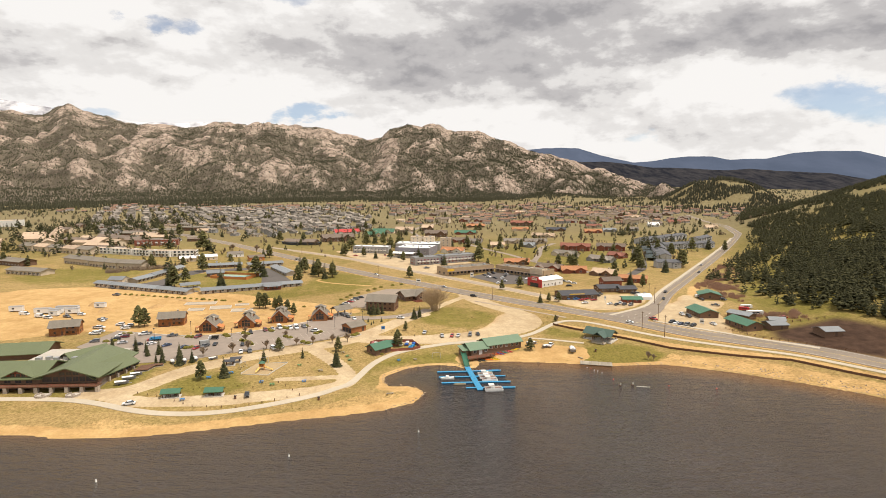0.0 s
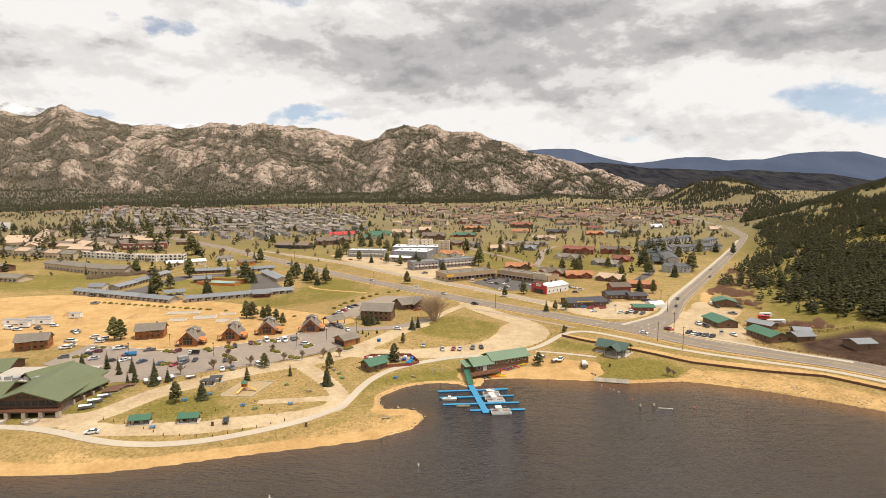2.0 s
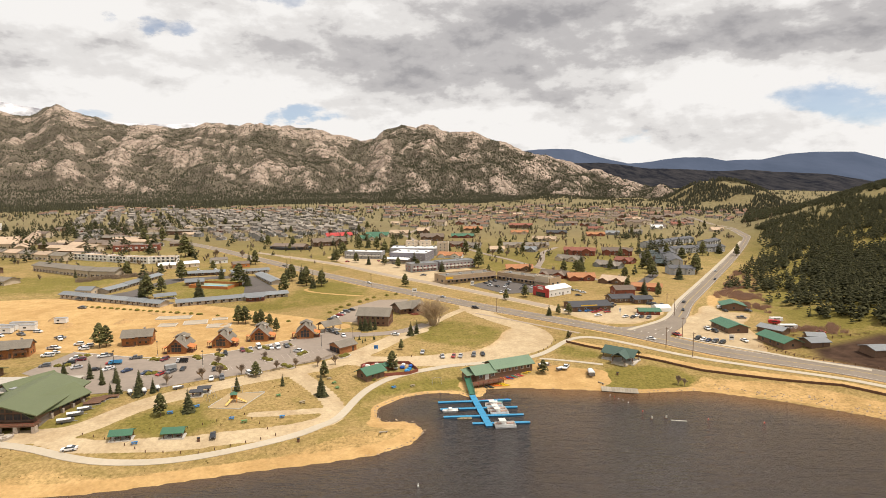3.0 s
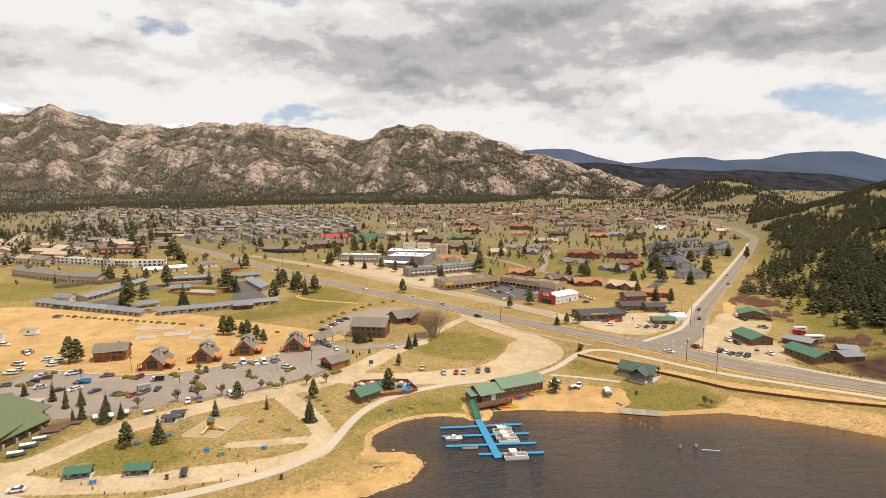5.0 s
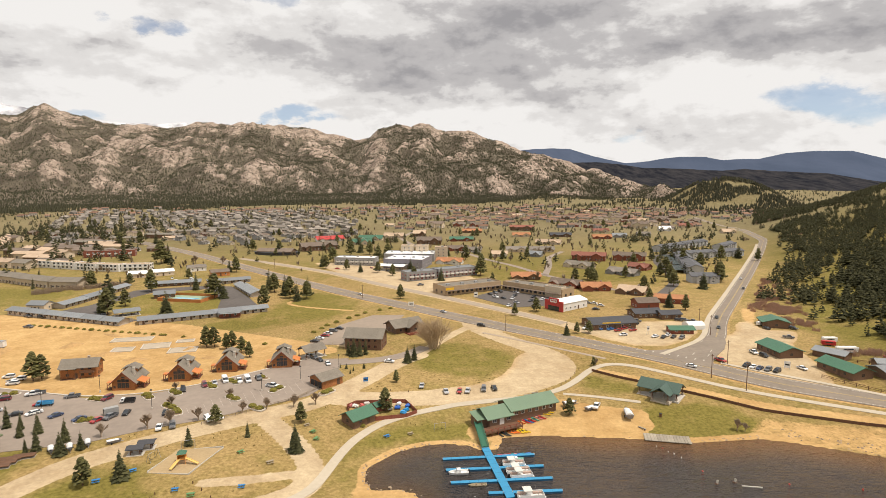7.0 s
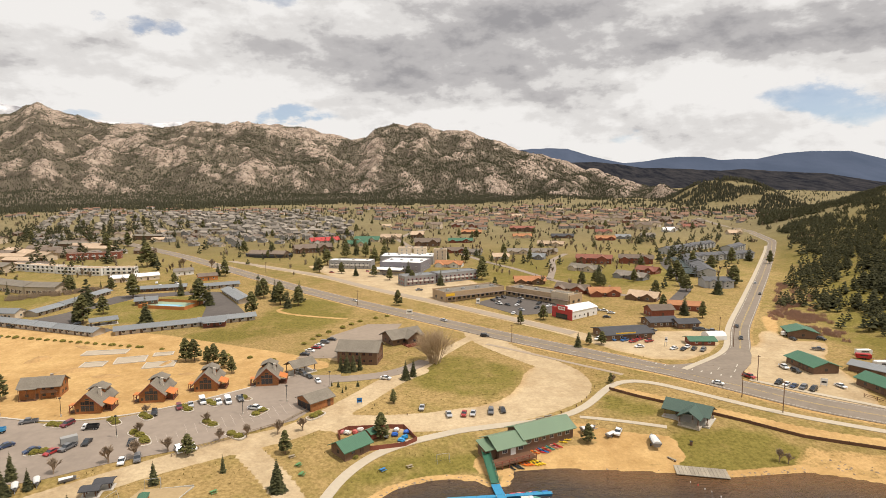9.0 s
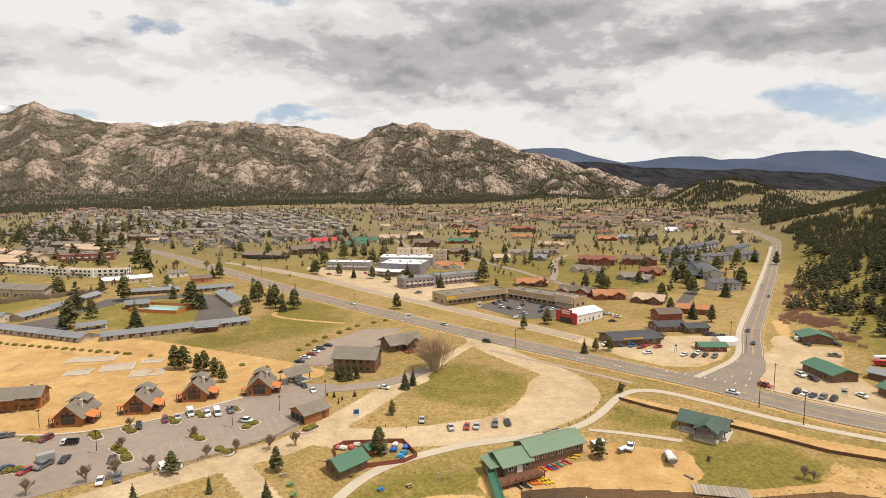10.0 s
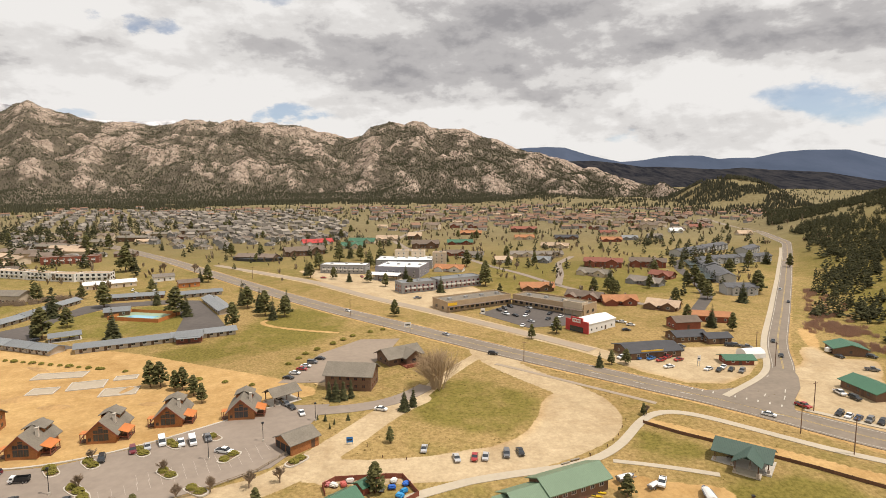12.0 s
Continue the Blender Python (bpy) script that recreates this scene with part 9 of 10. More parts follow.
def thicket(name, spots_, material, label, hgt=1.8):
    rnd_ = random.Random(3)
    bm = bmesh.new()
    for x, y, r in spots_:
        if line_distance(SIDE_ROAD, x, y) < 11:
            continue
        z = hz(x, y)
        for _ in range(85):
            a = rnd_.random() * 6.283
            px, py = x + r * rnd_.random() * math.cos(a), y + r * rnd_.random() * math.sin(a)
            tube(bm, (px, py, z - 0.1), (px + rnd_.uniform(-.6, .6), py + rnd_.uniform(-.6, .6), z + hgt * rnd_.uniform(0.4, 1.1)), 0.07, 0.03, 3)
    me = bpy.data.meshes.new(name)
    bm.to_mesh(me), bm.free()
    me.materials.append(material)
    return tagged(new(name, me), label, "brush", kind="stuff")


rnd = random.Random(77)
thicket("willow_brush", [(rnd.gauss(cx0, sg), rnd.gauss(cy0, sg), 2.2) for cx0, cy0, sg, n in ((245, 456, 9, 45), (229, 421, 8, 50), (214, 396, 6, 40), (217, 384, 7, 30), (206, 356, 5, 22), (198, 300, 4, 18), (205, 294, 4, 14), (262, 480, 7, 25), (420, 690, 14, 25)) for _ in range(n)], REDTWIG, "leafless red-brown willow brush below the hill")
thicket("grey_brush", [(-230 + 22 * t_ + rnd.uniform(-3, 3), 478 + 14 * t_ + rnd.uniform(-4, 4), 2.5) for t_ in np.linspace(-0.6, 1.6, 40)], BROWN_TWIG, "leafless grey hedge behind the motel", 3.0)
for k in range(26):                      # small round shrubs in a row behind the building site
    f = k / 25
    x, y = (-190 + 108 * f, 384 - 35 * f) if k < 18 else (-115 + 75 * (f - 0.72) * 3.5, 360 - 28 * (f - 0.72) * 3.5)
    clone(SHRUBS[k % 2], x, y, 40 * k, 0.72 + 0.1 * (k % 3))
for x, y, s in ((-28, 386, 1.3), (-24, 392, 1.2), (-20, 398, 1.1), (-34, 378, 1.2), (-38, 372, 1.1), (-40, 366, 1.0), (-12, 404, 1.2), (-6, 408, 1.1), (-43, 359, 1.0), (-16, 256, 1.0), (-12.5, 253.5, 0.8)):
    clone(SHRUBS[1], x, y, x * 9 % 360, s)

# ---------------- car park lines, building site, picnic ground ----------------
bm = bmesh.new()
for k in range(15):
    for row in (0, 1):
        cx_, cy_ = -70 + 2.35 * k + row * 5.5, 263.5 + 1.35 * k + row * 7.5
        if signed(PARKING, np.array(cx_), np.array(cy_)) < -5:
            a = radians(118)
            d_, n_ = Vector((math.cos(a), math.sin(a), 0)) * 2.4, Vector((-math.sin(a), math.cos(a), 0)) * 0.05
            vs = [bm.verts.new((cx_ + s * d_.x + t_ * n_.x, cy_ + s * d_.y + t_ * n_.y, hz(cx_ + s * d_.x, cy_ + s * d_.y) + 0.15)) for s, t_ in ((-1, -1), (1, -1), (1, 1), (-1, 1))]
            bm.faces.new(vs)
me = bpy.data.meshes.new("trim_parking_lines")
bm.to_mesh(me), bm.free()
me.materials.append(mat("faded_lot_paint", (0.40, 0.345, 0.29), 0.8, scale=3, vary=0.2, bump=0.05))
tagged(new("trim_parking_lines", me), "faded white parking lines on the asphalt", "road marking", kind="structure")
tagged(ribbon("pavement_kerb", [(-146, 290.4), (-134, 286.4), (-109, 278), (-89, 280.2), (-71, 290.1), (-52, 306), (-39, 317)], 0.35, 0.26, CONCRETE), "pale concrete kerb along the car park", "kerb")
tagged(ribbon("pavement_inn_drive", [(-36, 311), (-30, 309), (-22, 310.4), (-11.3, 312.2), (-2.2, 314.5), (5.6, 321.6), (11, 330)], 3.2, 0.13, ASPHALT), "worn asphalt drive to the inn", "drive")
tagged(slab("pavement_inn_lot", [(-43, 338), (-27, 337), (-12, 349), (-3, 372), (2, 392), (-16, 392), (-32, 372)], 0.1, mat("pinkish_asphalt", (0.27, 0.215, 0.165), 0.9, scale=0.5, vary=0.15, bump=0.2), 5), "pale asphalt lot beside the inn", "car park")
tagged(ribbon("pavement_frontage", [(-150, 628), (-115, 596), (-55, 540), (-17, 488), (19, 447), (44, 417), (66, 390), (85, 366)], 3.2, 0.1, mat("pale_asphalt", (0.33, 0.265, 0.195), 0.9, scale=0.5, vary=0.12, bump=0.2)), "pale frontage road beside the highway", "road")
tagged(ribbon("pavement_pavilion_path", [(58.1, 273.2), (63.5, 273.1), (70.1, 269.7), (77.0, 266.3), (82.9, 263.9)], 0.9, 0.14, PATH_TOP), "narrow pale path to the pavilion", "path")
tagged(ribbon("pavement_slope_lane", [(152, 440), (128, 478), (112, 512), (98, 560), (80, 600), (62, 660)], 2.6, 0.1, ASPHALT), "narrow asphalt lane between the houses", "road")
tagged(ribbon("pavement_slope_lane", [(112, 512), (128, 560), (140, 610), (165, 650)], 2.6, 0.1, ASPHALT), "asphalt lane climbing between the houses", "road")
tagged(ribbon("pavement_valley_lane", [(30, 660), (10, 740), (0, 800), (20, 880), (60, 960)], 3.0, 0.12, ASPHALT), "grey valley lane", "road")
tagged(ribbon("pavement_old_road", [(40, 352), (48, 345), (62, 331), (76, 317), (86, 307)], 1.0, 0.08, mat("pale_asphalt", (0.33, 0.265, 0.195))), "narrow old asphalt strip beside the highway", "path")
for x, y, L, W, r in ((-124, 337, 9, 7, 8), (-111.5, 342, 12, 9, 14), (-127, 353.5, 18, 7, 6), (-97, 334.5, 12, 8, 10), (-101, 349, 8, 5, 12)):
    f = thing("house_foundation", "pale concrete house foundation in bare dirt", "foundation", "foundations")
    part("footing", boxes((-L / 2, L / 2, -W / 2, -W / 2 + 0.4, -0.3, 0.3), (-L / 2, L / 2, W / 2 - 0.4, W / 2, -0.3, 0.3), (-L / 2, -L / 2 + 0.4, -W / 2 + 0.4, W / 2 - 0.4, -0.3, 0.3), (L / 2 - 0.4, L / 2, -W / 2 + 0.4, W / 2 - 0.4, -0.3, 0.3)), CONCRETE, f)
    part("floor_slab", boxes((-L / 2 + 0.4, L / 2 - 0.4, -W / 2 + 0.4, W / 2 - 0.4, -0.3, 0.1)), mat("fresh_slab", (0.40, 0.335, 0.25), 0.9, scale=1, vary=0.12), f)
    place(f, x, y, r)
for x, y, L, r in ((-207, 332, 8, 5), (-199, 331, 7, 0), (-190, 331, 7, 8), (-197, 326, 5, -5), (-225, 338, 7, 5), (-182, 345, 6, 0), (-196, 337, 12, 3)):
    c = thing("site_trailer", "white construction trailer on bare dirt", "trailer", "site trailers")
    part("box_body", boxes((-L / 2, L / 2, -1.3, 1.3, 0.5, 3.1)), WHITE_GEL, c)
    part("roof", boxes((-L / 2 - 0.1, L / 2 + 0.1, -1.4, 1.4, 3.1, 3.2)), STEEL, c)
    part("window", boxes((-L / 4, -L / 4 + 1.2, -1.34, -1.3, 1.5, 2.3)), GLASS, c)
    part("support", boxes((-L / 2 + 0.6, -L / 2 + 0.9, -1.2, 1.2, -0.1, 0.5), (L / 2 - 0.9, L / 2 - 0.6, -1.2, 1.2, -0.1, 0.5)), BLACK, c)
    place(c, x, y, r)


def picnic_table(cname, colour):
    t_ = thing("picnic_table", f"{cname} picnic table on the grass", "table", "picnic tables")
    m = mat("table_" + cname, colour, 0.6, scale=3, vary=0.15)
    part("tabletop", boxes((-0.95, 0.95, -0.4, 0.4, 0.72, 0.78)), m, t_)
    for y in (-0.75, 0.75):
        part("bench", boxes((-0.95, 0.95, y - 0.15, y + 0.15, 0.42, 0.47)), m, t_)
    for x in (-0.6, 0.6):
        part("leg", boxes((x - 0.05, x + 0.05, -0.8, 0.8, 0.36, 0.42), (x - 0.05, x + 0.05, -0.35, -0.25, 0, 0.72), (x - 0.05, x + 0.05, 0.25, 0.35, 0, 0.72)), m, t_)
    return t_


blue_t, wood_t, green_t = picnic_table("blue", (0.03, 0.18, 0.42)), picnic_table("weathered wooden", (0.30, 0.24, 0.16)), picnic_table("green", (0.10, 0.22, 0.08))
place(blue_t, -77.5, 220.8, 20), place(wood_t, -36, 229, 30), place(green_t, -51.6, 213.4, 10)
for x, y, o in ((-70.5, 225.5, blue_t), (-56.3, 216, blue_t), (-40.3, 216.5, blue_t), (-4.7, 247.6, blue_t), (2.6, 249.2, wood_t), (-27.3, 248.3, green_t), (-25.7, 244, green_t), (-29.8, 252.7, wood_t), (-45.4, 235, green_t), (-80, 201, blue_t)):
    clone(o, x, y, x * 11 % 90, 0.9)
play = thing("playground", "sandy playground with orange slides and green roof", "playground")
P4 = [(-66.5, 224.6), (-55.5, 223.2), (-51, 238), (-63, 236.4)]
tagged(slab("ground_play_sand", P4, 0.1, mat("play_sand", (0.37, 0.27, 0.145), 0.95, scale=1.5, vary=0.15, bump=0.3), 4), "tan sand bed of the playground", "sand")
for (x1, y1), (x2, y2) in zip(P4, P4[1:] + P4[:1]):
    b = thing("timber_edging", "weathered timber edging of the playground", "edging")
    L = length((x1, y1), (x2, y2))
    part("beam", boxes((0, L, -0.1, 0.1, -0.2, 0.18)), mat("weathered_post", (0.45, 0.42, 0.36)), b)
    b.matrix_basis = Matrix.Translation((x1, y1, hz((x1 + x2) / 2, (y1 + y2) / 2))) @ Matrix.Rotation(math.atan2(y2 - y1, x2 - x1), 4, "Z")
OR = mat("orange_plastic", (0.62, 0.25, 0.05), 0.4, scale=2, vary=0.1, bump=0)
YE = mat("yellow_plastic", (0.70, 0.48, 0.16), 0.4, scale=2, vary=0.1, bump=0)
for x in (-1, 1):
    for y in (-1, 1):
        part("post", boxes((x - 0.07, x + 0.07, y - 0.07, y + 0.07, 0, 3.0)), OR, play)
part("platform", boxes((-1.1, 1.1, -1.1, 1.1, 1.4, 1.5)), OR, play)
part("side_panel", boxes((-1.1, -1.04, -1.0, 1.0, 1.5, 2.3), (-1.0, 1.0, 1.04, 1.1, 1.5, 2.3)), OR, play)
bm = bmesh.new()
top = bm.verts.new((0, 0, 4.0))
rr = [bm.verts.new((x, y, 3.0)) for x, y in ((-1.3, -1.3), (1.3, -1.3), (1.3, 1.3), (-1.3, 1.3))]
for k in range(4):
    bm.faces.new((rr[k], rr[(k + 1) % 4], top))
bm.faces.new(rr[::-1])
part("roof", bm, TEAL_ROOF, play)
for rz, L in ((-25, 5.0), (-120, 4.6)):
    bm = bmesh.new()
    prism(bm, [(-0.45, 0.3), (-0.38, 0.0), (0.38, 0.0), (0.45, 0.3), (0.35, 0.3), (0.3, 0.1), (-0.3, 0.1), (-0.35, 0.3)], 1.1, L)
    for v in bm.verts:
        v.co.z += max(0.25, 1.5 - (v.co.x - 1.1) * 0.36)
    part("slide", turn(bm, rz), YE, play)
place(play, -59.3, 229.2, 10, 0.95)
for x, y, r in ((-60.5, 237.2, 15), (12, 251.5, 10), (-67.5, 231, 70)):
    s = thing("swing_frame", "steel swing frame on the play ground", "swing", "swings")
    bm = bmesh.new()
    for sx in (-1.8, 1.8):
        tube(bm, (sx, -0.8, -0.1), (sx, 0, 2.4), 0.05, 0.05), tube(bm, (sx, 0.8, -0.1), (sx, 0, 2.4), 0.05, 0.05)
    tube(bm, (-1.8, 0, 2.4), (1.8, 0, 2.4), 0.05, 0.05)
    part("frame", bm, STEEL, s)
    for sx in (-0.7, 0.7):
        part("swing_seat", boxes((sx - 0.25, sx + 0.25, -0.1, 0.1, 0.5, 0.55), (sx - 0.22, sx - 0.2, -0.01, 0.01, 0.55, 2.4), (sx + 0.2, sx + 0.22, -0.01, 0.01, 0.55, 2.4)), BLACK, s)
    place(s, x, y, r)
for x, y, r in ((-73.7, 234.7, 8), (-72, 237.8, 8)):
    place(open_shelter("small_bench_shelter", "small dark bench shelter with flat roof", 3.2, 2.0, 1.9, 0.25, DARK_ROOF, 2, False, False, "bench shelters"), x, y, r)


def covered_boat(label):
    root = thing("covered_boat", label, "boat", "boats on trailers")
    part("hull", boat_hull(5.6, 2.1, 0.9), mat("grey_hull", (0.2, 0.2, 0.21), 0.5, scale=2, vary=0.2), root)
    bm = bmesh.new()
    prism(bm, [(-1.0, 0.92), (-0.6, 1.25), (0, 1.4), (0.6, 1.25), (1.0, 0.92)], -2.7, 1.6)
    v0 = [v for v in bm.verts if v.co.x > 1]
    for v in v0:
        v.co.y *= 0.75
        v.co.z = 0.92 + (v.co.z - 0.92) * 0.6
    part("cover", bm, mat("pale_tarpaulin", (0.66, 0.65, 0.62), 0.7, scale=2, vary=0.12, bump=0.2), root, "pale tarpaulin cover")
    part("trailer_frame", boxes((-2.6, 3.6, -0.08, 0.08, -0.25, -0.12), (-1.2, -0.9, -1.0, 1.0, -0.25, -0.1)), STEEL, root)
    for sy in (-1.05, 1.05):
        w = part("wheel", turn(disc(bmesh.new(), 0.32, -0.1, 0.1, 12), 90, -1.0, sy, -0.2), TYRE, root)
    return root


cb = covered_boat("pale covered boat parked on grass")
place(cb, -107.8, 216, 20, 0.9, 0.5)
for x, y, r, s in ((-107.3, 220.6, 25, 0.9), (-106.5, 224.6, 25, 0.8), (-97.5, 237, -60, 0.75), (-93, 238, -60, 0.75), (-89.3, 240.3, -60, 0.75), (-82.5, 241.2, 30, 0.7), (58, 264.3, 20, 1.0), (75, 255.5, 80, 1.25), (64, 261, 35, 0.8)):
    clone(cb, x, y, r, s, 0.55 * s)
for x, y in ((-106.5, 229.5), (-106, 231.5), (-105.8, 233.2), (-103, 234.5)):
    place(open_shelter("boat_rack", "low dark rack beside the boats", 4, 1.0, 0.7, 0.08, TIMBER, 3, False, False, "boat racks"), x, y, 15)
for k, (x, y, c) in enumerate(((-1.5, 265, (0.03, 0.12, 0.45)), (1.5, 263.5, (0.03, 0.25, 0.5)), (-1.0, 267.8, (0.7, 0.7, 0.68)), (-13.5, 266.8, (0.5, 0.12, 0.1)), (-15.8, 266.5, (0.7, 0.68, 0.62)), (-12, 268.2, (0.65, 0.6, 0.55)), (2.2, 266.4, (0.04, 0.14, 0.5)), (-4, 264.5, (0.6, 0.62, 0.6)), (-17.5, 267.2, (0.55, 0.2, 0.2)), (0.5, 261.8, (0.05, 0.3, 0.6)))):
    c_ = thing("stored_gear", "tarpaulin-covered gear stacked in the yard", "gear", "yard gear")
    bm = boxes((-1.0, 1.0, -0.7, 0.7, 0, 0.9))
    bmesh.ops.bevel(bm, geom=bm.edges[:], offset=0.25, segments=2, affect="EDGES")
    for v in bm.verts:
        v.co += Vector((random.uniform(-.1, .1), random.uniform(-.1, .1), random.uniform(-.06, .12) if v.co.z > 0.3 else 0))
    part("cover", bm, mat("gear_%d" % k, c, 0.6, scale=2, vary=0.15), c_)
    part("pallet", boxes((-1.0, 1.0, -0.7, 0.7, -0.1, 0.02)), TIMBER, c_)
    place(c_, x, y, 37 * k, 1, 0.1)
for x, y, r in ((76.5, 247.5, 120), (-7.2, 207.2, 10), (44.9, 273, 20), (48, 274.5, 20)):
    b = thing("log_bench", "weathered log bench on bare sand", "bench", "log benches")
    part("seat", boxes((-1.4, 1.4, -0.25, 0.25, 0.3, 0.5)), mat("grey_planks", (0.3, 0.26, 0.2)), b)
    for x_ in (-1.0, 1.0):
        part("leg", boxes((x_ - 0.15, x_ + 0.15, -0.22, 0.22, -0.1, 0.3)), TIMBER, b)
    place(b, x, y, r)
for x, y in ((-32.5, 201.8), (85.4, 253.8), (-62, 202.2)):
    b = thing("litter_bin", "dark brown litter bin beside the trail", "bin", "litter bins")
    part("drum", turn(disc(bmesh.new(), 0.4, 0, 1.1, 12), 0), TIMBER, b).matrix_basis = pose(0, 0, 0, 0, -90, 0)
    part("lid", boxes((-0.42, 0.42, -0.42, 0.42, 1.1, 1.2)), BLACK, b)
    place(b, x, y, 0)
# stones along the shore
bm = bmesh.new()
rnd = random.Random(12)
shore_line = dense([tuple(p) for p in LAKE[9:40]], 1.3)
for x, y in shore_line:
    for _ in range(2 if -12 < x < 32 or 85 < x < 112 else 1):
        if rnd.random() < (0.75 if 85 < x < 112 or -12 < x < 32 or x > 130 else 0.12):
            r = rnd.uniform(0.15, 0.5)
            needle_clump(bm, Vector((x + rnd.uniform(-1.0, 1.0), y + rnd.uniform(-0.4, 1.6), 0.12)), r, rnd, 0.7)
me = bpy.data.meshes.new("shore_stones")
bm.to_mesh(me), bm.free()
me.materials.append(island_mat("shore_stone", (0.16, 0.11, 0.07), (0.42, 0.33, 0.23)))
tagged(new("shore_stones", me), "scattered brown stones along the water's edge", "stones", kind="stuff")
# tufts of dry grass and weeds
bm = bmesh.new()
for _ in range(2600):
    x, y = rnd.uniform(-130, 130), rnd.uniform(180, 345)
    if signed(LAKE, np.array(x), np.array(y)) < 7 or within(PARKING, np.array(x), np.array(y)) or line_distance(TRAIL, x, y) < 2.2 or line_distance(HIGHWAY, x, y) < 8 or any(line_distance(l_, x, y) < h_ + 0.3 for l_, h_ in TRACKS) or fbm(x / 14, y / 14, 2.0) < 0.02:
        continue
    if any(within(a_, np.array(x), np.array(y)) for a_, _ in AREAS):
        continue
    z = hz(x, y)
    r = rnd.uniform(0.15, 0.5)
    for k in range(3):
        a = rnd.random() * 6.283
        p = Vector((x + r * math.cos(a), y + r * math.sin(a), z))
        bm.faces.new((bm.verts.new(p + Vector((-0.12, 0, -0.05))), bm.verts.new(p + Vector((0.12, 0.05, -0.05))), bm.verts.new(p + Vector((rnd.uniform(-.15, .15), rnd.uniform(-.15, .15), rnd.uniform(0.2, 0.5))))))
me = bpy.data.meshes.new("grass_tufts")
bm.to_mesh(me), bm.free()
me.materials.append(island_mat("dry_tufts", (0.16, 0.12, 0.04), (0.28, 0.21, 0.08)))
tagged(new("grass_tufts", me), "tufts of dry grass beside the tracks", "grass", kind="stuff")


# ---------------- trailers and tents by the stables and the kiosk ----------------
def box_trailer(name, label, L, W, H, material, x, y, rz):
    root = thing(name, label, "trailer", "stable trailers")
    bm = boxes((-L / 2, L / 2, -W / 2, W / 2, 0.55, H))
    bmesh.ops.bevel(bm, geom=[e for e in bm.edges if abs(e.verts[0].co.x - e.verts[1].co.x) < 0.01], offset=0.25, segments=2, affect="EDGES")
    part("box_body", bm, material, root)
    for sx in (-0.5, 0.5):
        for sy in (-1, 1):
            part("wheel", disc(bmesh.new(), 0.38, -0.12, 0.12, 10), BLACK, root).matrix_basis = pose(sx, sy * (W / 2 - 0.1), 0.38, 0, 0, 90)
    part("drawbar", boxes((L / 2, L / 2 + 1.2, -0.08, 0.08, 0.5, 0.62)), STEEL, root)
    part("side_window", boxes((-L / 4, L / 4, -W / 2 - 0.02, -W / 2 - 0.004, 1.5, 2.0)), GLASS, root)
    return place(root, x, y, rz)


WHITE_PAINT, RED_PAINT = mat("trailer_white", (0.72, 0.70, 0.66), 0.45, scale=2, vary=0.08, bump=0.02), mat("trailer_red", (0.42, 0.03, 0.03), 0.45, scale=2, vary=0.1, bump=0.02)
box_trailer("horse_trailer", "long white horse trailer behind the stables", 9.0, 2.4, 2.7, WHITE_PAINT, 192.4, 305.6, -4)
box_trailer("horse_trailer", "red horse trailer behind the stables", 5.6, 2.2, 2.3, RED_PAINT, 193, 317.2, -25)
box_trailer("horse_trailer", "white horse trailer beside a red one", 6.5, 2.2, 2.5, WHITE_PAINT, 197.3, 322.2, -4)
box_trailer("horse_trailer", "small white trailer by the hay barn", 4.5, 2.0, 2.2, WHITE_PAINT, 184.5, 353.5, 10)
tent = thing("white_tent", "white fabric tent behind the kiosk", "tent")
bm = bmesh.new()
prism(bm, [(-3.2, -0.2), (-3.2, 2.0), (-2.2, 3.1), (0, 3.7), (2.2, 3.1), (3.2, 2.0), (3.2, -0.2)], -4.5, 4.5)
part("cover", bm, WHITE_PAINT, tent)
place(tent, 147.5, 351.5, 5)

# ---------------- rubble and spoil ----------------
rnd = random.Random(91)
bank = rounded([(116, 238.5), (135, 228.5), (152, 217.2), (167, 205.2), (176, 196.6), (235, 132)], 1.0, 4)
V, Fc = [], []
for _ in range(420):
    k = int(rnd.random() ** 0.8 * (len(bank) - 2))
    d = bank[k + 1] - bank[k]
    d /= np.linalg.norm(d)
    off = rnd.uniform(0.6, 7.5)
    x, y = bank[k] + np.array((-d[1], d[0])) * off + np.array((rnd.uniform(-.5, .5), rnd.uniform(-.5, .5)))
    z, r, n0 = hz(x, y), rnd.uniform(0.22, 0.62), len(V)
    V += [(x + r * rnd.uniform(.6, 1.2), y, z), (x, y + r * rnd.uniform(.6, 1.2), z), (x - r * rnd.uniform(.6, 1.2), y, z), (x, y - r * rnd.uniform(.6, 1.2), z), (x + rnd.uniform(-.3, .3) * r, y + rnd.uniform(-.3, .3) * r, z + r * rnd.uniform(.5, .9)), (x, y, z - 0.4 * r)]
    Fc += [(n0 + a, n0 + (a + 1) % 4, n0 + 4) for a in range(4)] + [(n0 + (a + 1) % 4, n0 + a, n0 + 5) for a in range(4)]
me = bpy.data.meshes.new("riprap")
me.from_pydata(V, [], Fc)
me.materials.append(island_mat("bank_stones", (0.22, 0.16, 0.10), (0.48, 0.36, 0.24)))
tagged(new("riprap", me), "scattered tan rubble stones along the sandy lake bank", "rubble", kind="stuff")

SPOIL = mat("spoil_dirt", (0.40, 0.25, 0.105), 0.95, scale=0.9, vary=0.3, bump=0.5)


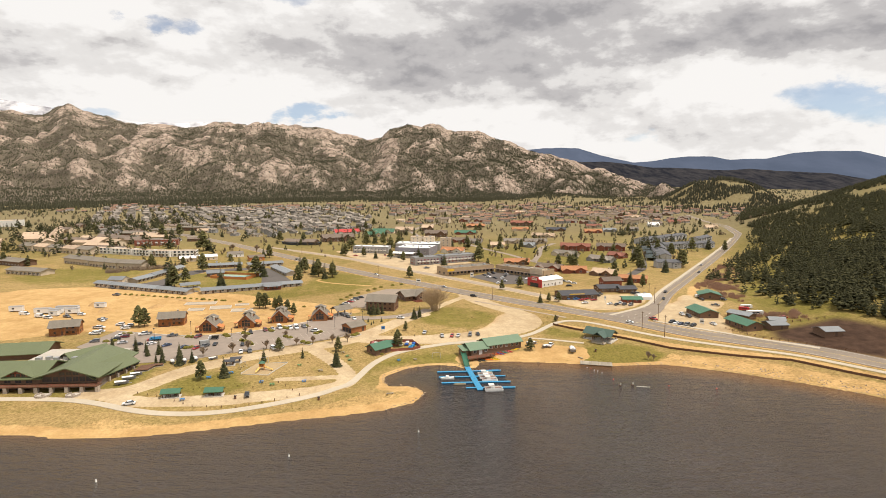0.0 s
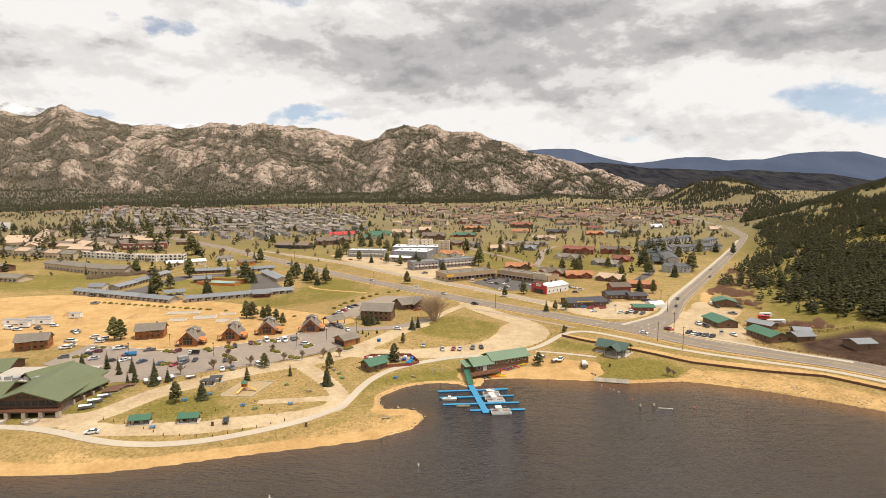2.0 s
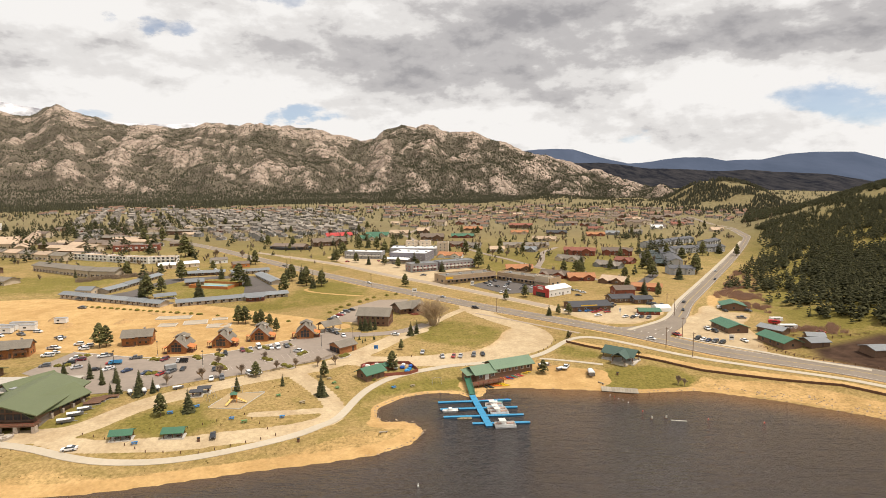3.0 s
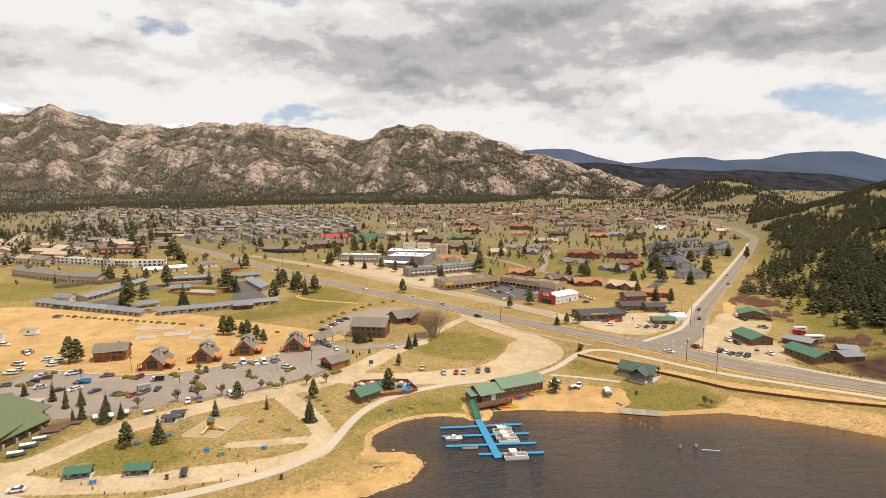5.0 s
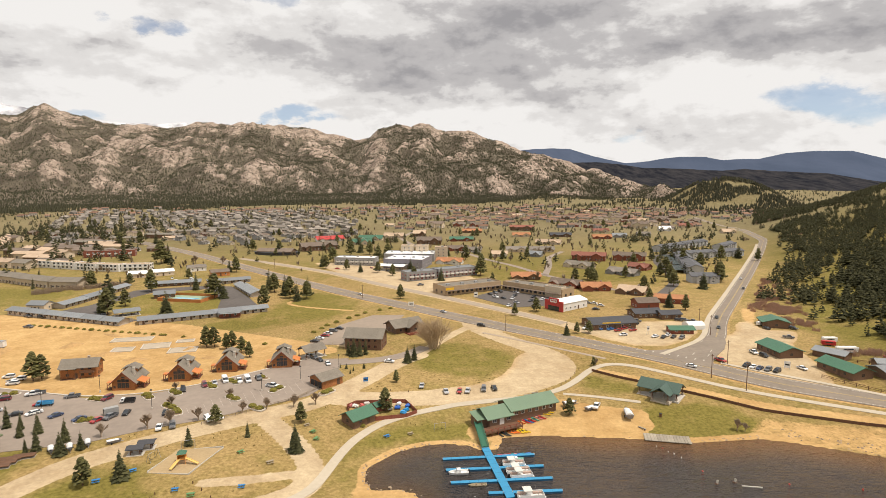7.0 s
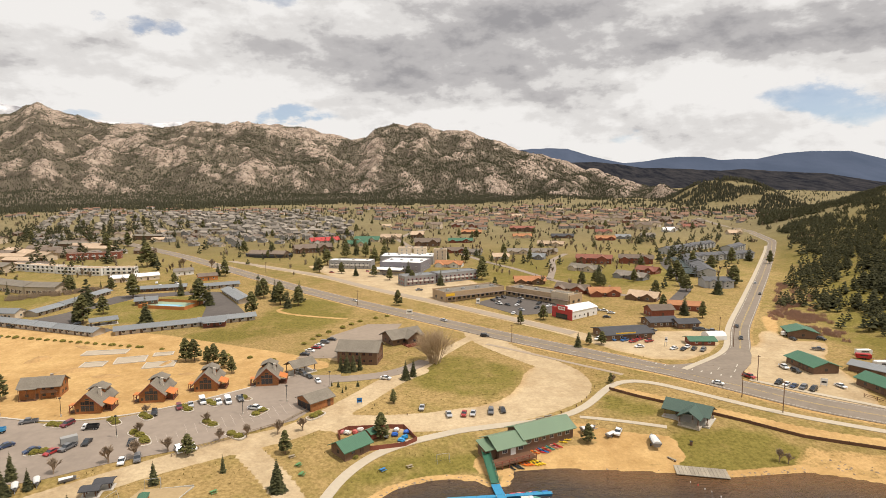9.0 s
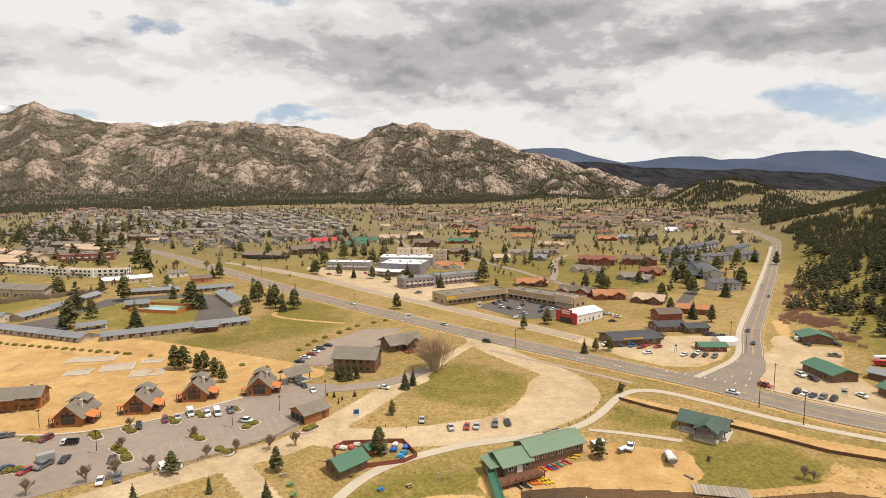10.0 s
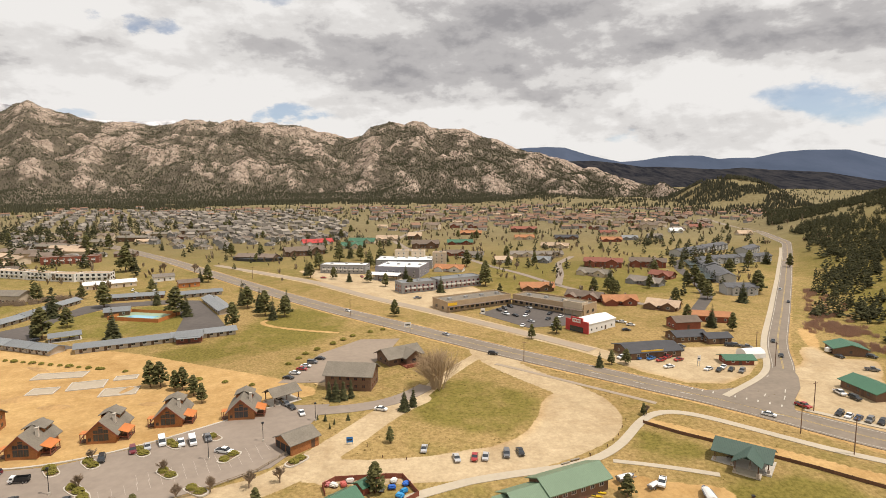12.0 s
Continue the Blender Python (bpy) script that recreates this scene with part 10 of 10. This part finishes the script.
def dirt_mound(x, y, L, W, H, rz, seed):
    """A heap of dug earth with an uneven top."""
    r_ = random.Random(seed)
    bm = bmesh.new()
    rows = []
    for i in range(6):
        f = i / 5
        rows.append([bm.verts.new((L / 2 * (1 - f) * math.cos(a) * r_.uniform(0.85, 1.15), W / 2 * (1 - f) * math.sin(a) * r_.uniform(0.85, 1.15), -0.3 + (H + 0.3) * f ** 0.8 * r_.uniform(0.85, 1.1))) for a in np.linspace(0, 6.283, 13)[:-1]])
    for p, q in zip(rows, rows[1:]):
        for j in range(12):
            bm.faces.new((p[j], p[(j + 1) % 12], q[(j + 1) % 12], q[j]))
    me = bpy.data.meshes.new("dirt_mound")
    bm.to_mesh(me), bm.free()
    me.polygons.foreach_set("use_smooth", [True] * len(me.polygons))
    me.materials.append(SPOIL)
    ob = tagged(new("dirt_mound", me), "heap of orange-brown dug earth on bare ground", "dirt heap", "spoil heaps")
    place(ob, x, y, rz)


for k, (x, y, L, W, H) in enumerate(((-112, 322, 13, 5, 1.0), (-128, 330, 16, 6, 1.2), (-150, 345, 12, 6, 1.6), (-95, 336, 10, 4, 0.8), (-176, 338, 15, 7, 2.0), (-190, 352, 10, 6, 1.8), (-140, 362, 18, 4, 0.8), (-82, 322, 9, 4, 0.7))):
    dirt_mound(x, y, L, W, H, 25 * k, 300 + k)

# ---------------- leafless trees between the houses ----------------
rng = np.random.default_rng(14)
V, Fc, count = [], [], 0
while count < 1500:
    u, d = rng.uniform(-38, 33), 470 + 850 * rng.random() ** 0.8
    x, y = d * math.tan(radians(u)), d
    if line_distance(HIGHWAY, x, y) < 17 or line_distance(SIDE_ROAD, x, y) < 12 or fbm(x / 90, y / 90, 12.0) < -0.05 or (-70 < x < 60 and y < 600) or (x > 0.5 * y and y < 700):
        continue
    count += 1
    hgt, z = rng.uniform(3.0, 7.5), float(relief(x, y)) + 4.8
    for k in range(15):                              # fine sprays of twig round a short stem
        a, f = rng.uniform(0, 6.283), rng.uniform(0.25, 0.8)
        tip = np.array((x + math.cos(a) * hgt * rng.uniform(0.12, 0.36), y + math.sin(a) * hgt * rng.uniform(0.12, 0.36), z + hgt * min(1.0, f + rng.uniform(0.1, 0.4))))
        root_p = np.array((x, y, z + hgt * f * 0.5))
        w = np.array((-math.sin(a), math.cos(a), 0.35)) * hgt * 0.055
        n0 = len(V)
        V += [tuple(root_p), tuple(root_p * 0.35 + tip * 0.65 + w), tuple(tip), tuple(root_p * 0.35 + tip * 0.65 - w)]
        Fc += [(n0, n0 + 1, n0 + 2), (n0, n0 + 2, n0 + 3)]
me = bpy.data.meshes.new("town_bare_trees")
me.from_pydata(V, [], Fc)
me.materials.append(island_mat("winter_twigs", (0.10, 0.075, 0.05), (0.26, 0.20, 0.135)))
tagged(new("town_bare_trees", me), "leafless brown trees among the valley houses", "trees", kind="stuff")
